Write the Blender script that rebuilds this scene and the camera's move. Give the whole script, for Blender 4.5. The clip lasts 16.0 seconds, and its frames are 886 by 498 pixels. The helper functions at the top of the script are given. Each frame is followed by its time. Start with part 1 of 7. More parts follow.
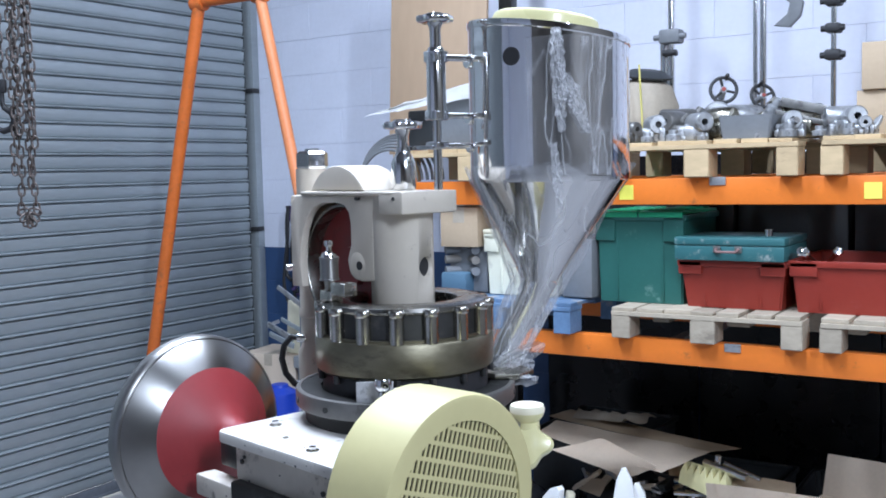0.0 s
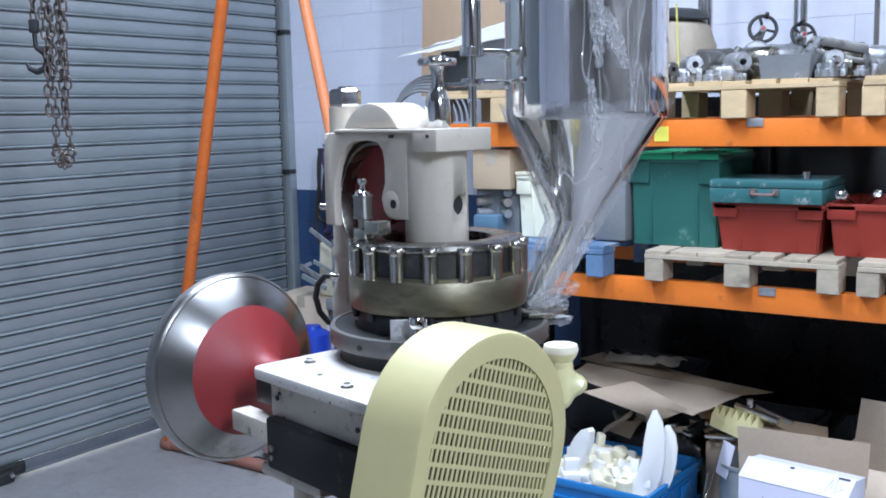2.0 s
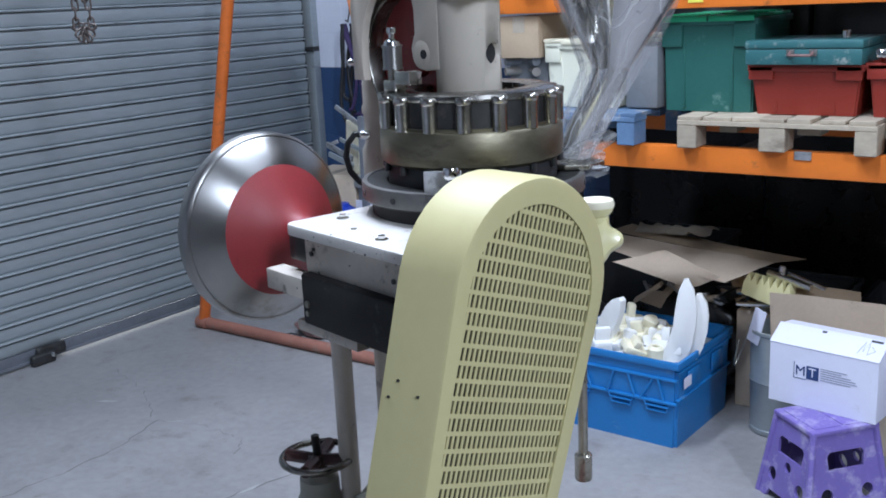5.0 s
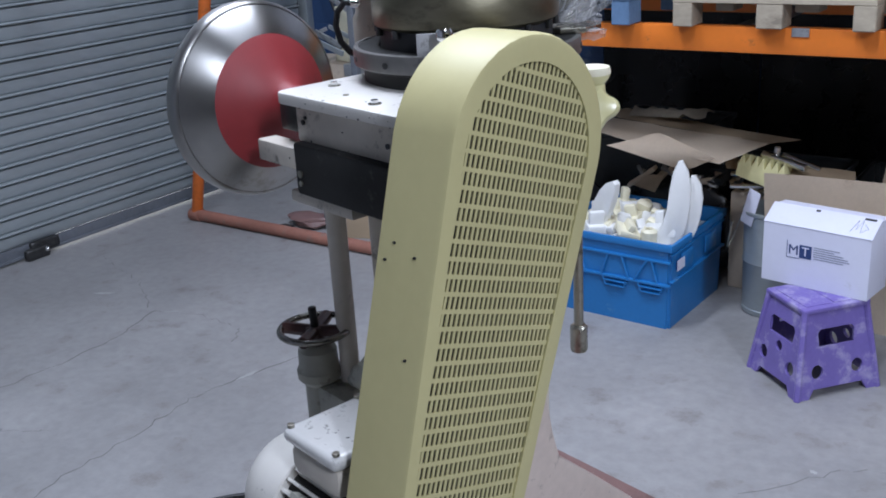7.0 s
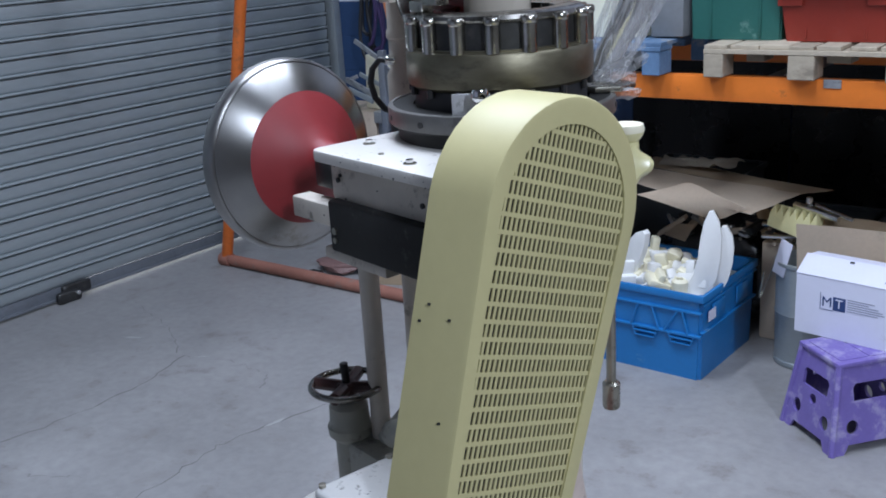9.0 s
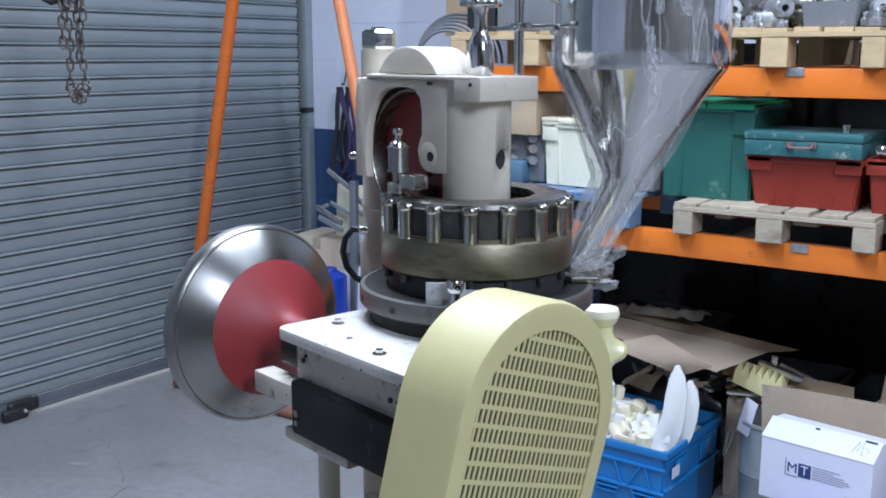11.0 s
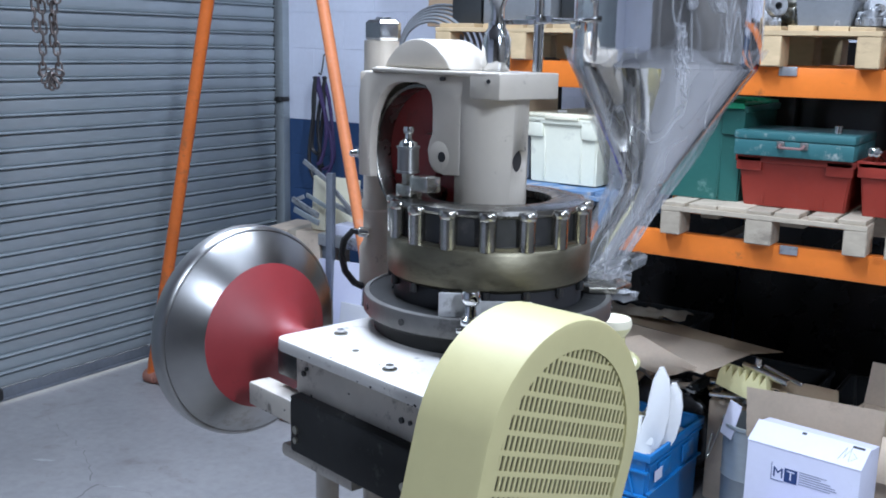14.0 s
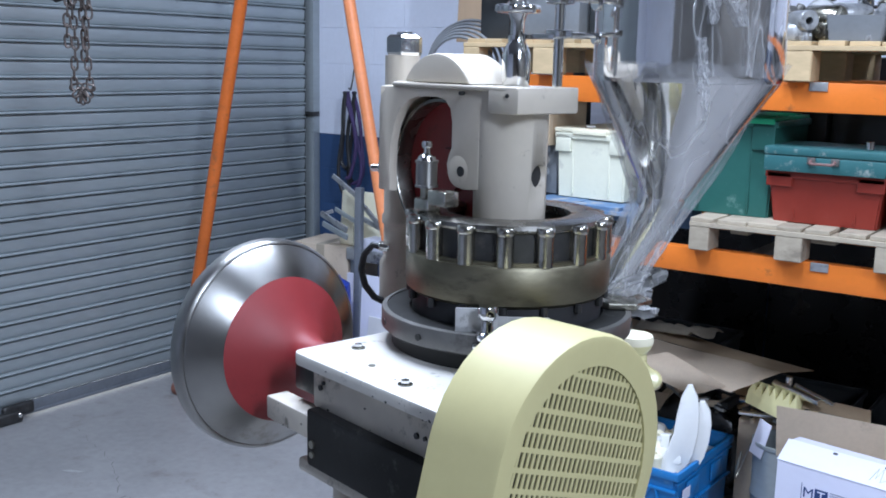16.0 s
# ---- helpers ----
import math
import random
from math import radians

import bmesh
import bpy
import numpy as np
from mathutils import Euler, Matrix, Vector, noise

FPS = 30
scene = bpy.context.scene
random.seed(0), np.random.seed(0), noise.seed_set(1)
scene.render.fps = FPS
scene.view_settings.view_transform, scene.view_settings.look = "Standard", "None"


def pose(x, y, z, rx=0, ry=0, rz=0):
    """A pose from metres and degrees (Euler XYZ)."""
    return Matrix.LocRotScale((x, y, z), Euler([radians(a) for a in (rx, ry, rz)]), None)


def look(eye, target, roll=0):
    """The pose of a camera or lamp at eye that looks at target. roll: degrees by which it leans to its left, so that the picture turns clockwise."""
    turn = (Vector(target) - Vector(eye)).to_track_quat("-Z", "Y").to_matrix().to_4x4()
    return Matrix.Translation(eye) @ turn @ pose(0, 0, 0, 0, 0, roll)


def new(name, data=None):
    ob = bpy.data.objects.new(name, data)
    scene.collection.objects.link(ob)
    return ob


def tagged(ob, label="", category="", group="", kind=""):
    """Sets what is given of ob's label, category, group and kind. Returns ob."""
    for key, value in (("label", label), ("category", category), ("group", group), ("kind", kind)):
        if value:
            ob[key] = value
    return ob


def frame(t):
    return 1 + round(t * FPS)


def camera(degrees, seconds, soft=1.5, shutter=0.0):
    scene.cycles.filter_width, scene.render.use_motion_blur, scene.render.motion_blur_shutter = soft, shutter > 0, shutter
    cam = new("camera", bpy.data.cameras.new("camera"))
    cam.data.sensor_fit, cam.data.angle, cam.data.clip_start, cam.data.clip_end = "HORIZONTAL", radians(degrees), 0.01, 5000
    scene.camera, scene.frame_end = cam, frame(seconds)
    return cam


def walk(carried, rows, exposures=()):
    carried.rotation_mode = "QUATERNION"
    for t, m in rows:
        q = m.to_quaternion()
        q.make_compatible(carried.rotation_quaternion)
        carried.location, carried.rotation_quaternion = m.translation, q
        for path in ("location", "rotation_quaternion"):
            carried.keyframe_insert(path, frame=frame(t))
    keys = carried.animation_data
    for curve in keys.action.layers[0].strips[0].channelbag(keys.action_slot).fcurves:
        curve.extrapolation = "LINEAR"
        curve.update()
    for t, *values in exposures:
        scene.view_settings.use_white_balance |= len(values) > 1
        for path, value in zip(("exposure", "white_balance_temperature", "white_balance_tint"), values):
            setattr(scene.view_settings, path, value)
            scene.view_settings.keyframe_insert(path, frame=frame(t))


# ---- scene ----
cam = camera(47.35, 16.0, soft=1.8)
PATH = [
    (0, (0.036, 0.023, 1.686), (-1.042, 1.7, 1.532), -1.3),
    (0.5, (0.035, 0.022, 1.689), (-1.072, 1.68, 1.527), -1.2),
    (1, (0.032, 0.023, 1.685), (-1.085, 1.671, 1.496), -1.3),
    (1.5, (0.027, 0.027, 1.681), (-1.096, 1.665, 1.447), -1.4),
    (2, (0.027, 0.028, 1.677), (-1.098, 1.661, 1.415), -1.3),
    (2.5, (0.021, 0.032, 1.669), (-1.111, 1.653, 1.364), -1.6),
    (3, (0.018, 0.035, 1.662), (-1.113, 1.647, 1.312), -1.6),
    (3.5, (0.014, 0.037, 1.658), (-1.119, 1.642, 1.283), -1.6),
    (4, (0.012, 0.037, 1.652), (-1.138, 1.623, 1.25), -2.3),
    (6.5, (0.0, 0.037, 1.598), (-1.124, 1.566, 0.967), -3.2),
    (7, (0.001, 0.036, 1.591), (-1.11, 1.553, 0.909), -3.5),
    (7.5, (0.004, 0.036, 1.585), (-1.096, 1.544, 0.867), -3.8),
    (8, (0.002, 0.035, 1.584), (-1.095, 1.544, 0.863), -3.4),
    (8.5, (-0.005, 0.035, 1.593), (-1.154, 1.532, 0.928), -3.6),
    (9, (-0.011, 0.039, 1.61), (-1.176, 1.549, 1.011), -3.5),
    (9.5, (-0.019, 0.052, 1.636), (-1.159, 1.605, 1.097), -1.9),
    (10, (-0.043, 0.074, 1.656), (-1.151, 1.665, 1.164), -1.1),
    (12.5, (-0.058, 0.09, 1.708), (-1.25, 1.673, 1.434), 1.6),
    (13, (-0.062, 0.095, 1.704), (-1.25, 1.674, 1.39), 1.7),
    (13.5, (-0.104, 0.109, 1.695), (-1.237, 1.721, 1.351), 1.2),
    (14, (-0.147, 0.123, 1.69), (-1.226, 1.76, 1.294), 1.2),
    (14.5, (-0.149, 0.131, 1.684), (-1.273, 1.726, 1.249), 1.45),
    (15, (-0.142, 0.127, 1.687), (-1.299, 1.711, 1.294), 1.45),
    (15.5, (-0.145, 0.131, 1.689), (-1.275, 1.742, 1.333), 1.2),
    (16, (-0.137, 0.136, 1.689), (-1.27, 1.742, 1.321), 1.2),
]
walk(cam, [(t, look(eye, target, roll)) for t, eye, target, roll in PATH],
     exposures=[(0, -0.06, 6420, 10), (2, -0.06, 6420, 10), (4, -0.16, 6450, 10), (6.5, -0.48, 6650, 12), (7.5, -0.57, 6750, 13), (8.5, -0.60, 6650, 12), (9.5, -0.50, 6500, 10),
                (10.2, -0.40, 6480, 10), (12.3, -0.13, 6400, 10), (16, -0.16, 6380, 10)])

# ---- world and light ----
world = bpy.data.worlds.new("world")
scene.world = world
world.use_nodes = True
bg = world.node_tree.nodes["Background"]
bg.inputs[0].default_value = (0.75, 0.85, 1.0, 1)
bg.inputs[1].default_value = 0.25


def unseen_lamp(x, y, z, power, lx, ly, tilt=0.0, turn=0.0):
    """An area lamp under the roof, for room lighting that is out of view."""
    data = bpy.data.lights.new("unseen_light", "AREA")
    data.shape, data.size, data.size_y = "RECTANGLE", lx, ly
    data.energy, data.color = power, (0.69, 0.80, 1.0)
    ob = new("unseen_light", data)
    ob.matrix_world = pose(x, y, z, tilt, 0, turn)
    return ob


# unseen lamps; second tilted to the rack, last two added for brightness
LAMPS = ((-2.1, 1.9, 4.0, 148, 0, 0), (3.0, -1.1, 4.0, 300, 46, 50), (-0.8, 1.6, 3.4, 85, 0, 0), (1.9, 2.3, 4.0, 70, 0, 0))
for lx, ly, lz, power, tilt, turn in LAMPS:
    unseen_lamp(lx, ly, lz, power, 0.22, 1.6, tilt, turn)
scene.view_settings.exposure = 0.0

# ---- materials ----
def material(name, colour, rough=0.5, metal=0.0, vary=0.12, scale=6.0, grain=60.0, bump=0.08, dirt=0.0, dirt_colour=(0.05, 0.045, 0.04),
             dirt_scale=9.0, per_object=0.0, stretch=(1, 1, 1), rough_vary=0.08, coat=0.0, bump_scale=None):
    """A surface with variation at two scales, fine relief, and patches of dirt or worn paint."""
    m = bpy.data.materials.new(name)
    m.use_nodes = True
    nt = m.node_tree
    n, l = nt.nodes, nt.links
    b = n["Principled BSDF"]
    b.inputs["Roughness"].default_value, b.inputs["Metallic"].default_value = rough, metal
    if coat:
        b.inputs["Coat Weight"].default_value = coat
        b.inputs["Coat Roughness"].default_value = 0.15
    co = n.new("ShaderNodeTexCoord")
    mp = n.new("ShaderNodeMapping")
    mp.inputs["Scale"].default_value = stretch
    l.new(co.outputs["Object"], mp.inputs["Vector"])

    def cloud(s, detail=4.0, rough_=0.55):
        t = n.new("ShaderNodeTexNoise")
        t.inputs["Scale"].default_value, t.inputs["Detail"].default_value = s, detail
        t.inputs["Roughness"].default_value = rough_
        l.new(mp.outputs[0], t.inputs["Vector"])
        return t

    def ramp(src, lo, hi, a=0.0, z=1.0):
        r = n.new("ShaderNodeMapRange")
        r.inputs["From Min"].default_value, r.inputs["From Max"].default_value = lo, hi
        r.inputs["To Min"].default_value, r.inputs["To Max"].default_value = a, z
        l.new(src, r.inputs["Value"])
        return r.outputs[0]

    big, fine = cloud(scale), cloud(grain, 3.0)
    mul = n.new("ShaderNodeMath")
    mul.operation = "MULTIPLY"
    l.new(ramp(big.outputs["Fac"], 0.25, 0.75, 1 - vary, 1 + vary), mul.inputs[0])
    l.new(ramp(fine.outputs["Fac"], 0.25, 0.75, 1 - vary * 0.5, 1 + vary * 0.5), mul.inputs[1])
    value = mul.outputs[0]
    if per_object:
        info = n.new("ShaderNodeObjectInfo")
        m2 = n.new("ShaderNodeMath")
        m2.operation = "MULTIPLY"
        l.new(value, m2.inputs[0])
        l.new(ramp(info.outputs["Random"], 0, 1, 1 - per_object, 1 + per_object), m2.inputs[1])
        value = m2.outputs[0]
    sc = n.new("ShaderNodeVectorMath")
    sc.operation = "SCALE"
    sc.inputs[0].default_value = colour
    l.new(value, sc.inputs["Scale"])
    out = sc.outputs[0]
    rsrc = ramp(big.outputs["Fac"], 0.25, 0.75, max(0.02, rough - rough_vary), min(1, rough + rough_vary))
    if dirt:
        dn = cloud(dirt_scale, 8.0, 0.68)
        mask = ramp(dn.outputs["Fac"], 0.655 - 0.40 * dirt, 0.765 - 0.36 * dirt, 0.0, 0.85)
        mix = n.new("ShaderNodeMix")
        mix.data_type = "RGBA"
        l.new(mask, mix.inputs["Factor"])
        l.new(out, mix.inputs["A"])
        mix.inputs["B"].default_value = (*dirt_colour, 1)
        out = mix.outputs["Result"]
    l.new(out, b.inputs["Base Color"])
    l.new(rsrc, b.inputs["Roughness"])
    if bump:
        bp = n.new("ShaderNodeBump")
        bp.inputs["Strength"].default_value, bp.inputs["Distance"].default_value = bump, 0.004
        l.new((cloud(bump_scale, 4.0) if bump_scale else fine).outputs["Fac"], bp.inputs["Height"])
        l.new(bp.outputs[0], b.inputs["Normal"])
    return m


CREAM = material("cream_paint", (0.59, 0.53, 0.445), 0.38, vary=0.05, dirt=0.06, dirt_colour=(0.16, 0.13, 0.10), dirt_scale=40, bump=0.05)
PINK_CREAM = material("pinkish_cream_casting", (0.60, 0.50, 0.44), 0.5, vary=0.12, scale=4, dirt=0.16, dirt_colour=(0.14, 0.11, 0.10), dirt_scale=26, bump=0.15, bump_scale=40)
CREAM_WORN = material("worn_cream_paint", (0.58, 0.53, 0.46), 0.42, vary=0.08, dirt=0.2, dirt_colour=(0.13, 0.11, 0.09), dirt_scale=24, bump=0.08)
WHITE_PAINT = material("white_machine_paint", (0.72, 0.69, 0.64), 0.35, vary=0.04, dirt=0.11, dirt_colour=(0.10, 0.085, 0.07), dirt_scale=48, bump=0.05)
LID_PAINT = material("glossy_chipped_paint", (0.60, 0.59, 0.57), 0.16, vary=0.06, dirt=0.2, dirt_colour=(0.07, 0.065, 0.06), dirt_scale=60, bump=0.05, coat=0.6)
YELLOW = material("pale_yellow_paint", (0.54, 0.485, 0.245), 0.48, vary=0.04, dirt=0.0, bump=0.04)
GREY_GREEN = material("grey_green_paint", (0.36, 0.36, 0.31), 0.5, vary=0.12, dirt=0.3, dirt_colour=(0.1, 0.09, 0.08), dirt_scale=18)
RED = material("red_gloss_paint", (0.27, 0.024, 0.027), 0.52, vary=0.1, dirt=0.14, dirt_colour=(0.12, 0.02, 0.02), dirt_scale=12, bump=0.03)
OXIDE = material("dark_oxide_paint", (0.045, 0.014, 0.012), 0.4, vary=0.3, dirt=0.25, dirt_colour=(0.02, 0.015, 0.013))
DARK_RED = material("dark_red_paint", (0.22, 0.02, 0.02), 0.35, vary=0.15, dirt=0.2, dirt_colour=(0.05, 0.01, 0.01))
CHROME = material("bright_steel", (0.74, 0.74, 0.73), 0.12, 1.0, vary=0.06, dirt=0.1, dirt_colour=(0.3, 0.29, 0.27), dirt_scale=20, bump=0.03, rough_vary=0.06)
POLISHED = material("polished_wheel_steel", (0.34, 0.335, 0.325), 0.33, 1.0, vary=0.12, scale=3, grain=30, dirt=0.12, dirt_colour=(0.2, 0.19, 0.15), dirt_scale=12, bump=0.03)
STEEL = material("oily_steel", (0.40, 0.38, 0.32), 0.3, 1.0, vary=0.2, scale=12, dirt=0.28, dirt_colour=(0.12, 0.11, 0.08), dirt_scale=18, bump=0.05)
BRONZE = material("oiled_brown_steel", (0.20, 0.18, 0.125), 0.42, 0.9, vary=0.2, scale=10, dirt=0.2, dirt_colour=(0.11, 0.1, 0.07), dirt_scale=14, stretch=(1, 1, 2.5))
DARK_STEEL = material("blackened_steel", (0.055, 0.055, 0.055), 0.38, 0.6, vary=0.3, scale=16, dirt=0.2, dirt_colour=(0.12, 0.11, 0.1), dirt_scale=30)
# rubber and black parts, and fillers that stand for shade in openings
BLACK = material("black_rubber_and_shade", (0.02, 0.02, 0.022), 0.55, vary=0.2)
# greasy black parts, and fillers that stand for shade in recesses
GREASE_AND_SHADE = material("greasy_black_paint_and_shade", (0.012, 0.012, 0.0115), 0.72, vary=0.3, dirt=0.16, dirt_colour=(0.10, 0.10, 0.095), dirt_scale=20)
ORANGE = material("orange_rack_paint", (0.80, 0.20, 0.025), 0.42, vary=0.06, dirt=0.14, dirt_colour=(0.3, 0.09, 0.03), dirt_scale=14)
ORANGE_OLD = material("faded_orange_paint", (0.60, 0.135, 0.022), 0.42, vary=0.14, dirt=0.25, dirt_colour=(0.30, 0.10, 0.035), dirt_scale=10)
ORANGE_PALE = material("pale_orange_paint", (0.74, 0.25, 0.10), 0.45, vary=0.14, scale=3, dirt=0.22, dirt_colour=(0.62, 0.36, 0.26), dirt_scale=6)
GALV = material("galvanised_slats", (0.37, 0.41, 0.425), 0.34, 0.40, vary=0.1, scale=2.0, grain=25, dirt=0.12, dirt_colour=(0.2, 0.22, 0.23), dirt_scale=3, stretch=(1, 0.5, 2), per_object=0.05)
GALV_DARK = material("dull_galvanised_steel", (0.22, 0.24, 0.27), 0.5, 0.5, vary=0.15)
CONCRETE = material("worn_concrete", (0.30, 0.295, 0.295), 0.53, vary=0.20, scale=1.4, grain=26, bump=0.16, dirt=0.24, dirt_colour=(0.215, 0.20, 0.19), dirt_scale=6.5)
WALL = material("white_painted_blockwork", (0.73, 0.76, 0.86), 0.7, vary=0.05, scale=2.5, grain=35, bump=0.15, dirt=0.1, dirt_colour=(0.5, 0.48, 0.44), dirt_scale=3)
BLUE_WALL = material("blue_dado_paint", (0.028, 0.07, 0.17), 0.55, vary=0.12, scale=3, bump=0.12, dirt=0.1, dirt_colour=(0.2, 0.25, 0.32), dirt_scale=5)
ROOF = material("grey_roof_sheet", (0.22, 0.22, 0.23), 0.7, vary=0.1)
WOOD = material("pallet_wood", (0.52, 0.385, 0.22), 0.75, vary=0.2, scale=5, grain=45, bump=0.25, per_object=0.14, stretch=(0.4, 1, 1), dirt=0.18, dirt_colour=(0.24, 0.17, 0.1), dirt_scale=9)
WOOD_GREY = material("weathered_pallet_wood", (0.43, 0.365, 0.275), 0.8, vary=0.3, scale=5, grain=45, bump=0.25, per_object=0.14, stretch=(0.4, 1, 1), dirt=0.3, dirt_colour=(0.20, 0.165, 0.125), dirt_scale=11)
BLUE_WOOD = material("blue_painted_pallet_wood", (0.10, 0.18, 0.30), 0.75, vary=0.25, scale=6, bump=0.2, per_object=0.12, dirt=0.3, dirt_colour=(0.4, 0.36, 0.3), dirt_scale=12)
GREEN_PLASTIC = material("green_tote_plastic", (0.022, 0.115, 0.095), 0.42, vary=0.07, dirt=0.12, dirt_colour=(0.14, 0.27, 0.23), dirt_scale=16)
GREEN_LID = material("bright_green_plastic", (0.015, 0.36, 0.17), 0.4, vary=0.06)
TEAL = material("chipped_teal_paint", (0.03, 0.125, 0.13), 0.45, vary=0.08, dirt=0.2, dirt_colour=(0.35, 0.38, 0.35), dirt_scale=26)
RED_PLASTIC = material("red_tote_plastic", (0.27, 0.030, 0.018), 0.42, vary=0.08, dirt=0.12, dirt_colour=(0.3, 0.05, 0.04), dirt_scale=16)
OFFWHITE = material("off_white_plastic", (0.77, 0.76, 0.61), 0.42, vary=0.04, dirt=0.1, dirt_colour=(0.5, 0.48, 0.4))
BLUE_PLASTIC = material("blue_crate_plastic", (0.012, 0.17, 0.45), 0.36, vary=0.07, dirt=0.08, dirt_colour=(0.1, 0.26, 0.46), dirt_scale=14)
PURPLE = material("purple_stool_plastic", (0.18, 0.135, 0.42), 0.40, vary=0.10, dirt=0.34, dirt_colour=(0.40, 0.36, 0.56), dirt_scale=11)
CARDBOARD = material("brown_cardboard", (0.62, 0.51, 0.395), 0.85, vary=0.08, scale=4, grain=80, bump=0.1, dirt=0.1, dirt_colour=(0.42, 0.33, 0.24), dirt_scale=8)
WHITE_CARD = material("white_carton", (0.69, 0.70, 0.82), 0.6, vary=0.03, dirt=0.08, dirt_colour=(0.55, 0.55, 0.58), dirt_scale=12, bump=0.04)
WHITE_PLASTIC = material("white_plastic", (0.80, 0.80, 0.78), 0.4, vary=0.03)
PALE_YELLOW = material("pale_yellow_nylon", (0.72, 0.67, 0.36), 0.26, vary=0.05)
CREAM_FOAM = material("cream_nylon", (0.82, 0.77, 0.58), 0.5, vary=0.06)
ALU = material("dull_aluminium", (0.50, 0.51, 0.52), 0.40, 0.75, vary=0.2, scale=14, dirt=0.36, dirt_colour=(0.13, 0.13, 0.135), dirt_scale=20, per_object=0.15)
BRIGHT_PLATE = material("pale_scuffed_plate", (0.66, 0.66, 0.66), 0.34, 0.55, vary=0.12, scale=30, dirt=0.2, dirt_colour=(0.25, 0.25, 0.24), dirt_scale=40)
NAVY_INK = material("navy_ink", (0.02, 0.05, 0.16), 0.6, vary=0.05)
GREY_INK = material("grey_ink", (0.25, 0.27, 0.35), 0.6, vary=0.05)
YELLOW_CARD = material("yellow_label", (0.85, 0.78, 0.12), 0.6, vary=0.03)
# dark plastic; also boxes and tubs added where the rack is in shade
DARK_BOX = material("dark_plastic_and_shade", (0.025, 0.028, 0.03), 0.5, vary=0.2)
DUSTY_ORANGE = material("dusty_faded_orange", (0.33, 0.14, 0.10), 0.75, vary=0.15, dirt=0.25, dirt_colour=(0.24, 0.17, 0.14), dirt_scale=12)
GREY_PLASTIC = material("grey_plastic", (0.17, 0.18, 0.19), 0.5, vary=0.12)
PLYWOOD = material("plywood_board", (0.44, 0.31, 0.20), 0.7, vary=0.08, scale=3, grain=30, stretch=(1, 1, 0.3), bump=0.06)
RED_BROWN = material("red_brown_paint", (0.21, 0.12, 0.11), 0.5, vary=0.1, dirt=0.2, dirt_colour=(0.1, 0.05, 0.04))
BLUE_BRIGHT = material("bright_blue_plastic", (0.012, 0.05, 0.42), 0.4, vary=0.05)
PURPLE_CLOTH = material("purple_strap", (0.055, 0.035, 0.11), 0.8, vary=0.2)
WORN_IRON = material("worn_grey_iron", (0.19, 0.185, 0.175), 0.45, 0.7, vary=0.2, scale=14, dirt=0.25, dirt_colour=(0.09, 0.085, 0.08), dirt_scale=20)
DULL_WALL = material("grey_painted_wall", (0.20, 0.185, 0.165), 0.75, vary=0.08, scale=1.5)
GREY_CARD = material("pale_carton", (0.46, 0.35, 0.235), 0.8, vary=0.06, scale=4, grain=70, bump=0.08)
# bags, and the sheets that stand for shade behind the rack
BAG_AND_SHADE = material("black_polythene_and_shade", (0.012, 0.012, 0.014), 0.28, vary=0.2, bump=0.4, bump_scale=18)
BEIGE = material("beige_sacking", (0.42, 0.36, 0.28), 0.8, vary=0.12, bump=0.2)
BLUE_GREY = material("blue_grey_plastic", (0.09, 0.17, 0.24), 0.45, vary=0.1)
CHAIN_STEEL = material("rusty_chain_steel", (0.13, 0.11, 0.10), 0.5, 0.7, vary=0.25, scale=40, dirt=0.3, dirt_colour=(0.13, 0.06, 0.04), dirt_scale=60)
MIRROR = material("mirror_stainless", (0.80, 0.80, 0.80), 0.07, 1.0, vary=0.03, scale=5, bump=0.02, rough_vary=0.03)
PUNCH = material("dull_punch_steel", (0.50, 0.48, 0.43), 0.22, 1.0, vary=0.15, scale=30, dirt=0.22, dirt_colour=(0.12, 0.11, 0.09), dirt_scale=40)
CAM = material("dark_cam_steel", (0.24, 0.23, 0.21), 0.26, 1.0, vary=0.2, scale=14, dirt=0.2, dirt_colour=(0.07, 0.065, 0.05), dirt_scale=24)
# the wheel's rim was turned on a lathe: its shine is drawn out across the turning marks
wheel_bsdf = POLISHED.node_tree.nodes["Principled BSDF"]
tangent = POLISHED.node_tree.nodes.new("ShaderNodeTangent")
tangent.direction_type, tangent.axis = "RADIAL", "Z"
POLISHED.node_tree.links.new(tangent.outputs[0], wheel_bsdf.inputs["Tangent"])
wheel_bsdf.inputs["Anisotropic"].default_value, wheel_bsdf.inputs["Anisotropic Rotation"].default_value = 0.7, 0.25
STICK = material("faded_yellow_stick", (0.62, 0.55, 0.16), 0.6, vary=0.1)

# ---- mesh helpers ----
def box(bm, lo, hi, m=None, bevel=0.0, seg=2):
    """A box from corner to corner, its edges rounded by bevel, placed by m."""
    lo, hi = Vector(lo), Vector(hi)
    made = bmesh.ops.create_cube(bm, size=1.0)["verts"]
    bmesh.ops.transform(bm, matrix=Matrix.Translation((lo + hi) / 2) @ Matrix.Diagonal((*(hi - lo), 1)), verts=made)
    if bevel:
        edges = list({e for v in made for e in v.link_edges})
        out = bmesh.ops.bevel(bm, geom=edges, offset=bevel, segments=seg, affect="EDGES", profile=0.5)
        made = list({v for f in out["faces"] for v in f.verts} | {v for v in made if v.is_valid})
    if m is not None:
        bmesh.ops.transform(bm, matrix=m, verts=made)
    return made


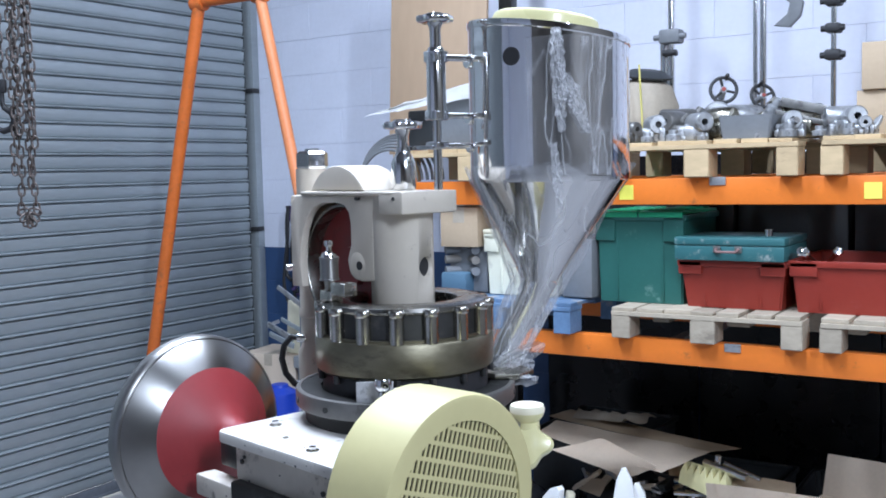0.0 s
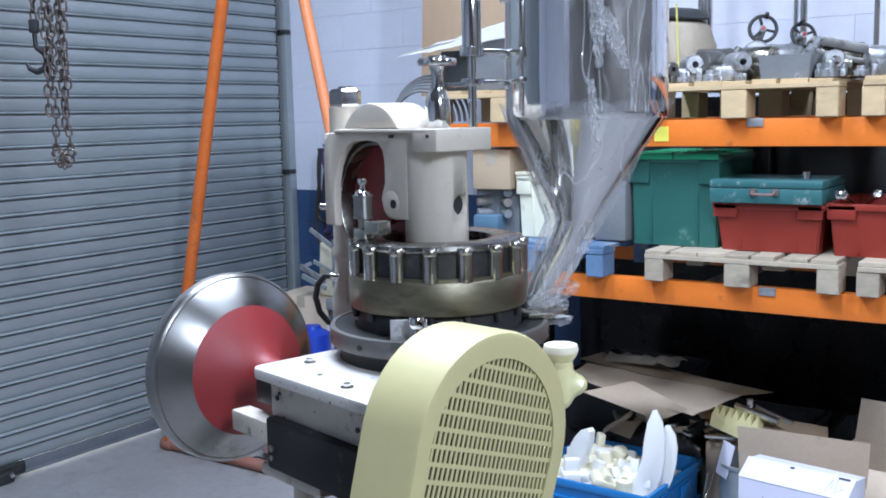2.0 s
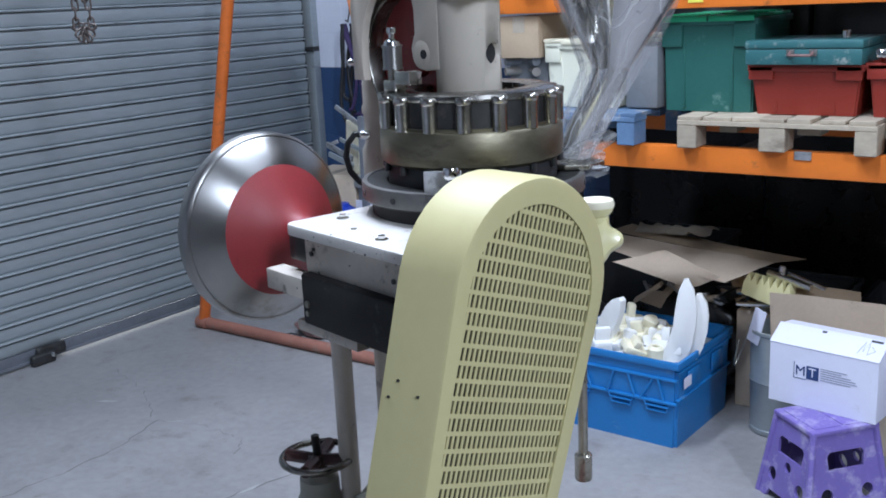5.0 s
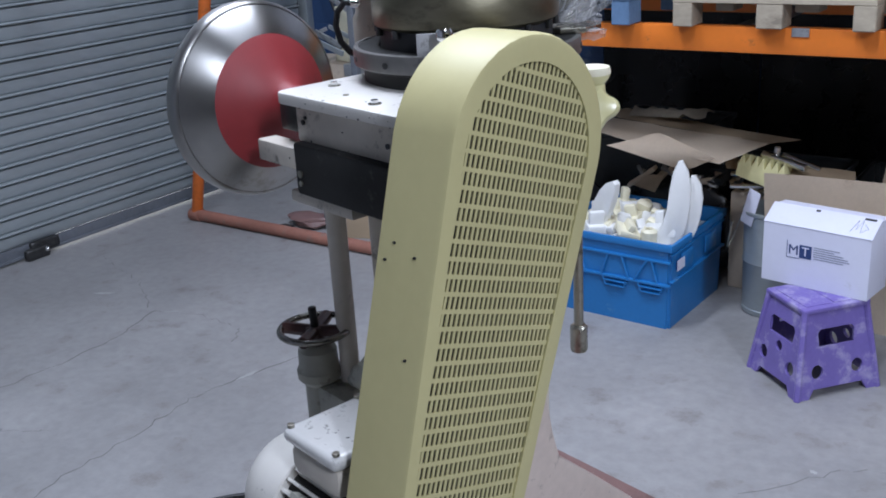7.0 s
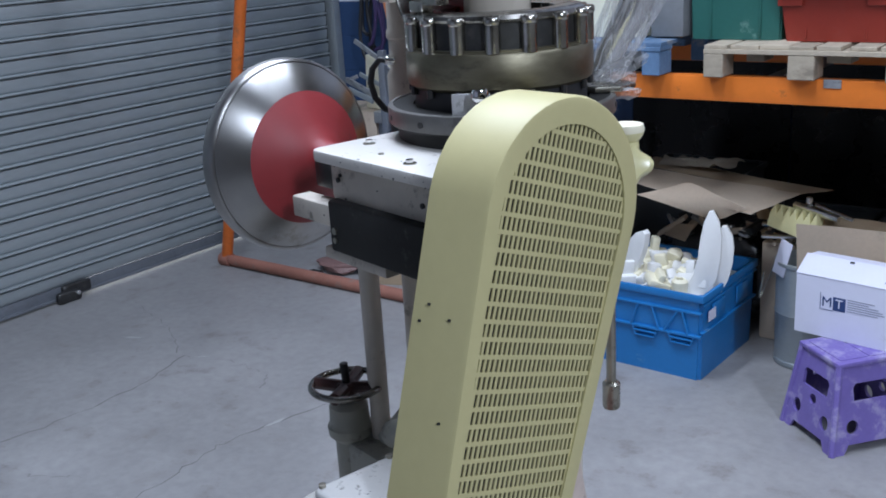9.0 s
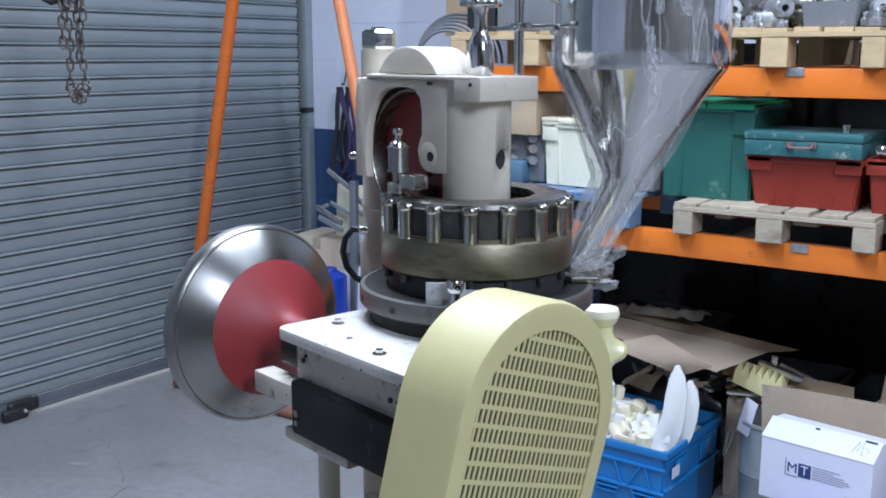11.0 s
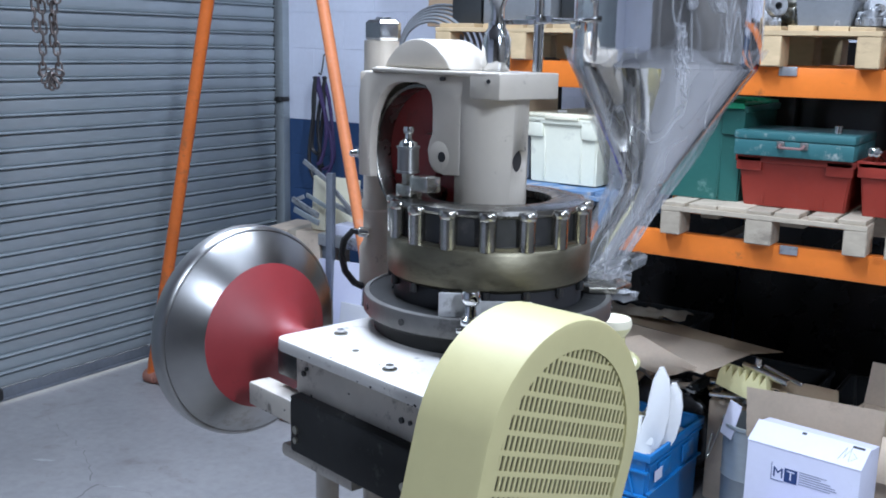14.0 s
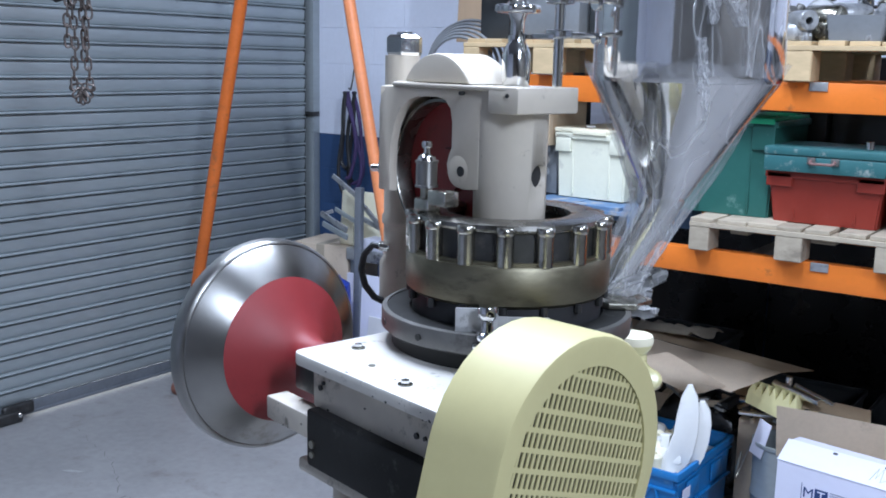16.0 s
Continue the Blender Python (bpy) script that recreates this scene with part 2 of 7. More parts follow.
def lathe(bm, profile, m=None, seg=40, close=False):
    """Turns a profile of (radius, height) round the z axis."""
    rings = []
    for r, z in profile:
        if r < 1e-6:
            rings.append([bm.verts.new((0, 0, z))] * seg)
        else:
            rings.append([bm.verts.new((r * math.cos(2 * math.pi * i / seg), r * math.sin(2 * math.pi * i / seg), z)) for i in range(seg)])
    pairs = list(zip(rings, rings[1:])) + ([(rings[-1], rings[0])] if close else [])
    for a, b in pairs:
        for i in range(seg):
            j = (i + 1) % seg
            quad = []
            for v in (a[i], a[j], b[j], b[i]):
                if v not in quad:
                    quad.append(v)
            if len(quad) > 2:
                try:
                    bm.faces.new(quad)
                except ValueError:
                    pass
    made = list({v for r in rings for v in r})
    if m is not None:
        bmesh.ops.transform(bm, matrix=m, verts=made)
    return made


def along(p0, p1):
    """The pose whose z axis runs from p0 to p1."""
    p0, p1 = Vector(p0), Vector(p1)
    return Matrix.Translation(p0) @ (p1 - p0).to_track_quat("Z", "Y").to_matrix().to_4x4()


def rod(bm, p0, p1, r, r1=None, seg=18, bevel=0.0):
    d = (Vector(p1) - Vector(p0)).length
    r1 = r if r1 is None else r1
    c = min(bevel, r * 0.6, d * 0.4)
    prof = [(0, 0), (r - c, 0), (r, c), (r1, d - c), (r1 - c, d), (0, d)] if c else [(0, 0), (r, 0), (r1, d), (0, d)]
    return lathe(bm, prof, along(p0, p1), seg)


def prism(bm, outline, h, m=None, bevel=0.0):
    """A flat outline in x, y drawn out to the height h."""
    a = [bm.verts.new((x, y, 0)) for x, y in outline]
    f = bm.faces.new(a)
    out = bmesh.ops.extrude_face_region(bm, geom=[f])
    top = [g for g in out["geom"] if isinstance(g, bmesh.types.BMVert)]
    bmesh.ops.translate(bm, vec=(0, 0, h), verts=top)
    made = a + top
    if bevel:
        edges = [e for e in {e for v in made for e in v.link_edges} if abs(e.verts[0].co.z - e.verts[1].co.z) < 1e-9]
        o = bmesh.ops.bevel(bm, geom=edges, offset=bevel, segments=2, affect="EDGES", profile=0.5)
        made = list({v for g in o["faces"] for v in g.verts} | {v for v in made if v.is_valid})
    if m is not None:
        bmesh.ops.transform(bm, matrix=m, verts=made)
    return made


def tube(bm, points, r, seg=10, closed=False):
    """A round bar along points."""
    pts = [Vector(p) for p in points]
    n = len(pts)
    rings = []
    up = Vector((0.13, 0.21, 0.97))
    for i, p in enumerate(pts):
        a = pts[(i - 1) % n] if closed or i else pts[0]
        b = pts[(i + 1) % n] if closed or i < n - 1 else pts[-1]
        t = (b - a).normalized()
        s = t.cross(up)
        s = s.normalized() if s.length > 1e-4 else t.orthogonal().normalized()
        w = t.cross(s)
        up = -w if w.dot(up) < 0 else w
        rr = r[i] if isinstance(r, (list, tuple)) else r
        rings.append([bm.verts.new(p + rr * (math.cos(2 * math.pi * k / seg) * s + math.sin(2 * math.pi * k / seg) * w)) for k in range(seg)])
    for a, b in zip(rings, rings[1:] + ([rings[0]] if closed else [])):
        for k in range(seg):
            bm.faces.new((a[k], a[(k + 1) % seg], b[(k + 1) % seg], b[k]))
    if not closed:
        bm.faces.new(rings[0][::-1])
        bm.faces.new(rings[-1])
    return [v for r_ in rings for v in r_]


def arc(c, r, a0, a1, n, z=None):
    return [(c[0] + r * math.cos(radians(a0 + (a1 - a0) * i / n)), c[1] + r * math.sin(radians(a0 + (a1 - a0) * i / n))) for i in range(n + 1)]


def mesh_of(name, bm, mat, smooth=35):
    bmesh.ops.recalc_face_normals(bm, faces=bm.faces)
    me = bpy.data.meshes.new(name)
    bm.to_mesh(me)
    bm.free()
    me.materials.append(mat)
    if smooth:
        me.shade_smooth()
        me.set_sharp_from_angle(angle=radians(smooth))
    return me


def part(name, bm, mat, parent, label="", smooth=35):
    """Links a bmesh as one mesh object under a thing or a part."""
    ob = new(name, mesh_of(name, bm, mat, smooth))
    ob.parent = parent
    if label:
        ob["label"] = label
    return ob


def thing(name, label, category, m=None, group="", kind=""):
    ob = new(name)
    ob.empty_display_size = 0.05
    if m is not None:
        ob.matrix_world = m
    return tagged(ob, label, category, group, kind)


def solid(name, bm, mat, label, category, m=None, group="", kind="", smooth=35):
    """A thing that is one mesh."""
    ob = new(name, mesh_of(name, bm, mat, smooth))
    if m is not None:
        ob.matrix_world = m
    return tagged(ob, label, category, group, kind)


def B():
    return bmesh.new()


def writing(name, text, size, mat, parent, m, thick=0.0006):
    """Letters as a mesh, made with the built-in font."""
    cu = bpy.data.curves.new(name, "FONT")
    cu.body, cu.size, cu.extrude, cu.align_x, cu.align_y = text, size, thick, "CENTER", "CENTER"
    tmp = bpy.data.objects.new(name, cu)
    scene.collection.objects.link(tmp)
    me = bpy.data.meshes.new_from_object(tmp.evaluated_get(bpy.context.evaluated_depsgraph_get()))
    bpy.data.objects.remove(tmp)
    me.materials.clear()
    me.materials.append(mat)
    ob = new(name, me)
    ob.parent = parent
    ob.matrix_local = m
    return ob

# ---- the setting ----
X0, X1, Y0, Y1, H = -4.33, 4.2, -5.0, 4.70, 4.3


def slab(name, lo, hi, mat, label, category):
    bm = B()
    box(bm, lo, hi)
    return solid(name, bm, mat, label, category, kind="structure", smooth=0)


floor = slab("floor", (X0 - 0.4, Y0 - 0.3, -0.15), (X1 + 0.3, Y1 + 0.3, 0), CONCRETE, "grey worn concrete workshop floor with faint cracks", "floor")
# roof and these walls are unseen; toned for bounce and drum reflections
slab("ceiling", (X0 - 0.4, Y0 - 0.3, H), (X1 + 0.3, Y1 + 0.3, H + 0.12), ROOF, "unseen roof, grey to keep the bounced light low", "ceiling")
slab("wall_east", (X1, Y0, 0), (X1 + 0.2, Y1, H), DULL_WALL, "unseen wall, grey to keep the bounced light low", "wall")
slab("wall_south", (X0, Y0 - 0.2, 0), (-0.2, Y0, H), WALL, "unseen white wall for bounced light and reflections", "wall")
slab("wall_south_east", (-0.2, Y0 - 0.2, 0), (X1, Y0, H), DULL_WALL, "unseen brown-grey wall, toned for the hopper's reflections", "wall")
DADO = 1.24
back = slab("wall_north", (X0 - 0.3, Y1, DADO), (X1 + 0.2, Y1 + 0.2, H), WALL, "white painted block wall with scuffs", "wall")
dado = slab("dado", (X0 - 0.3, Y1, 0), (X1 + 0.2, Y1 + 0.2, DADO), BLUE_WALL, "dark blue painted lower band of the block wall", "wall")
# the wall that holds the roller door: lintel above, pier behind the south end
DOOR_S, DOOR_N, DOOR_H = -2.6, 4.612, 3.4
slab("wall_west", (X0 - 0.3, Y0, 0), (X0 - 0.02, DOOR_S, H), WALL, "white painted wall beside the roller door", "wall")
slab("lintel", (X0 - 0.3, DOOR_S, DOOR_H), (X0 - 0.02, Y1, H), WALL, "white painted wall above the roller door", "wall")
slab("pier", (X0 - 0.3, DOOR_N + 0.06, 0), (X0 - 0.02, Y1, DOOR_H), WALL, "narrow white pier beside the roller door", "wall")

# roller shutter of interlocking laths
shutter = thing("roller_shutter", "closed grey galvanised roller shutter of horizontal laths", "roller door", pose(X0, 0, 0), kind="structure")
PITCH = 0.0793


def lath_mesh():
    bm = B()
    prof = [(-0.010, -0.035), (-0.003, -0.0335), (0.0010, -0.030), (0.0042, -0.016), (0.0060, 0.0), (0.0070, 0.016), (0.0068, 0.0240), (-0.009, 0.0255), (-0.009, 0.0310), (0.0100, 0.0325),
            (0.0165, 0.0345), (0.0180, 0.0370), (0.0130, 0.0420), (0.0030, 0.0446), (-0.010, 0.0446)]
    a = [bm.verts.new((x, DOOR_S, z)) for x, z in prof]
    b = [bm.verts.new((x, DOOR_N, z)) for x, z in prof]
    for i in range(len(prof)):
        j = (i + 1) % len(prof)
        bm.faces.new((a[i], a[j], b[j], b[i]))
    bm.faces.new(a)
    bm.faces.new(b[::-1])
    return mesh_of("lath", bm, GALV, 50)


LATH = lath_mesh()
for k in range(41):
    lath = new("lath", LATH)
    lath.parent = shutter
    lath.location = (random.uniform(-0.0015, 0.0015), 0, 0.1093 + k * PITCH)
bm = B()
box(bm, (-0.010, DOOR_S, 0.012), (0.004, DOOR_N, 0.0735), bevel=0.003)
box(bm, (-0.006, DOOR_S, 0.012), (0.014, DOOR_N, 0.026), bevel=0.003)
part("bottom_rail", bm, GALV_DARK, shutter, "dull steel bottom rail of the shutter")
for y in (DOOR_S, DOOR_N):
    bm = B()
    s = 1 if y == DOOR_N else -1
    box(bm, (-0.03, y + s * 0.028, 0), (0.050, y + s * 0.084, DOOR_H), bevel=0.004)
    rail_ = part("guide_rail", bm, GALV, shutter, "pale grey steel guide rail")
    # black strip puts the shade of the rail's recess into colour
    bm = B()
    box(bm, (-0.04, y - s * 0.01, 0), (-0.016, y + s * 0.032, DOOR_H))
    part("guide_slot", bm, GREASE_AND_SHADE, rail_, "black strip standing for the dark recess by the guide rail")
    for z in (0.5, 1.355, 2.2):
        bm = B()
        box(bm, (0.0, y + s * 0.012, z - 0.014), (0.058, y + s * 0.075, z + 0.014), bevel=0.004)
        part("guide_clamp", bm, DARK_STEEL, rail_, "dark clamp on the guide rail")
bm = B()
box(bm, (0.008, 2.575, 0.024), (0.040, 2.735, 0.084), bevel=0.015, seg=3)
box(bm, (0.020, 2.535, 0.0), (0.056, 2.665, 0.058), bevel=0.015, seg=3)
lock_ob = part("floor_lock", bm, DARK_STEEL, shutter, "dark greasy bolt at the foot of the shutter")
bm = B()
bmesh.ops.create_uvsphere(bm, u_segments=12, v_segments=8, radius=0.012, matrix=Matrix.Translation((0.062, 2.640, 0.040)))
part("lock_pin", bm, CHROME, lock_ob, "bright steel pin")

# daylight in the slit under the shutter
DAY = bpy.data.materials.new("daylight")
DAY.use_nodes = True
DAY.node_tree.nodes["Principled BSDF"].inputs["Emission Color"].default_value = (0.9, 0.95, 1, 1)
DAY.node_tree.nodes["Principled BSDF"].inputs["Emission Strength"].default_value = 2.5
bm = B()
box(bm, (X0 - 0.06, 2.75, 0.001), (X0 - 0.05, DOOR_N, 0.06))
solid("backdrop", bm, DAY, "bright daylight outside the shutter's foot", "daylight", kind="structure", smooth=0)
# painted blocks standing a little proud of their joints
COURSE, BLOCK = DADO / 6, 0.44


def block_mesh(w, mat):
    bm = B()
    box(bm, (0.0006, -0.003, 0.0006), (w - 0.0006, 0.004, COURSE - 0.0006), bevel=0.0012, seg=1)
    return mesh_of("block", bm, mat)


for wall_, mat, k0, k1, x_end in ((dado, BLUE_WALL, 0, 6, -2.1), (back, WALL, 6, 14, 0.5)):
    whole, half_ = block_mesh(BLOCK, mat), block_mesh(BLOCK / 2, mat)
    for k in range(k0, k1):
        x = X0 + 0.02
        if k % 2:
            o = new("block", half_)
            o.parent = wall_
            o.location = (x, Y1 - 0.0005, k * COURSE)
            x += BLOCK / 2
        while x < x_end:
            o = new("block", whole)
            o.parent = wall_
            o.location = (x, Y1 - 0.0005 + random.uniform(-0.0008, 0.0), k * COURSE)
            x += BLOCK
# cracks and paint marks in the concrete
CRACK = material("crack_dirt", (0.19, 0.185, 0.18), 0.8, vary=0.2)
MARK = material("pale_scuff", (0.40, 0.40, 0.40), 0.6, vary=0.1)
for way, width in ((((-4.07, 2.78), (-3.57, 2.62), (-3.25, 2.43), (-3.16, 2.15), (-3.18, 1.75), (-3.30, 1.2)), 0.006), (((-2.40, 1.10), (-2.48, 1.46), (-2.49, 1.76), (-2.52, 1.98), (-2.45, 2.26), (-2.36, 2.70)), 0.007),
                   (((-3.25, 2.43), (-3.05, 2.50), (-2.80, 2.48), (-2.72, 2.36)), 0.005), (((-0.75, 2.35), (-0.55, 2.60), (-0.30, 2.72), (0.1, 2.95)), 0.004), (((-3.10, 1.5), (-2.9, 1.52), (-2.72, 1.62)), 0.004)):
    bm = B()
    rnd = random.Random(int(width * 1e5) + len(way))
    pts = []
    for (xa, ya), (xb, yb) in zip(way, way[1:]):
        for i in range(9):
            t = i / 9
            pts.append((xa + (xb - xa) * t + rnd.uniform(-0.012, 0.012), ya + (yb - ya) * t + rnd.uniform(-0.012, 0.012)))
    rows_ = []
    for i, (x, y) in enumerate(pts):
        w = width * rnd.uniform(0.15, 0.6)
        rows_.append((bm.verts.new((x - w, y, 0.0006)), bm.verts.new((x + w, y, 0.0006))))
    for a, b in zip(rows_, rows_[1:]):
        bm.faces.new((a[0], a[1], b[1], b[0]))
    part("crack", bm, CRACK, floor, "dirty hairline crack", smooth=0)
for x, y, L, turn in ((-3.61, 2.46, 0.13, 30), (-3.17, 2.465, 0.09, 35), (-2.47, 2.2, 0.12, 80), (-0.62, 2.55, 0.03, 20)):
    bm = B()
    rnd = random.Random(int(L * 1000))
    edge_ = [(0.42 * L * math.cos(a) * rnd.uniform(0.5, 1.1), 0.012 * math.sin(a) * rnd.uniform(0.3, 1.1)) for a in (2 * math.pi * i / 14 for i in range(14))]
    prism(bm, edge_, 0.0008)
    mk_ = part("scuff", bm, MARK, floor, "pale scuff mark", smooth=0)
    mk_.matrix_local = pose(x, y, 0.0001, 0, 0, turn)

# ---- the tablet press ----
PRESS = pose(-0.78, 1.186, 0, 0, 0, -14)
press = thing("tablet_press", "old cream rotary tablet press with red flywheel and yellow belt guard", "machine", PRESS)
SV, SZ = -0.168, 1.305     # the drive shaft's line

# bed: top plate, box below it, black band
bm = B()
outline = arc((-0.103, -0.224), 0.016, 180, 270, 6) + [(0.184, -0.240), (0.184, 0.02), (-0.119, 0.02)]
prism(bm, outline, 0.016, pose(0, 0, 1.329), bevel=0.003)
part("bed_plate", bm, WHITE_PAINT, press, "white painted bed plate with chipped edges")
bm = B()
box(bm, (-0.100, -0.222, 1.275), (0.183, 0.0, 1.329), bevel=0.006)
part("bed_box", bm, CREAM_WORN, press, "cream painted gearbox below the bed plate")
bm = B()
box(bm, (-0.092, -0.236, 1.208), (0.183, -0.01, 1.279), bevel=0.004)
part("band", bm, GREASE_AND_SHADE, press, "greasy black painted band below the bed")
bm = B()
box(bm, (-0.183, -0.236, 1.241), (-0.090, -0.205, 1.271), bevel=0.003)
part("stop_block", bm, CREAM_WORN, press, "cream painted bracket block")

# flywheel: a hollow cone with a polished rim
wheel = new("flywheel")
wheel.parent = press
wheel.matrix_local = Matrix.Translation((-0.284, SV, SZ - 0.003)) @ pose(0, 0, 0, 0, 88.6, 4.4)
bm = B()
lathe(bm, [(0.0975, 0.0338), (0.1365, 0.0082), (0.1378, 0.0062), (0.1392, 0.0064), (0.1422, 0.0046), (0.1440, 0.0008), (0.1445, -0.004), (0.1445, -0.015), (0.1420, -0.020), (0.136, -0.020), (0.122, -0.008), (0.093, 0.018)], seg=96, close=True)
part("rim", bm, POLISHED, wheel, "polished steel wheel rim")
bm = B()
lathe(bm, [(0.0978, 0.0346), (0.085, 0.0430), (0.055, 0.061), (0.034, 0.076), (0.0265, 0.086), (0.0235, 0.098), (0.0225, 0.135), (0.0, 0.136), (0.0, 0.04), (0.088, 0.020)], seg=80)
part("hub", bm, RED, wheel, "glossy red painted wheel hub")
bm = B()
rod(bm, (-0.35, SV, SZ), (0.25, SV, SZ), 0.014)
part("drive_shaft", bm, STEEL, press)

# belt guard: a slanted capsule with a pierced face
guard = new("belt_guard")
guard.parent = press
guard.matrix_local = pose(0.275, -0.19, 0, 0, 0, 4.6) @ pose(-0.275, 0.19, 0)
TOPC, LOWC, RT, RL = (-0.1583, 1.2976), (-0.3256, 0.8176), 0.1309, 0.1068
SHELL_TOP, SHELL_LOW, SHELL_RL = (-0.1533, 1.3046), (-0.3176, 0.8216), 0.1045


def capsule(grow=0.0, n=22):
    """The shell's outline, grown outwards."""
    (x1, y1), (x0, y0) = SHELL_TOP, SHELL_LOW
    axis = math.degrees(math.atan2(y1 - y0, x1 - x0))
    return arc(SHELL_TOP, RT + grow, axis - 90, axis + 90, n) + arc(SHELL_LOW, SHELL_RL + grow, axis + 90, axis + 270, n)


def field(n=22):
    """The outline of the pierced field, which lies a little low in the face."""
    axis = math.degrees(math.atan2(TOPC[1] - LOWC[1], TOPC[0] - LOWC[0]))
    return arc(TOPC, RT - 0.0235, axis - 90, axis + 90, n) + arc(LOWC, RL - 0.0235, axis + 90, axis + 270, n)


bm = B()
outer, inner = capsule(0), capsule(-0.004)
fillet = capsule(-0.007)
rings = []
for pts, u in ((inner, 0.187), (outer, 0.187), (outer, 0.268), (capsule(-0.0025), 0.2735), (fillet, 0.275), (field(), 0.275), (field(), 0.271), (inner, 0.2695)):
    rings.append([bm.verts.new((u, v, z)) for v, z in pts])
for a, b in zip(rings, rings[1:] + rings[:1]):
    for i in range(len(a)):
        j = (i + 1) % len(a)
        bm.faces.new((a[i], a[j], b[j], b[i]))
part("guard_shell", bm, YELLOW, guard, "pale yellow painted sheet metal guard")


# pierced sheet: cross bars and upright bars leave rows of slots open
ax = Vector((0, TOPC[0] - LOWC[0], TOPC[1] - LOWC[1])).normalized()
sx = Vector((0, ax.z, -ax.y))
mid = Vector((0, *TOPC))
ROW, COL, LONG = 0.0190, 0.0078, math.hypot(TOPC[0] - LOWC[0], TOPC[1] - LOWC[1])
bm = B()


def bar(bm, s0, s1, a0, a1, u0, u1):
    """A flat strip in the guard's own axes: s across, a along."""
    c = [mid + sx * s + ax * a for s, a in ((s0, a0), (s1, a0), (s1, a1), (s0, a1))]
    lo = [bm.verts.new((u0, p.y, p.z)) for p in c]
    hi = [bm.verts.new((u1, p.y, p.z)) for p in c]
    bm.faces.new(lo[::-1])
    bm.faces.new(hi)
    for i in range(4):
        bm.faces.new((lo[i], lo[(i + 1) % 4], hi[(i + 1) % 4], hi[i]))


def half(a, grow):
    """Half the guard's width at the distance a along its axis from the top pulley."""
    if a >= 0:
        return math.sqrt(max(0, (RT + grow) ** 2 - a * a))
    return RT + grow + (RT - RL) * a / LONG


LOWEST = -0.409
for r in range(-21, 6):
    a = r * ROW - 0.0015
    w = min(half(a - 0.003, -0.0225), half(a + 0.003, -0.0225))
    if w > 0.01:
        bar(bm, -w, w, a - 0.0025, a + 0.0025, 0.2708, 0.2728)
for c in range(-14, 15):
    s = c * COL
    if abs(s) < RT - 0.0245:
        top = math.sqrt(max(0, (RT - 0.0225) ** 2 - s * s))
        bar(bm, s - 0.0018, s + 0.0018, LOWEST, top, 0.2710, 0.2726)
part("grille", bm, YELLOW, guard, "pierced yellow sheet with rows of upright slots", smooth=0)
bm = B()
bar(bm, -RL + 0.0225, RL - 0.0225, -LONG, LOWEST + 0.004, 0.2705, 0.2730)
prism(bm, arc((0, 0), RL - 0.023, 180, 360, 20), 0.0025, Matrix.Translation((0.2705, *(mid + ax * -LONG)[1:])) @ Matrix(((0, 0, 1, 0), (sx.y, ax.y, 0, 0), (sx.z, ax.z, 0, 0), (0, 0, 0, 1))))
part("lower_sheet", bm, YELLOW, guard)
# added black sheet: the shade inside the guard, close behind the slots
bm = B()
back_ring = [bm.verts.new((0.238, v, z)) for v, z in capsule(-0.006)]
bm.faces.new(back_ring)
part("guard_back", bm, BLACK, guard, "black sheet set behind the slots for the guard's dark inside", smooth=0)
bm = B()
lathe(bm, [(0.0, 0.0), (0.082, 0.0), (0.085, 0.006), (0.08, 0.016), (0.085, 0.026), (0.082, 0.032), (0.0, 0.032)], Matrix.Translation((0.196, SV, SZ)) @ pose(0, 0, 0, 0, 90, 0), 40)
part("pulley", bm, STEEL, press, "dark steel belt pulley behind the pierced guard")
for u, t in ((0.211, 0.235), (0.244, 0.255), (0.200, 0.275), (0.25, 0.47)):
    bm = B()
    edge = Vector((0, *SHELL_TOP)).lerp(Vector((0, *SHELL_LOW)), t) - sx * (RT + (SHELL_RL - RT) * t + 0.001)
    rod(bm, edge + Vector((u, 0, 0)) - sx * 0.0010, edge + Vector((u, 0, 0)) + sx * 0.006, 0.0017, seg=10)
    part("guard_screw", bm, DARK_STEEL, guard)

# turntable bed, die turret and punches
bm = B()
lathe(bm, [(0, 1.343), (0.142, 1.343), (0.142, 1.362), (0.151, 1.364), (0.153, 1.368), (0.153, 1.386), (0.150, 1.389), (0.12, 1.389), (0.12, 1.385), (0, 1.385)], seg=72)
part("bed_ring", bm, GREASE_AND_SHADE, press, "dark oily steel bed ring")
bm = B()
lathe(bm, [(0.1535, 1.3665), (0.1550, 1.368), (0.1550, 1.3870), (0.1538, 1.3895), (0.1480, 1.3905), (0.1475, 1.3865), (0.151, 1.384), (0.151, 1.368)], seg=72, close=True)
part("rim_band", bm, WORN_IRON, press, "worn grey steel edge of the bed ring")
bm = B()
lathe(bm, [(0.0, 1.4128), (0.118, 1.4128), (0.1245, 1.4178), (0.126, 1.4248), (0.126, 1.4578), (0.1235, 1.4618), (0.118, 1.4628), (0.118, 1.4658), (0.0, 1.4658)], seg=80)
part("die_table", bm, BRONZE, press, "brownish oiled steel die table")
# made wide and black to stand for the shaded gap over the bed
bm = B()
lathe(bm, [(0.0, 1.385), (0.117, 1.385), (0.117, 1.4128), (0, 1.4128)], seg=48)
part("lower_turret", bm, BLACK, press, "black lower turret, filling the dark gap under the die table")
bm = B()
lathe(bm, [(0.078, 1.4638), (0.112, 1.4638), (0.112, 1.4998), (0.078, 1.4998)], seg=64, close=True)
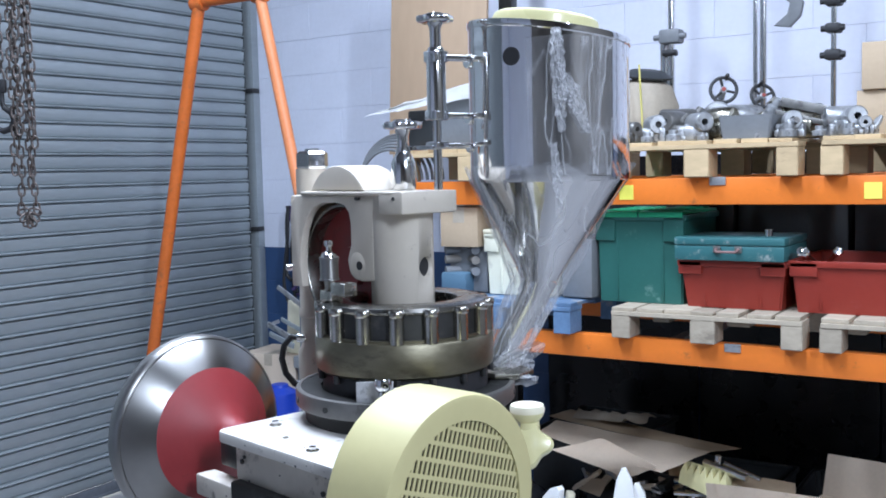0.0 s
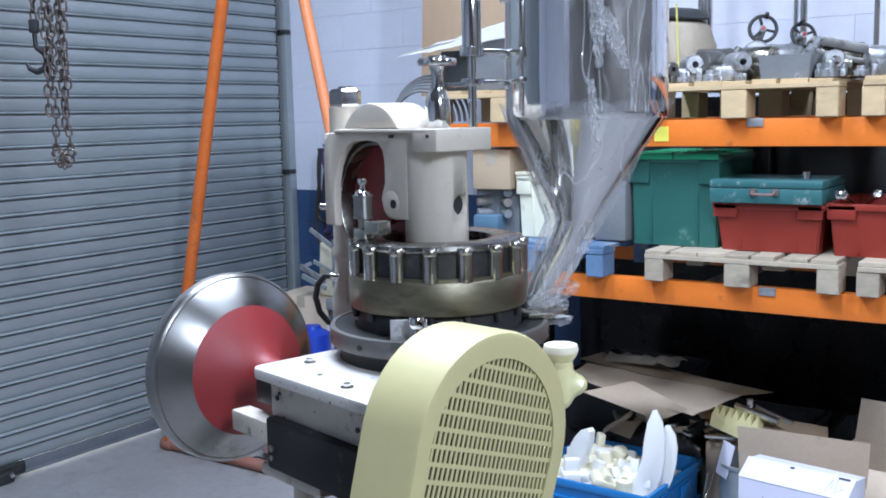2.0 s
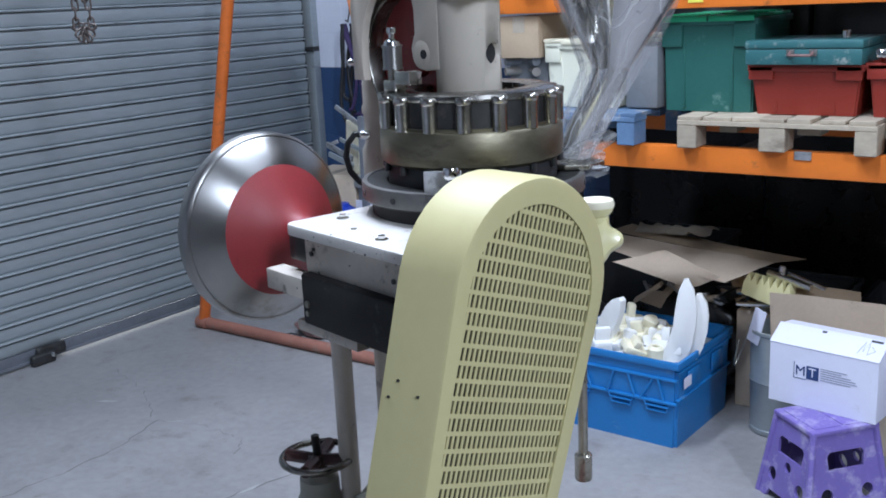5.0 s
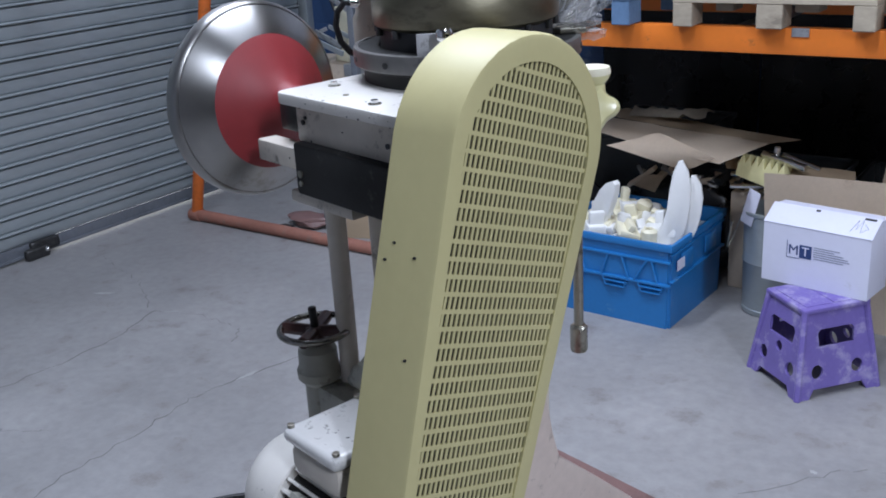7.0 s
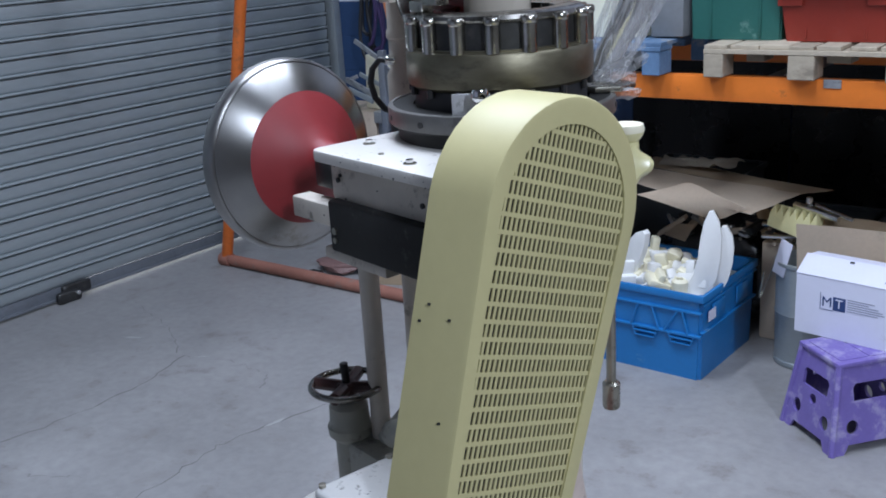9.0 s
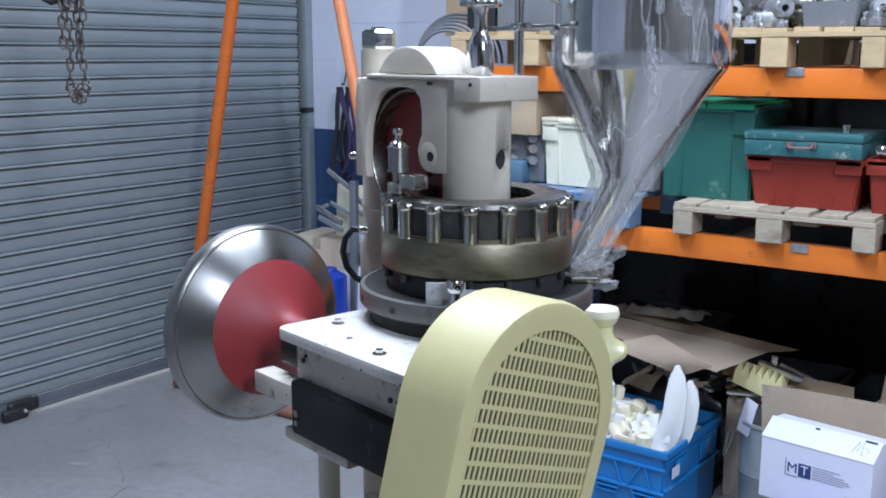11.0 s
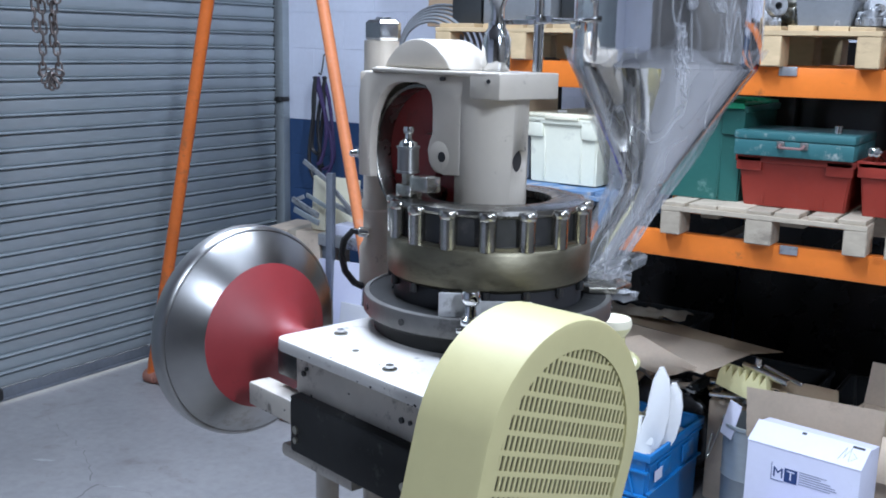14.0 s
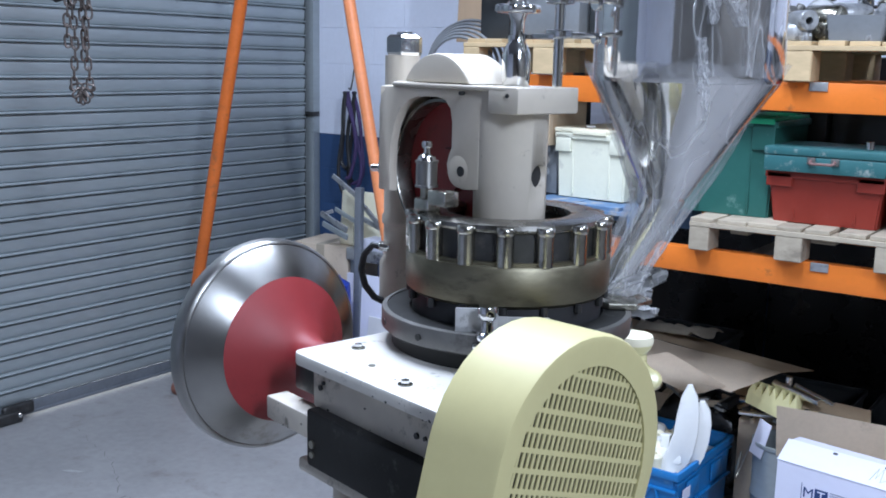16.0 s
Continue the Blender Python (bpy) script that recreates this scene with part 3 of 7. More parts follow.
part("punch_carrier", bm, DARK_STEEL, press, "dark recessed punch carrier")
bm = B()
lathe(bm, [(0.074, 1.4998), (0.116, 1.4998), (0.118, 1.5028), (0.117, 1.5078), (0.108, 1.5108), (0.085, 1.5108), (0.076, 1.5088)], seg=80, close=True)
part("upper_cam_ring", bm, CAM, press, "dark oily steel upper cam ring")
for k in range(16):
    a = 2 * math.pi * (k - 0.04) / 16
    bm = B()
    x, y = 0.1165 * math.cos(a), 0.1165 * math.sin(a)
    lathe(bm, [(0, 1.4618), (0.0103, 1.4618), (0.0103, 1.4968), (0.0114, 1.4980), (0.0118, 1.5010), (0.0114, 1.5048), (0.0098, 1.5068), (0, 1.5070)], Matrix.Translation((x, y, 0)), 16)
    part("punch", bm, PUNCH, press, "oily bright steel upper punch" if k == 0 else "")
for k in range(16):
    a = 2 * math.pi * (k - 0.04) / 16
    bm = B()
    rod(bm, (0.121 * math.cos(a), 0.121 * math.sin(a), 1.4048), (0.121 * math.cos(a), 0.121 * math.sin(a), 1.4158), 0.0045, seg=8)
    part("lower_punch", bm, DARK_STEEL, press)

ROLL_U, ROLL_Z = -0.102, 1.549
# head casting: front column, rear post, arched cheek with the pressure roll behind it
bm = B()
lathe(bm, [(0, 1.498), (0.043, 1.498), (0.0445, 1.502), (0.0445, 1.654), (0, 1.654)], seg=48)
column = part("column", bm, CREAM, press, "cream painted round column with a round bore")
bm = B()
rod(bm, (0.0197, 0.0032, 1.5545), (0.0691, 0.0112, 1.5545), 0.0148, seg=28)
cutter = new("cutter", mesh_of("cutter", bm, BLACK))
cutter.parent = press
cut = column.modifiers.new("bore", "BOOLEAN")
cut.operation, cut.solver, cut.object = "DIFFERENCE", "EXACT", cutter
bpy.context.view_layer.update()
bored = bpy.data.meshes.new_from_object(column.evaluated_get(bpy.context.evaluated_depsgraph_get()))
column.modifiers.clear()
bpy.data.objects.remove(cutter)
column.data = bored
# black disc near the mouth puts the bore's shade into colour
bm = B()
rod(bm, (0.0202, 0.0033, 1.5545), (0.0345, 0.0056, 1.5545), 0.01475, seg=28)
part("bore_bottom", bm, BLACK, press, "black disc set in the bore for its shade")
bm = B()
top = [(-0.190, -0.030), (-0.182, -0.042), (-0.168, -0.0468), (0.030, -0.051), (0.057, -0.050), (0.060, -0.046), (0.060, 0.050), (0.054, 0.056), (-0.10, 0.062), (-0.240, 0.064), (-0.250, 0.05), (-0.245, 0.015)]
prism(bm, top, 0.0052, pose(0, 0, 1.6543), bevel=0.0016)
part("head_plate", bm, CREAM, press, "cream painted head casting top")
bm = B()
box(bm, (0.010, -0.0506, 1.629), (0.0604, 0.0515, 1.6592), bevel=0.003)
part("head_block", bm, CREAM, press, "cream painted end block of the head")
# arched front wall of the head, nearly flush with the plate above it
bm = B()
shape = [(-0.208, 1.516), (-0.208, 1.624), (-0.204, 1.642), (-0.192, 1.6541), (0.013, 1.6541), (0.013, 1.632), (-0.010, 1.630), (-0.010, 1.535), (-0.040, 1.533), (-0.056, 1.538), (-0.066, 1.549), (-0.069, 1.562), (-0.065, 1.574), (-0.0605, 1.583), (-0.0605, 1.614),
         (-0.064, 1.630), (-0.074, 1.640), (-0.092, 1.6435), (-0.128, 1.6425), (-0.146, 1.637), (-0.162, 1.624), (-0.175, 1.603), (-0.182, 1.578), (-0.184, 1.548), (-0.182, 1.516)]
prism(bm, shape, 0.0135, Matrix(((1, 0, 0, 0), (0, 0, 1, -0.0440), (0, 1, 0, 0), (0, 0, 0, 1))), bevel=0.0022)
part("cheek", bm, CREAM, press, "cream casting front with an arched opening", smooth=25)
bm = B()
prism(bm, [(-0.2075, -0.0415), (-0.189, -0.0310), (-0.205, 0.045), (-0.248, 0.045), (-0.258, 0.026), (-0.246, 0.004)], 0.138, pose(0, 0, 1.516), bevel=0.003)
part("side_wall", bm, CREAM, press, "cream side wall of the head casting")
bm = B()
lathe(bm, [(0, 0), (0.0075, 0), (0.0140, 0.0006), (0.0190, 0.0018), (0.0215, 0.0034), (0.0215, 0.0075), (0, 0.0075)], Matrix.Translation((-0.0465, -0.0456, 1.556)) @ pose(0, 0, 0, -90, 0, 0), 32)
part("boss", bm, CREAM, press, "cream round boss on the casting", smooth=12)
# no hole here: a black disc paints the shade of the small bore
bm = B()
rod(bm, (-0.0400, -0.0461, 1.5555), (-0.0400, -0.0435, 1.5555), 0.0064, seg=14)
part("bore", bm, BLACK, press, "black disc standing for the bore's dark in the boss")
# added back plate, black for the shadow inside the arched opening
bm = B()
box(bm, (-0.236, 0.042, 1.49), (-0.03, 0.052, 1.6465), bevel=0.002)
part("head_back", bm, GREASE_AND_SHADE, press, "added dark plate standing for the shade inside the head")
bm = B()
lathe(bm, [(0, -0.0155), (0.0875, -0.0155), (0.0875, -0.008), (0.030, -0.008), (0.028, 0.004), (0, 0.004)], Matrix.Translation((ROLL_U, -0.0105, ROLL_Z)) @ pose(0, 0, 0, 90, 0, 0), 64)
roll = part("pressure_roll", bm, DARK_RED, press, "dark red painted pressure roll")
bm = B()
lathe(bm, [(0.0870, -0.0165), (0.0915, -0.0165), (0.093, -0.013), (0.093, 0.0150), (0.0915, 0.0175), (0.0880, 0.0175), (0.0870, 0.0160)], Matrix.Translation((ROLL_U, -0.0105, ROLL_Z)) @ pose(0, 0, 0, 90, 0, 0), 64, close=True)
part("roll_rim", bm, CAM, roll, "bare steel rim of the roll")
bm = B()
seg_pts = [(-0.104 + 0.0735 * math.cos(radians(a)), -0.037 + 0.0735 * math.sin(radians(a))) for a in range(150, 29, -6)]
prism(bm, [(x, max(0, y)) for x, y in seg_pts], 0.075, Matrix(((1, 0, 0, 0), (0, 0, 1, -0.034), (0, 1, 0, 1.6605), (0, 0, 0, 1))), bevel=0.003)
part("dome_cover", bm, CREAM, press, "cream domed cover over the roll")
bm = B()
lathe(bm, [(0, 1.345), (0.030, 1.345), (0.030, 1.40), (0.0245, 1.41), (0.0245, 1.455), (0.027, 1.458), (0.027, 1.468), (0.0245, 1.472), (0.0245, 1.694), (0, 1.694)], pose(-0.2515, 0.030, 0), 32)
part("rear_post", bm, CREAM, press, "cream painted rear post")
bm = B()
lathe(bm, [(0, 1.694), (0.0245, 1.694), (0.0262, 1.698), (0.0262, 1.718), (0.021, 1.722), (0.012, 1.722), (0.011, 1.726), (0, 1.726)], pose(-0.248, 0.030, 0, 0, 0, 12), 6)
part("post_nut", bm, CHROME, press, "chromed hexagon nut on the rear post", smooth=20)
bm = B()
rod(bm, (-0.254, -0.006, 1.538), (-0.264, -0.016, 1.538), 0.005, seg=12, bevel=0.002)
rod(bm, (-0.247, 0.001, 1.538), (-0.256, -0.008, 1.538), 0.0085, seg=12, bevel=0.002)
part("clamp_bolt", bm, CHROME, press, "bright clamp bolt on the post")
for u in (-0.037, 0.043):
    bm = B()
    rod(bm, (u, -0.0520, 1.650), (u, -0.046, 1.650), 0.0026, seg=10)
    part("set_screw", bm, DARK_STEEL, press)


def star_knob(u, v, z, r, stem, name, label):
    """A six-lobed bright hand knob with its stem down to the height stem."""
    k = new(name)
    k.parent = press
    bm = B()
    pts = [((r - r * 0.14 * (0.5 - 0.5 * math.cos(6 * a))) * math.cos(a), (r - r * 0.14 * (0.5 - 0.5 * math.cos(6 * a))) * math.sin(a)) for a in (2 * math.pi * i / 60 for i in range(60))]
    prism(bm, pts, r * 0.36, pose(u, v, z - r * 0.36), bevel=r * 0.1)
    lathe(bm, [(0, 0), (r * 0.5, 0), (r * 0.42, r * 0.12), (0, r * 0.16)], pose(u, v, z), 20)
    part("knob", bm, CHROME, k, label)
    bm = B()
    lathe(bm, [(0, stem), (r * 0.30, stem), (r * 0.30, z - r * 0.7), (r * 0.42, z - r * 0.38), (0, z - r * 0.38)], pose(u, v, 0), 20)
    part("stem", bm, CHROME, k)
    return k


knob_1 = star_knob(-0.020, 0.024, 1.757, 0.0285, 1.70, "pressure_knob", "bright steel star knob")
bm = B()
lathe(bm, [(0, 1.660), (0.0165, 1.660), (0.0185, 1.672), (0.0175, 1.698), (0.0135, 1.708), (0.011, 1.712), (0.011, 1.72), (0, 1.72)], pose(-0.020, 0.024, 0), 28)
part("collar", bm, CHROME, knob_1, "bright steel collar below the knob")

# hopper stand: pillar, sleeve, arms and height knob
bm = B()
rod(bm, (0.030, 0.045, 1.66), (0.030, 0.045, 1.86), 0.0062, seg=16)
part("hopper_pillar", bm, CHROME, press, "bright steel pillar")
bm = B()
lathe(bm, [(0, 1.757), (0.0125, 1.757), (0.0135, 1.761), (0.0135, 1.85), (0.0105, 1.858), (0, 1.858)], pose(0.030, 0.045, 0), 24)
part("sleeve", bm, CHROME, press, "bright steel sleeve on the pillar")
star_knob(0.030, 0.045, 1.902, 0.0265, 1.855, "height_knob", "bright steel star knob")
for z, h in ((1.845, 0.008), (1.764, 0.007), (1.722, 0.005)):
    bm = B()
    rod(bm, (0.028, 0.045, z), (0.045, 0.118, z), h * 0.6, seg=12)
    rod(bm, (0.040, 0.095, z - 0.004), (0.046, 0.122, z - 0.004), h * 1.3, seg=12, bevel=0.001)
    box(bm, (0.018, 0.032, z - h), (0.042, 0.058, z + h), bevel=0.002)
    part("arm", bm, CHROME, press, "bright steel clamp arm")
bm = B()
box(bm, (-0.02, 0.030, 1.716), (0.035, 0.052, 1.722), bevel=0.001)
part("link_plate", bm, CHROME, press, "thin bright steel link plate")

# hopper: a steel drum over a skewed cone and spout
hopper = new("hopper")
hopper.parent = press
HU, HV, HR = 0.1075, 0.1950, 0.1150
ASKEW = (0.684 * 0.14, 0.727 * 0.14)     # the drum's mouth is cut askew


def skewed(bm, stations, seg=72, wall=0.002):
    """Rings of (u, v, z, radius) joined to a wall with thickness."""
    outer_, inner_ = [], []
    for u, v, z, r in stations:
        wave = [r + 0.0007 * noise.noise(Vector((5 * math.cos(2 * math.pi * i / seg), 5 * math.sin(2 * math.pi * i / seg), 0.3))) for i in range(seg)]
        k = max(0.0, min(1.0, (z - 1.70) / 0.16))
        drop = [-k * r * (ASKEW[0] * math.cos(2 * math.pi * i / seg) + ASKEW[1] * math.sin(2 * math.pi * i / seg)) for i in range(seg)]
        outer_.append([bm.verts.new((u + wave[i] * math.cos(2 * math.pi * i / seg), v + wave[i] * math.sin(2 * math.pi * i / seg), z + drop[i])) for i in range(seg)])
        inner_.append([bm.verts.new((u + (r - wall) * math.cos(2 * math.pi * i / seg), v + (r - wall) * math.sin(2 * math.pi * i / seg), z + drop[i])) for i in range(seg)])
    chain_ = outer_ + inner_[::-1]
    for a, b in zip(chain_, chain_[1:] + chain_[:1]):
        for i in range(seg):
            j = (i + 1) % seg
            bm.faces.new((a[i], a[j], b[j], b[i]))


bm = B()
skewed(bm, [(HU, HV, 1.880, HR + 0.0018), (HU, HV, 1.876, HR + 0.0022), (HU, HV, 1.872, HR + 0.0018), (HU, HV, 1.870, HR), (HU, HV, 1.80, HR), (HU, HV, 1.74, HR), (HU, HV, 1.675, HR), (HU - 0.001, HV, 1.668, HR - 0.002)])
part("drum", bm, MIRROR, hopper, "mirror-bright stainless steel hopper drum")
bm = B()
skewed(bm, [(HU - 0.001, HV, 1.668, HR - 0.0015), (HU - 0.004, HV - 0.003, 1.63, 0.0895), (HU - 0.010, HV - 0.008, 1.555, 0.0440), (HU - 0.013, HV - 0.010, 1.523, 0.0265)])
part("cone", bm, MIRROR, hopper, "bright steel hopper cone")
bm = B()
tube(bm, [(HU - 0.013, HV - 0.010, 1.528), (HU - 0.024, HV - 0.020, 1.49), (0.056, 0.153, 1.43), (0.040, 0.140, 1.385)], [0.0262, 0.022, 0.017, 0.014], 28)
part("spout", bm, CHROME, hopper, "bright steel spout")
bm = B()
lathe(bm, [(0, 0.0), (0.074, 0.0), (0.077, 0.004), (0.077, 0.020), (0.075, 0.025), (0.070, 0.028), (0, 0.030)], Matrix.Translation((HU - 0.004, HV - 0.004, 1.876)) @ Matrix.Rotation(math.atan(0.13), 4, Vector((-0.727, 0.684, 0))), 56)
part("stopper_lid", bm, PALE_YELLOW, hopper, "pale yellow round lid on the hopper")
bm = B()
ca = radians(-75)
rod(bm, (HU + (HR - 0.002) * math.cos(ca), HV + (HR - 0.002) * math.sin(ca), 1.838), (HU + (HR + 0.0012) * math.cos(ca), HV + (HR + 0.0012) * math.sin(ca), 1.838), 0.0125, seg=24)
part("port", bm, BLACK, hopper, "black round port in the drum")

# clear film wound round the hopper
film = thing("plastic_film", "creased clear plastic film wrapped round the hopper and its spout", "packaging", PRESS)
def film_material(name, base, line, haze, bump, stretch):
    """Thin clear plastic: mostly see-through, milky patches, bright creases."""
    m = bpy.data.materials.new(name)
    m.use_nodes = True
    nt = m.node_tree
    nt.nodes.clear()
    node, link = nt.nodes.new, nt.links.new
    out_, mix_, tr_, gl_, tc_ = node("ShaderNodeOutputMaterial"), node("ShaderNodeMixShader"), node("ShaderNodeBsdfTransparent"), node("ShaderNodeBsdfPrincipled"), node("ShaderNodeTexCoord")
    gl_.inputs["Base Color"].default_value, gl_.inputs["Roughness"].default_value = (0.86, 0.87, 0.89, 1), 0.08
    gl_.inputs["Specular IOR Level"].default_value = 1.0
    tr_.inputs[0].default_value = (0.95, 0.95, 0.955, 1)

    def clouds(scale_, detail_, warp_):
        n_, m_ = node("ShaderNodeTexNoise"), node("ShaderNodeMapping")
        n_.inputs["Scale"].default_value, n_.inputs["Detail"].default_value, n_.inputs["Distortion"].default_value = scale_, detail_, warp_
        m_.inputs["Scale"].default_value = (1.0, 1.0, stretch)
        link(tc_.outputs["Object"], m_.inputs["Vector"])
        link(m_.outputs[0], n_.inputs["Vector"])
        return n_.outputs["Fac"]

    def calc(op, a, b, clamp=False):
        n_ = node("ShaderNodeMath")
        n_.operation, n_.use_clamp = op, clamp
        for k, v in enumerate((a, b)):
            if isinstance(v, float):
                n_.inputs[k].default_value = v
            else:
                link(v, n_.inputs[k])
        return n_.outputs[0]

    def crease(src, width):
        """Thin creases: where the noise crosses its middle."""
        return calc("SUBTRACT", 1.0, calc("DIVIDE", calc("ABSOLUTE", calc("SUBTRACT", src, 0.5), 0.0), width), True)

    coarse, fine = clouds(16.0, 2.0, 0.25), clouds(46.0, 1.0, 0.15)
    lines = calc("MAXIMUM", crease(coarse, 0.014), calc("MULTIPLY", crease(fine, 0.030), 0.5))
    milk = calc("MULTIPLY", calc("SUBTRACT", clouds(7.0, 4.0, 0.8), 0.50, True), haze)
    fac = calc("ADD", calc("ADD", calc("MULTIPLY", lines, line), milk), base, True)
    bp_ = node("ShaderNodeBump")
    bp_.inputs["Strength"].default_value, bp_.inputs["Distance"].default_value = bump, 0.014
    for a, b in ((fac, mix_.inputs["Fac"]), (tr_.outputs[0], mix_.inputs[1]), (gl_.outputs[0], mix_.inputs[2]), (mix_.outputs[0], out_.inputs["Surface"]), (coarse, bp_.inputs["Height"]), (bp_.outputs[0], gl_.inputs["Normal"])):
        link(a, b)
    return m


CLEAR = film_material("clear_film", 0.05, 0.30, 0.6, 0.7, 0.15)
GATHERED = film_material("gathered_clear_film", 0.10, 0.26, 0.8, 1.0, 0.10)
CRUMPLED = film_material("crumpled_clear_film", 0.34, 0.35, 2.4, 0.5, 0.8)


def film_sheet(name, stations, a0, a1, seg, rough, label, closed=False, mat=None, drawn=7.0, smooth=60, fine=1.0):
    """A creased sheet round the hopper's line: stations of (u, v, z, radius)."""
    bm = B()
    rings = []
    n = len(stations)
    for k, (u, v, z, r) in enumerate(stations):
        ring = []
        for i in range(seg + (0 if closed else 1)):
            a = radians(a0 + (a1 - a0) * i / seg)
            p = Vector((math.cos(a) * 4.5, math.sin(a) * 4.5, z * drawn)) * fine
            c = rough * (noise.noise(p * 1.3) + 0.7 * abs(noise.noise(p * 3.1 + Vector((7, 2, 1)))) + 0.35 * abs(noise.noise(p * 7.3 + Vector((1, 5, 3)))))
            ring.append(bm.verts.new((u + (r + c) * math.cos(a), v + (r + c) * math.sin(a), z + 0.6 * rough * noise.noise(p * 2 + Vector((3, 9, 4))))))
        rings.append(ring)
    for a, b in zip(rings, rings[1:]):
        for i in range(seg):
            j = (i + 1) % len(a)
            bm.faces.new((a[i], a[j], b[j], b[i]))
    ob = part(name, bm, mat or CLEAR, film, label, smooth=smooth)
    return ob


st = [(HU, HV, 1.862 - 0.005 * i, HR + 0.0035) for i in range(38)]
film_sheet("drum_wrap", st, -64, 20, 130, 0.0055, "creased film on the drum")
for top, n, lo, hi, lean in ((1.872, 44, -49, -40, 3), (1.812, 26, -44, -34, 14), (1.720, 30, -50, -44, 4)):
    bm = B()
    rings = []
    for i in range(n):
        t = i / (n - 1)
        mid_, wide = lo + (hi - lo) * 0.5 + lean * t, (hi - lo) * 0.5 * (0.35 + 0.65 * math.sin(math.pi * (0.15 + 0.8 * t)))
        wide *= 1 + 0.5 * noise.noise(Vector((i * 0.35, top * 9, 4)))
        ring = []
        for k in range(15):
            a = radians(mid_ + wide * (k / 7 - 1))
            z = top - 0.0032 * i
            q = Vector((a * 40, z * 60, top))
            r_ = HR + 0.006 + 0.005 * abs(noise.noise(q)) + 0.006 * abs(noise.noise(q * 2.3)) + 0.003 * noise.noise(q * 5)
            ring.append(bm.verts.new((HU + r_ * math.cos(a), HV + r_ * math.sin(a), z + 0.002 * noise.noise(q * 3))))
        rings.append(ring)
    for a, b in zip(rings, rings[1:]):
        for k in range(14):
            bm.faces.new((a[k], a[k + 1], b[k + 1], b[k]))
    part("torn_film", bm, CRUMPLED, film, "white crumpled torn edge of film", smooth=14)
st = []
for i in range(34):
    t = i / 33
    z = 1.690 - 0.31 * t
    if t < 0.54:
        q = t / 0.54
        st.append((HU - 0.014 * q, HV - 0.011 * q, z, HR + 0.006 - (HR - 0.034) * q))
    else:
        q = (t - 0.54) / 0.46
        st.append((HU - 0.014 - 0.051 * q, HV - 0.011 - 0.043 * q, z, 0.040 - 0.016 * q))
film_sheet("cone_wrap", st, 0, 360, 120, 0.0075, "gathered film round the cone and spout", closed=True, mat=GATHERED)
for k, (p0, p1, wide, up) in enumerate((((0.052, 0.128, 1.396), (0.128, 0.152, 1.436), 0.026, (-0.3, -0.2, 1.0)), ((0.050, 0.120, 1.385), (0.138, 0.128, 1.394), 0.018, (0.1, -0.6, 0.8)), ((0.045, 0.135, 1.41), (0.098, 0.166, 1.402), 0.022, (0.2, -0.3, 1.0)))):
    bm = B()
    p0, p1, up = Vector(p0), Vector(p1), Vector(up)
    side = (p1 - p0).cross(up).cross(p1 - p0).normalized()
    depth = (p1 - p0).cross(side).normalized()
    g = []
    for i in range(15):
        t = i / 14
        w_ = wide * (0.35 + 0.65 * math.sin(math.pi * (0.12 + 0.70 * t)))
        g.append([bm.verts.new(p0.lerp(p1, t) + side * w_ * (j / 5 - 1) * 0.5 + depth * (0.010 * (j / 5 - 1) ** 2 + 0.007 * noise.noise(Vector((i * 0.4, j * 0.5, k * 5))) + 0.004 * noise.noise(Vector((i * 0.9, j * 1.1, k * 3 + 9))))) for j in range(11)])
    for a, b in zip(g, g[1:]):
        for j in range(10):
            bm.faces.new((a[j], a[j + 1], b[j + 1], b[j]))
    part("film_tail", bm, CRUMPLED, film, "crumpled loose end of film", smooth=30)

# feeder on the bed, knob bracket, lubricator
bm = B()
prism(bm, [(0.04, 0.09), (0.095, 0.085), (0.118, 0.110), (0.110, 0.150), (0.06, 0.165)], 0.008, pose(0, 0, 1.390), bevel=0.002)
part("feed_frame", bm, STEEL, press, "grey steel powder feed frame")
TANGENT = pose(0.072, -0.113, 0, 0, 0, 46.7)
bm = B()
box(bm, (-0.026, -0.002, 1.383), (0.022, 0.002, 1.4165), TANGENT, bevel=0.0012)
part("bracket", bm, BRIGHT_PLATE, press, "bright steel flat bracket plate")
bm = B()
box(bm, (0.018, -0.0015, 1.386), (0.080, 0.0025, 1.4075), TANGENT, bevel=0.0012)
part("scraper_bar", bm, BRIGHT_PLATE, press, "thin bright steel bar")
bm = B()
box(bm, (-0.006, -0.028, 1.3765), (0.042, 0.002, 1.3825), TANGENT, bevel=0.0015)
part("bracket_foot", bm, CHROME, press, "bright steel foot of the bracket")
bm = B()
lathe(bm, [(0, 1.3825), (0.0125, 1.3825), (0.0130, 1.385), (0.0125, 1.3895), (0.0080, 1.392), (0.0066, 1.398), (0.0066, 1.4035), (0.0100, 1.407), (0.0110, 1.411), (0.0110, 1.417), (0.0095, 1.4205), (0, 1.4215)], pose(0.0945, -0.1200, 0.004), 28)
part("lock_knob", bm, CHROME, press, "bright turned locking knob")
cup = new("oil_cup")
cup.parent = press
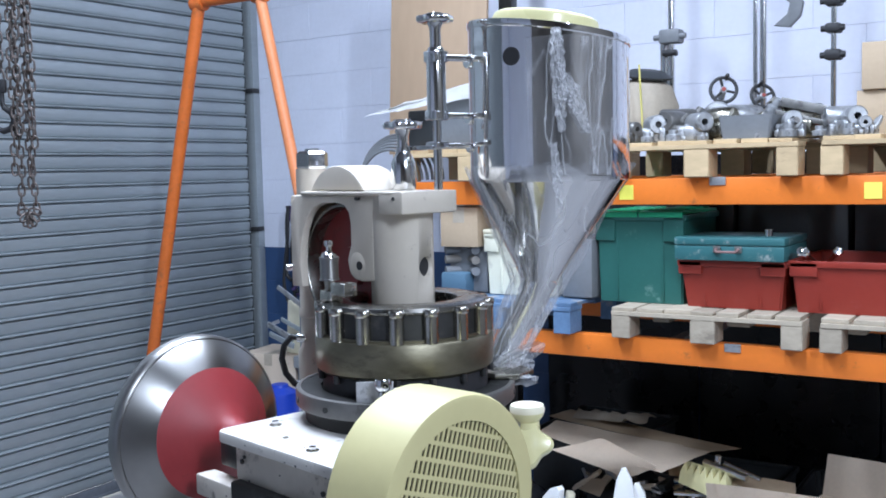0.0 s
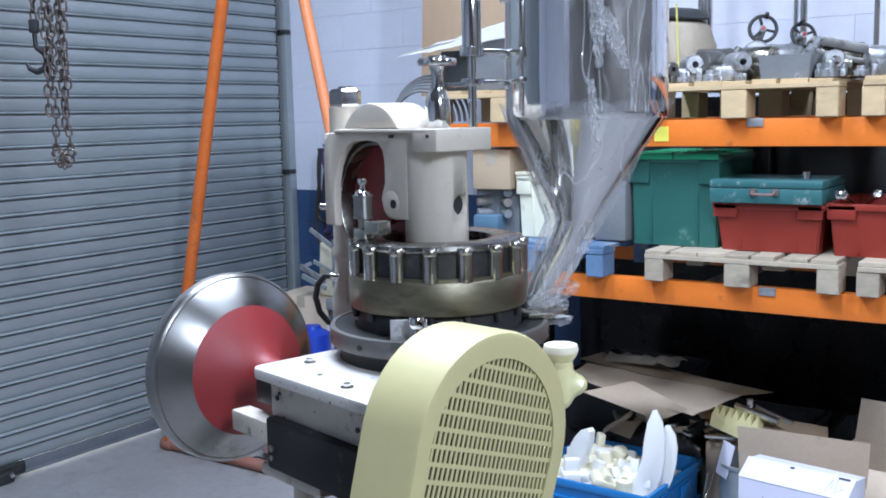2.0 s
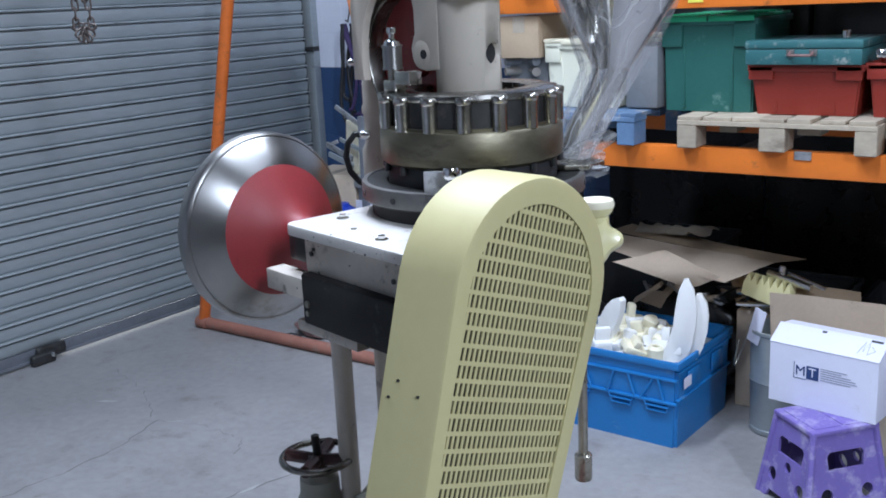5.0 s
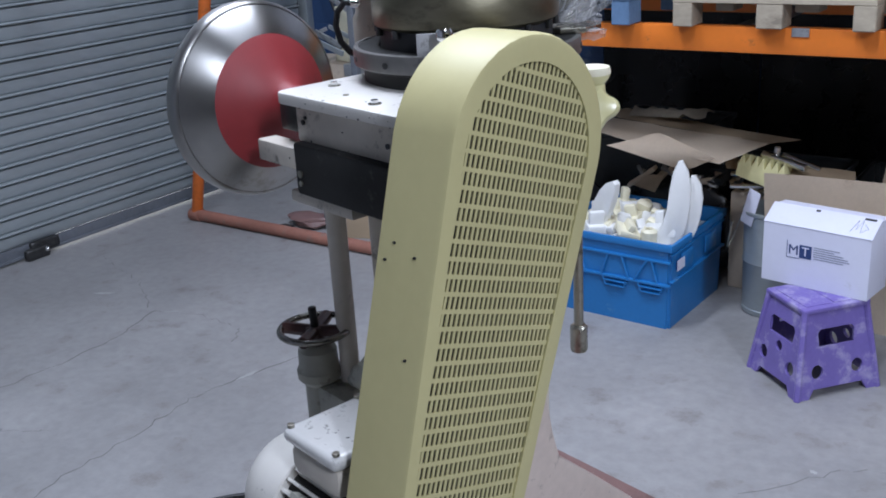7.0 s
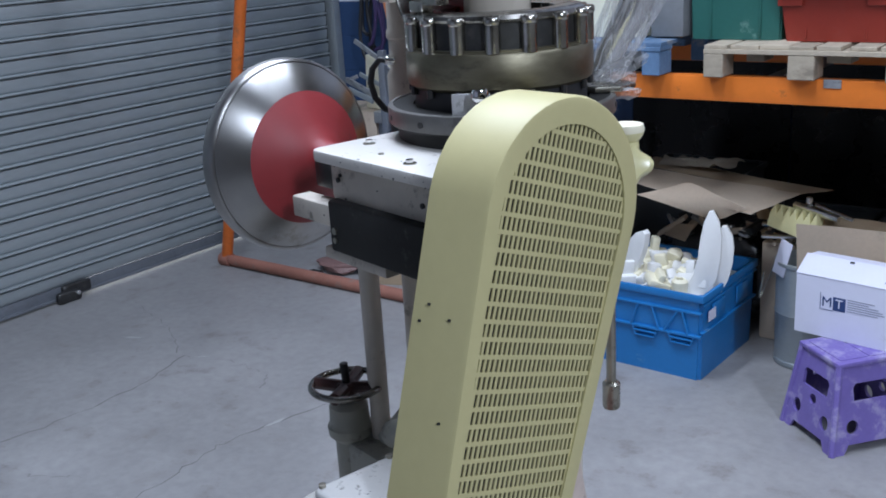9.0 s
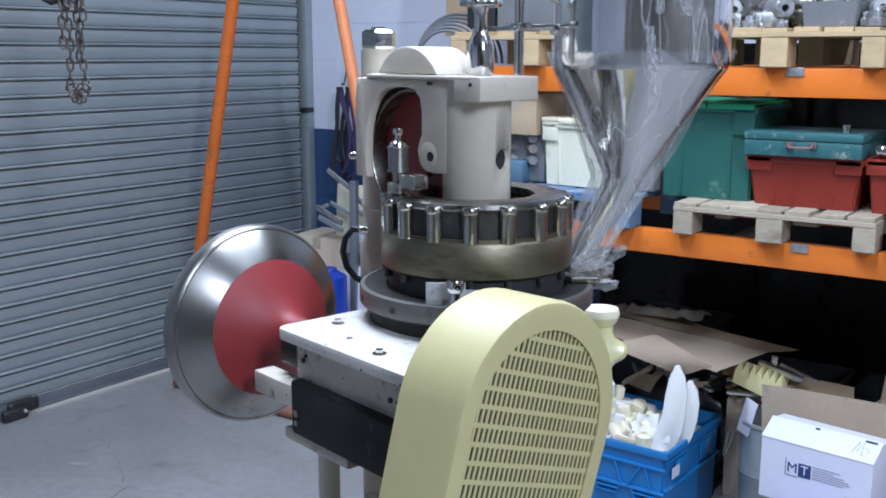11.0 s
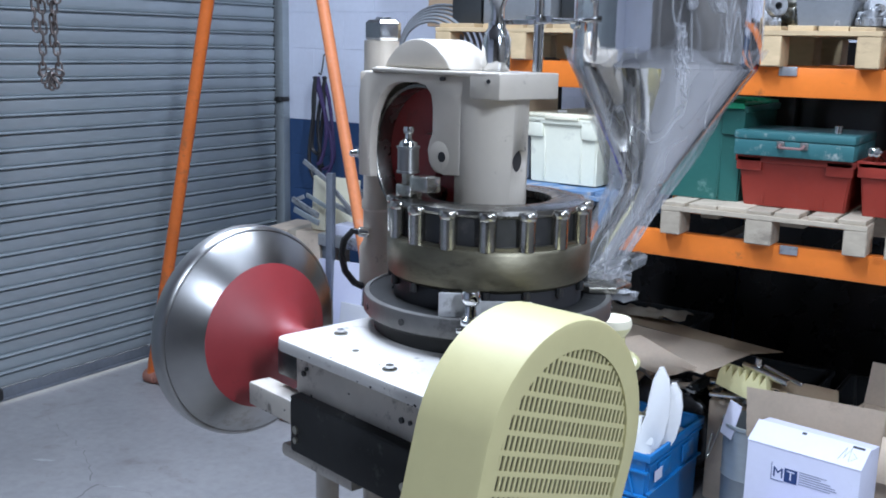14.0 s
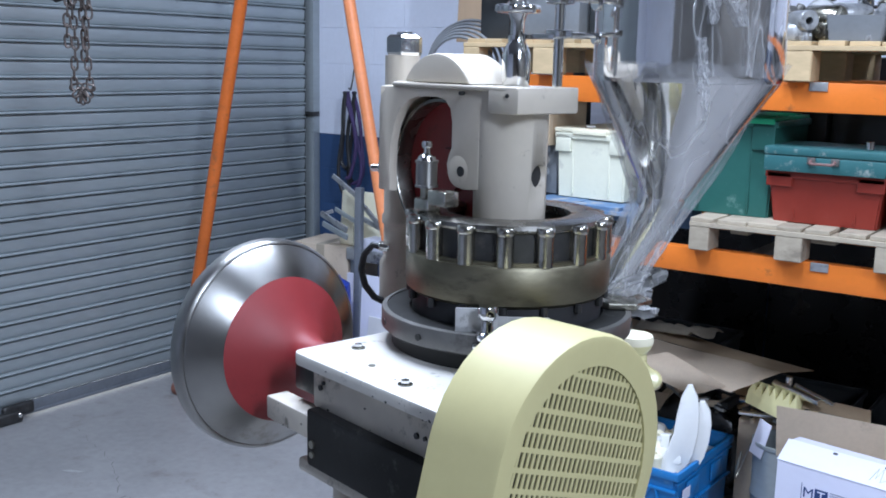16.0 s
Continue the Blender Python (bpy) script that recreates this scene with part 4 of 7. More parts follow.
for nm, prof, mat, lb in (("cap", [(0, 1.586), (0.0055, 1.586), (0.0065, 1.590), (0.0055, 1.594), (0, 1.594)], CHROME, "bright cap"),
                          ("neck", [(0, 1.570), (0.012, 1.570), (0.010, 1.576), (0.0038, 1.580), (0.0038, 1.587), (0, 1.587)], CHROME, ""),
                          ("cup_body", [(0, 1.539), (0.0140, 1.539), (0.0140, 1.5415), (0.0128, 1.542), (0.0128, 1.568), (0.0140, 1.5685), (0.0140, 1.571), (0, 1.571)], POLISHED, "oily brass-coloured cup"),
                          ("foot", [(0, 1.518), (0.009, 1.518), (0.007, 1.53), (0.0075, 1.541), (0, 1.541)], STEEL, "")):
    bm = B()
    lathe(bm, prof, pose(-0.046, -0.094, 0), 20)
    part(nm, bm, mat, cup, lb)
bm = B()
box(bm, (-0.030, -0.106, 1.520), (0.002, -0.084, 1.538), bevel=0.002)
box(bm, (-0.058, -0.104, 1.510), (-0.030, -0.084, 1.526), bevel=0.003)
part("cup_block", bm, PUNCH, cup, "worn bare metal block under the oil cup")

# bolts on the bed plate
for u, v in ((0.066, -0.212), (-0.078, -0.170), (-0.01, -0.20)):
    b_ = new("bed_bolt")
    b_.parent = press
    big = u != -0.01
    bm = B()
    lathe(bm, [(0, 1.3445), (0.0085 if big else 0.004, 1.3445), (0.0085 if big else 0.004, 1.3462), (0, 1.3462)], pose(u, v, 0), 18)
    part("washer", bm, STEEL, b_)
    if big:
        bm = B()
        lathe(bm, [(0, 1.346), (0.005, 1.346), (0.005, 1.3505), (0, 1.351)], pose(u, v, 0, 0, 0, 20), 6)
        part("bolt_head", bm, CHROME, b_)
for u, z, r in ((-0.080, 1.305, 0.0035), (-0.074, 1.312, 0.0025), (0.10, 1.30, 0.0035), (0.114, 1.301, 0.0025), (-0.078, 1.238, 0.005), (-0.078, 1.225, 0.004), (0.12, 1.235, 0.005), (0.12, 1.222, 0.004)):
    bm = B()
    rod(bm, (u, -0.2385 if z < 1.27 else -0.2245, z), (u, -0.21, z), r, seg=12)
    part("side_screw", bm, DARK_STEEL if z > 1.27 else STEEL, press)
bm = B()
box(bm, (-0.150, -0.215, 1.285), (-0.099, -0.06, 1.322), bevel=0.004)
part("bearing_cap", bm, DARK_STEEL, press, "dark bearing cap at the flywheel")
bm = B()
lathe(bm, [(0, 1.20), (0.115, 1.20), (0.128, 1.25), (0.128, 1.343), (0, 1.343)], seg=48)
part("body", bm, CREAM_WORN, press, "cream cast body below the bed ring")

# coupling beside the bed: yellow pump with a round lobe
pump = new("pump")
pump.parent = press


def lobed(bm, m, r, h, lobes, depth):
    """A rounded knob whose edge waves in lobes."""
    rings = []
    for z, k in ((0.0, 0.55), (0.10, 0.86), (0.30, 1.0), (0.70, 1.0), (0.90, 0.86), (1.0, 0.50)):
        rings.append([bm.verts.new(m @ Vector((r * k * (1 - depth * k * (0.5 - 0.5 * math.cos(lobes * a))) * math.cos(a), r * k * (1 - depth * k * (0.5 - 0.5 * math.cos(lobes * a))) * math.sin(a), h * z))) for a in (2 * math.pi * i / 48 for i in range(48))])
    for a, b in zip(rings, rings[1:]):
        for i in range(48):
            bm.faces.new((a[i], a[(i + 1) % 48], b[(i + 1) % 48], b[i]))
    bm.faces.new(rings[0][::-1])
    bm.faces.new(rings[-1])


bm = B()
lathe(bm, [(0, 1.250), (0.013, 1.250), (0.0185, 1.262), (0.0200, 1.276), (0.0190, 1.288), (0.0250, 1.296), (0.0275, 1.303), (0, 1.303)], pose(0.012, 0.243, 0), 28)
part("pump_body", bm, PALE_YELLOW, pump, "pale yellow pump body")
bm = B()
lathe(bm, [(0, 1.303), (0.0275, 1.303), (0.0280, 1.308), (0.026, 1.314), (0.010, 1.315), (0, 1.315)], pose(0.012, 0.243, 0), 28)
part("pump_cap", bm, CREAM_FOAM, pump, "cream pump cap")
bm = B()
lobed(bm, Matrix.Translation((0.012, 0.247, 1.246)) @ pose(0, 0, 0, 66, 0, 40), 0.039, 0.034, 4, 0.28)
part("pump_lobe", bm, PALE_YELLOW, pump, "four-lobed yellow hand knob")
bm = B()
rod(bm, (-0.01, 0.15, 1.285), (0.006, 0.225, 1.285), 0.010)
part("pump_bracket", bm, STEEL, pump)
# rods, handwheel unit and motor
bm = B()
rod(bm, (-0.062, 0.287, 0.80), (-0.062, 0.287, 1.245), 0.0085)
part("hang_rod", bm, STEEL, press, "grey steel rod")
bm = B()
lathe(bm, [(0, 0.797), (0.014, 0.797), (0.0155, 0.801), (0.0155, 0.843), (0.012, 0.847), (0, 0.847)], pose(-0.062, 0.287, 0), 24)
part("rod_collar", bm, STEEL, press, "grey steel collar")
bm = B()
box(bm, (-0.10, 0.10, 1.225), (-0.04, 0.30, 1.245), bevel=0.004)
part("outrigger", bm, CREAM_WORN, press)
for u, v, r in ((-0.106, -0.170, 0.0145), (-0.092, -0.10, 0.019)):
    bm = B()
    lathe(bm, [(0, 0.70), (r, 0.70), (r, 1.175), (r * 1.35, 1.19), (r * 1.4, 1.207), (0, 1.207)], pose(u, v, 0), 24)
    part("leg", bm, CREAM_WORN, press, "cream painted round leg")
bm = B()
prism(bm, [(-0.120, -0.228), (0.02, -0.228), (0.02, -0.02), (-0.120, -0.02)], 0.018, pose(0, 0, 1.19), bevel=0.004)
part("leg_flange", bm, CREAM_WORN, press, "worn cream flange under the bed")
hand = new("hand_wheel")
hand.parent = press
bm = B()
tube(bm, [(-0.142 + 0.052 * math.cos(2 * math.pi * i / 40), -0.201 + 0.052 * math.sin(2 * math.pi * i / 40), 0.982) for i in range(40)], 0.0052, 12, closed=True)
part("wheel_rim", bm, CAM, hand, "dark bright-worn wheel rim")
for k in range(4):
    a = radians(35 + 90 * k)
    bm = B()
    rod(bm, (-0.142 + 0.008 * math.cos(a), -0.201 + 0.008 * math.sin(a), 0.978), (-0.142 + 0.050 * math.cos(a), -0.201 + 0.050 * math.sin(a), 0.981), 0.0095, seg=10)
    part("spoke", bm, OXIDE, hand, "dark red-brown spoke")
bm = B()
rod(bm, (-0.142, -0.201, 0.95), (-0.142, -0.201, 0.986), 0.0145, seg=18, bevel=0.002)
part("wheel_hub", bm, OXIDE, hand)
bm = B()
rod(bm, (-0.142, -0.201, 0.985), (-0.144, -0.202, 1.016), 0.0062, seg=14, bevel=0.001)
part("peg", bm, BLACK, hand, "black handle peg")
bm = B()
lathe(bm, [(0, 0.70), (0.024, 0.70), (0.024, 0.895), (0.033, 0.905), (0.034, 0.918), (0.030, 0.924), (0.029, 0.95), (0.021, 0.958), (0, 0.958)], pose(-0.142, -0.201, 0), 32)
box(bm, (-0.13, -0.22, 0.83), (-0.03, -0.16, 0.90), bevel=0.01)
part("wheel_housing", bm, GREY_GREEN, press, "grey-green painted housing under the handwheel")
bm = B()
rod(bm, (-0.05, -0.19, 0.93), (0.0, -0.19, 0.955), 0.02, seg=16, bevel=0.003)
rod(bm, (-0.09, -0.175, 0.90), (-0.03, -0.12, 1.0), 0.014, seg=14)
part("gear_lever", bm, GREY_GREEN, press)
motor = new("motor")
motor.parent = press
MV, MZ, MU = -0.338, 0.842, 0.034
TM = Matrix.Translation((MU, MV, MZ)) @ pose(0, 0, 0, 0, 90, 0)
bm = B()
lathe(bm, [(0, -0.068), (0.046, -0.066), (0.072, -0.056), (0.083, -0.038), (0.087, -0.016), (0.087, 0.028), (0.085, 0.030), (0, 0.030)], TM, 48)
part("fan_cowl", bm, WHITE_PAINT, motor, "white painted rounded fan cowl")
bm = B()
lathe(bm, [(0, 0.028), (0.073, 0.028), (0.073, 0.165), (0, 0.165)], TM, 48)
part("stator", bm, GREASE_AND_SHADE, motor, "dark motor body between the fins")
for k in range(36):
    a = 2 * math.pi * k / 36
    bm = B()
    box(bm, (0.034, -0.0022, 0.069), (0.162, 0.0022, 0.087), bevel=0.001)
    bmesh.ops.transform(bm, matrix=Matrix.Translation((MU, MV, MZ)) @ Matrix.Rotation(a, 4, "X"), verts=bm.verts)
    part("fin", bm, WHITE_PAINT, motor)
bm = B()
box(bm, (0.06, -0.026, 0.078), (0.105, 0.026, 0.0905), bevel=0.002)
bmesh.ops.transform(bm, matrix=Matrix.Translation((MU, MV, MZ)) @ Matrix.Rotation(radians(62), 4, "X"), verts=bm.verts)
part("name_plate", bm, GREY_GREEN, motor, "grey blank plate on the fins")
bm = B()
box(bm, (0.078, MV - 0.055, MZ + 0.080), (0.180, MV + 0.055, MZ + 0.122), bevel=0.012)
part("terminal_box", bm, CREAM_WORN, motor, "worn white terminal box")
bm = B()
box(bm, (0.073, MV - 0.060, MZ + 0.122), (0.185, MV + 0.060, MZ + 0.142), bevel=0.0095, seg=4)
lid_ = part("terminal_lid", bm, LID_PAINT, motor, "chipped white terminal box lid")
for du, dv in ((0.082, -0.05), (0.176, -0.05), (0.082, 0.05)):
    bm = B()
    lathe(bm, [(0, 0), (0.0045, 0), (0.0045, 0.004), (0, 0.0045)], pose(du, MV + dv, MZ + 0.1415), 12)
    part("lid_screw", bm, STEEL, lid_)
bm = B()
rod(bm, (0.08, MV - 0.02, MZ + 0.108), (0.045, MV - 0.02, MZ + 0.108), 0.012, seg=16, bevel=0.003)
part("cable_gland", bm, GREY_PLASTIC, motor)
bm = B()
box(bm, (0.03, MV - 0.07, MZ - 0.125), (0.2, MV + 0.07, MZ - 0.09), bevel=0.004)
part("motor_foot", bm, GREY_GREEN, motor)
# base casting with its foot, on a stand of painted beams
bm = B()
box(bm, (-0.16, -0.40, 0.690), (0.20, 0.06, 0.718), bevel=0.008)
box(bm, (0.0, -0.16, 0.71), (0.18, -0.03, 1.21), bevel=0.02)
part("base", bm, CREAM_WORN, press, "cream cast base of the machine")
bm = B()
prism(bm, [(-0.16, 0.69), (0.100, 0.656), (0.116, 0.670), (0.108, 0.702), (0.028, 0.776), (-0.048, 0.844), (-0.060, 0.886), (-0.072, 0.955), (-0.09, 1.0), (-0.16, 1.0)], 0.03, Matrix(((0, 0, 1, 0.175), (1, 0, 0, 0), (0, 1, 0, 0), (0, 0, 0, 1))), bevel=0.005)
foot_web = part("foot_web", bm, PINK_CREAM, press, "cream cast foot with chipped paint")
bm = B()
rod(bm, (0.200, 0.072, 0.685), (0.2075, 0.072, 0.685), 0.012, seg=18, bevel=0.002)
part("foot_bolt", bm, DARK_STEEL, foot_web, "dark bolt in the foot")
bm = B()
tube(bm, [(-0.250, 0.000, 1.424), (-0.262, -0.012, 1.427), (-0.270, -0.021, 1.413), (-0.273, -0.024, 1.392), (-0.269, -0.020, 1.368), (-0.260, -0.010, 1.351), (-0.252, 0.0, 1.345)], 0.005, 10)
part("oil_hose", bm, BLACK, press, "black rubber oil hose")
bm = B()
rod(bm, (-0.246, 0.006, 1.424), (-0.257, -0.006, 1.426), 0.0075, seg=12, bevel=0.002)
part("hose_nut", bm, CHROME, press, "bright nut of the oil hose")

stand = thing("machine_stand", "red-brown painted steel beam stand under the press", "stand", PRESS)
for v in (-0.36, 0.09):
    bm = B()
    box(bm, (-0.14, v, 0.575), (0.275, v + 0.10, 0.655 if v > 0 else 0.688), bevel=0.006)
    part("beam", bm, RED_BROWN, stand, "red-brown painted beam")
for u in (-0.10, 0.15):
    for v in (-0.33, 0.10):
        bm = B()
        box(bm, (u, v, 0), (u + 0.07, v + 0.07, 0.58), bevel=0.004)
        part("post", bm, RED_BROWN, stand)
bm = B()
box(bm, (-0.12, -0.28, 0.60), (0.20, 0.10, 0.69), bevel=0.006)
part("cross_plate", bm, RED_BROWN, stand)
# mains cable from the motor to the floor
bm = B()
back_ = PRESS.inverted()
floor_pts = [(-1.02, 1.28, 0.010), (-1.25, 1.62, 0.008), (-1.50, 1.80, 0.008), (-1.72, 1.80, 0.008), (-1.92, 1.657, 0.008), (-2.011, 1.55, 0.008), (-2.106, 1.411, 0.008), (-2.17, 1.2, 0.008), (-2.1, 0.9, 0.008), (-1.8, 0.6, 0.008)]
pts = [Vector((-0.06, MV + 0.02, 0.79)), Vector((-0.12, MV + 0.05, 0.74)), Vector((-0.15, MV + 0.10, 0.60)), Vector((-0.16, MV + 0.16, 0.35)), Vector((-0.18, MV + 0.24, 0.12))] + [back_ @ Vector(p) for p in floor_pts]
fine_pts = []
for i in range(len(pts) - 1):
    p0, p1, p2, p3 = pts[max(i - 1, 0)], pts[i], pts[i + 1], pts[min(i + 2, len(pts) - 1)]
    for k in range(5):
        t = k / 5
        fine_pts.append(0.5 * ((2 * p1) + (p2 - p0) * t + (2 * p0 - 5 * p1 + 4 * p2 - p3) * t * t + (3 * p1 - p0 - 3 * p2 + p3) * t ** 3))
tube(bm, fine_pts, 0.0075, 8)
part("mains_cable", bm, BLACK, press, "black rubber mains cable")
for k in range(12):
    a = 2 * math.pi * (k + 0.2) / 12
    bm = B()
    d = Vector((math.cos(a), math.sin(a), 0))
    rod(bm, d * 0.151 + Vector((0, 0, 1.377)), d * 0.1563 + Vector((0, 0, 1.377)), 0.0042, seg=10)
    part("ring_screw", bm, DARK_STEEL, press)

# chipped paint along the edges of the bed plate, box and lid
def paint_chip(m, r, seed):
    rnd = random.Random(seed)
    bm = B()
    prism(bm, [(r * rnd.uniform(0.4, 1.2) * math.cos(a), 0.7 * r * rnd.uniform(0.4, 1.2) * math.sin(a)) for a in (2 * math.pi * i / 8 for i in range(8))], 0.0006)
    o = part("paint_chip", bm, DARK_STEEL, press, "dark bare metal chip in the paint" if seed == 0 else "", smooth=0)
    o.matrix_local = m
    return o


rnd_ = random.Random(5)
for k in range(0, 70, 2):
    r = rnd_.choice((0.0008, 0.0010, 0.0014, 0.0024))
    u = rnd_.uniform(-0.10, 0.21)
    if k < 22:
        paint_chip(pose(u, -0.2399, rnd_.choice((1.330, 1.332, 1.343, 1.337)), 90, 0, 0), r, k)
    elif k < 36:
        paint_chip(pose(u, rnd_.uniform(-0.238, -0.13) if rnd_.random() < 0.3 else -0.2365, 1.3447, 0, 0, rnd_.uniform(0, 180)), r * 0.8, k)
    elif k < 50:
        paint_chip(pose(u, -0.2219, rnd_.uniform(1.279, 1.326) if rnd_.random() < 0.4 else 1.281, 90, 0, 0), r, k)
    elif k < 60:
        paint_chip(pose(rnd_.uniform(0.08, 0.18), MV + rnd_.uniform(-0.055, 0.055), MZ + 0.1418, 0, 0, rnd_.uniform(0, 180)), r, k)
    else:
        paint_chip(pose(rnd_.uniform(-0.175, -0.10), -0.2359, rnd_.choice((1.243, 1.268, 1.256)), 90, 0, 0), r * 0.8, k)

# ---- the pallet rack ----
RY, RXL, RXR, RD = 3.355, -2.42, 2.3, 1.0
rack = thing("pallet_rack", "orange steel pallet racking with grey uprights along the wall", "rack", pose(0, 0, 0))
for z0, z1 in ((1.0, 1.086), (1.553, 1.644)):
    for y in (RY, RY + RD - 0.05):
        bm = B()
        box(bm, (RXL, y, z0), (RXR, y + 0.045, z1), bevel=0.004)
        beam = part("beam", bm, ORANGE, rack, "orange painted steel beam")
        if y == RY:
            for x in ((-1.362, -0.555) if z0 > 1.2 else ()):
                bm = B()
                box(bm, (x, RY - 0.0025, z0 + 0.018), (x + 0.052, RY - 0.0005, z1 - 0.022))
                part("label_card", bm, YELLOW_CARD, beam, "plain yellow card label")
            for x in ((-1.04,) if z0 > 1.2 else (-0.99,)):
                bm = B()
                box(bm, (x, RY - 0.006, z1 - 0.026), (x + 0.055, RY - 0.0005, z1 + 0.002), bevel=0.001)
                part("clip", bm, ALU, beam, "grey metal clip on the beam")
for x, y, top in ((-2.36, RY + 0.05, 1.62), (-2.36, RY + RD - 0.07, 2.9), (RXR, RY, 2.9), (RXR, RY + RD - 0.07, 2.9)):
    bm = B()
    box(bm, (x, y, 0), (x + 0.07, y + 0.06, top), bevel=0.004)
    part("upright", bm, DARK_STEEL, rack, "dark steel upright")
for z in (1.0, 1.553):
    for x in (RXL + 0.3, -1.25, -0.4, 0.5, 1.4):
        bm = B()
        box(bm, (x, RY + 0.045, z + 0.02), (x + 0.05, RY + RD - 0.05, z + 0.06), bevel=0.002)
        part("tie_bar", bm, GALV_DARK, rack)


def pallet(x0, x1, z0, y0, depth, mat, label, h=0.105, dx=0.0):
    p = thing("pallet", label, "pallet", pose(x0, y0, z0, 0, 0, dx), group="pallets on the rack")
    w = x1 - x0
    bw, bd = 0.068, 0.10
    for i in range(3):
        bx = (0, w / 2 - bw * 0.6, w - bw)[i]
        wide = bw * (1.25 if i == 1 else 1)
        for j in range(3):
            by = (0, depth / 2 - bd / 2, depth - bd)[j]
            bm = B()
            k = random.uniform(-0.004, 0.004)
            box(bm, (bx + k, by + abs(k), 0), (bx + wide + k, by + bd, h - 0.029), bevel=0.003, seg=1)
            part("block", bm, mat, p)
    for j in range(3):
        by = (0, depth / 2 - bd / 2, depth - bd)[j]
        bm = B()
        box(bm, (0, by, h - 0.029), (w, by + bd, h - 0.0135), bevel=0.0015, seg=1)
        part("stringer_board", bm, mat, p)
    n = 7
    for i in range(n):
        wd = random.uniform(0.070, 0.096)
        bx = min(max((w - 0.09) * i / (n - 1) + random.uniform(-0.006, 0.006), 0), w - wd)
        bm = B()
        box(bm, (bx, random.uniform(0.002, 0.022), h - 0.0135), (bx + wd, depth, h + random.uniform(-0.002, 0.002)), bevel=0.0015, seg=1)
        part("deck_board", bm, mat, p)
    return p


pallet(-1.378, -0.727, 1.088, 3.305, 0.9, WOOD_GREY, "weathered grey wooden pallet on the lower beams", 0.108)
pallet(-0.672, -0.02, 1.088, 3.305, 0.9, WOOD_GREY, "weathered grey wooden pallet on the lower beams", 0.108)
pallet(-2.18, -1.53, 1.088, 3.305, 0.9, BLUE_WOOD, "worn blue painted wooden pallet on the lower beams", 0.112, -1.0)
pallet(-1.40, -0.741, 1.646, 3.305, 0.9, WOOD, "pale new wooden pallet on the upper beams", 0.122)
pallet(-0.672, -0.01, 1.646, 3.305, 0.9, WOOD, "pale new wooden pallet on the upper beams", 0.122)
pallet(-2.30, -1.62, 1.646, 3.305, 0.9, WOOD, "pale new wooden pallet on the upper beams", 0.122)


def tapered(bm, w0, d0, w1, d1, z0, z1, wall=0.006, floor_t=0.008, bevel=0.006):
    """An open box that widens upwards, with walls and a floor."""
    def ring(w, d, z, k=0.0):
        return [bm.verts.new((x * (w / 2 - k), y * (d / 2 - k), z)) for x, y in ((-1, -1), (1, -1), (1, 1), (-1, 1))]
    rings = [ring(w0, d0, z0), ring(w1, d1, z1), ring(w1, d1, z1, wall), ring(w0, d0, z0 + floor_t, wall)]
    for a, b in zip(rings, rings[1:]):
        for i in range(4):
            bm.faces.new((a[i], a[(i + 1) % 4], b[(i + 1) % 4], b[i]))
    bm.faces.new(rings[0][::-1])
    bm.faces.new(rings[-1])
    up = [e for e in bm.edges if abs(e.verts[0].co.z - e.verts[1].co.z) > 0.5 * (z1 - z0) and max(abs(e.verts[0].co.x), abs(e.verts[1].co.x)) > w0 / 2 - wall * 0.5]
    bmesh.ops.bevel(bm, geom=up, offset=bevel, segments=3, affect="EDGES")


def tote(m, w, d, h, mat, label, lid=None, panels=True, taper=0.94):
    """A stacking tote: tapered body, rim, grip panels on the front, and lid flaps if it has a lid."""
    t = thing("tote", label, "tote", m, group="totes on the rack")
    bm = B()
    tapered(bm, w * taper, d * taper, w * 0.985, d * 0.985, 0, h - 0.004)
    part("body", bm, mat, t)
    bm = B()
    for y in (-1, 1):
        box(bm, (-w / 2, y * d / 2 - 0.006, h - 0.022), (w / 2, y * d / 2 + 0.006, h), bevel=0.003)
    for x in (-1, 1):
        box(bm, (x * w / 2 - 0.006, -d / 2, h - 0.0225), (x * w / 2 + 0.006, d / 2, h - 0.0005), bevel=0.003)
    part("rim", bm, mat, t)
    if panels:
        for s in (-1, 1):
            bm = B()
            x0, x1 = sorted((s * w * 0.5, s * w * 0.275))
            box(bm, (x0, -d / 2 - 0.006, h * 0.70), (x1, -d / 2 + 0.02, h - 0.004), bevel=0.004)
            part("grip_panel", bm, mat, t)
        for s in (-1, 1):
            bm = B()
            box(bm, (s * w * 0.26 - 0.004, -d / 2 * taper - 0.007, 0.01), (s * w * 0.26 + 0.004, -d / 2 * taper + 0.012, h * 0.85), bevel=0.002)
            part("rib", bm, mat, t)
    if lid:
        for s in (-1, 1):
            bm = B()
            x0, x1 = sorted((s * w * 0.49, s * 0.003))
            box(bm, (x0, -d / 2 - 0.008, h), (x1, d / 2, h + 0.011), bevel=0.003)
            box(bm, (x0, -d / 2 - 0.010, h - 0.010), (x1, -d / 2 - 0.002, h + 0.009), bevel=0.002)
            flap_ = part("lid_flap", bm, lid, t, "bright green lid flap")
            for k in range(5):
                bm = B()
                y = -d / 2 + 0.05 + k * (d - 0.1) / 4
                box(bm, (x0 + 0.015, y - 0.008, h + 0.010), (x1 - 0.015, y + 0.008, h + 0.016), bevel=0.002)
                part("lid_rib", bm, lid, flap_)
    return t


tote(pose(-1.322, 3.62, 1.197, 0, 0, -1), 0.335, 0.36, 0.318, GREEN_PLASTIC, "dark green plastic tote with a bright green lid on a pallet", GREEN_LID)
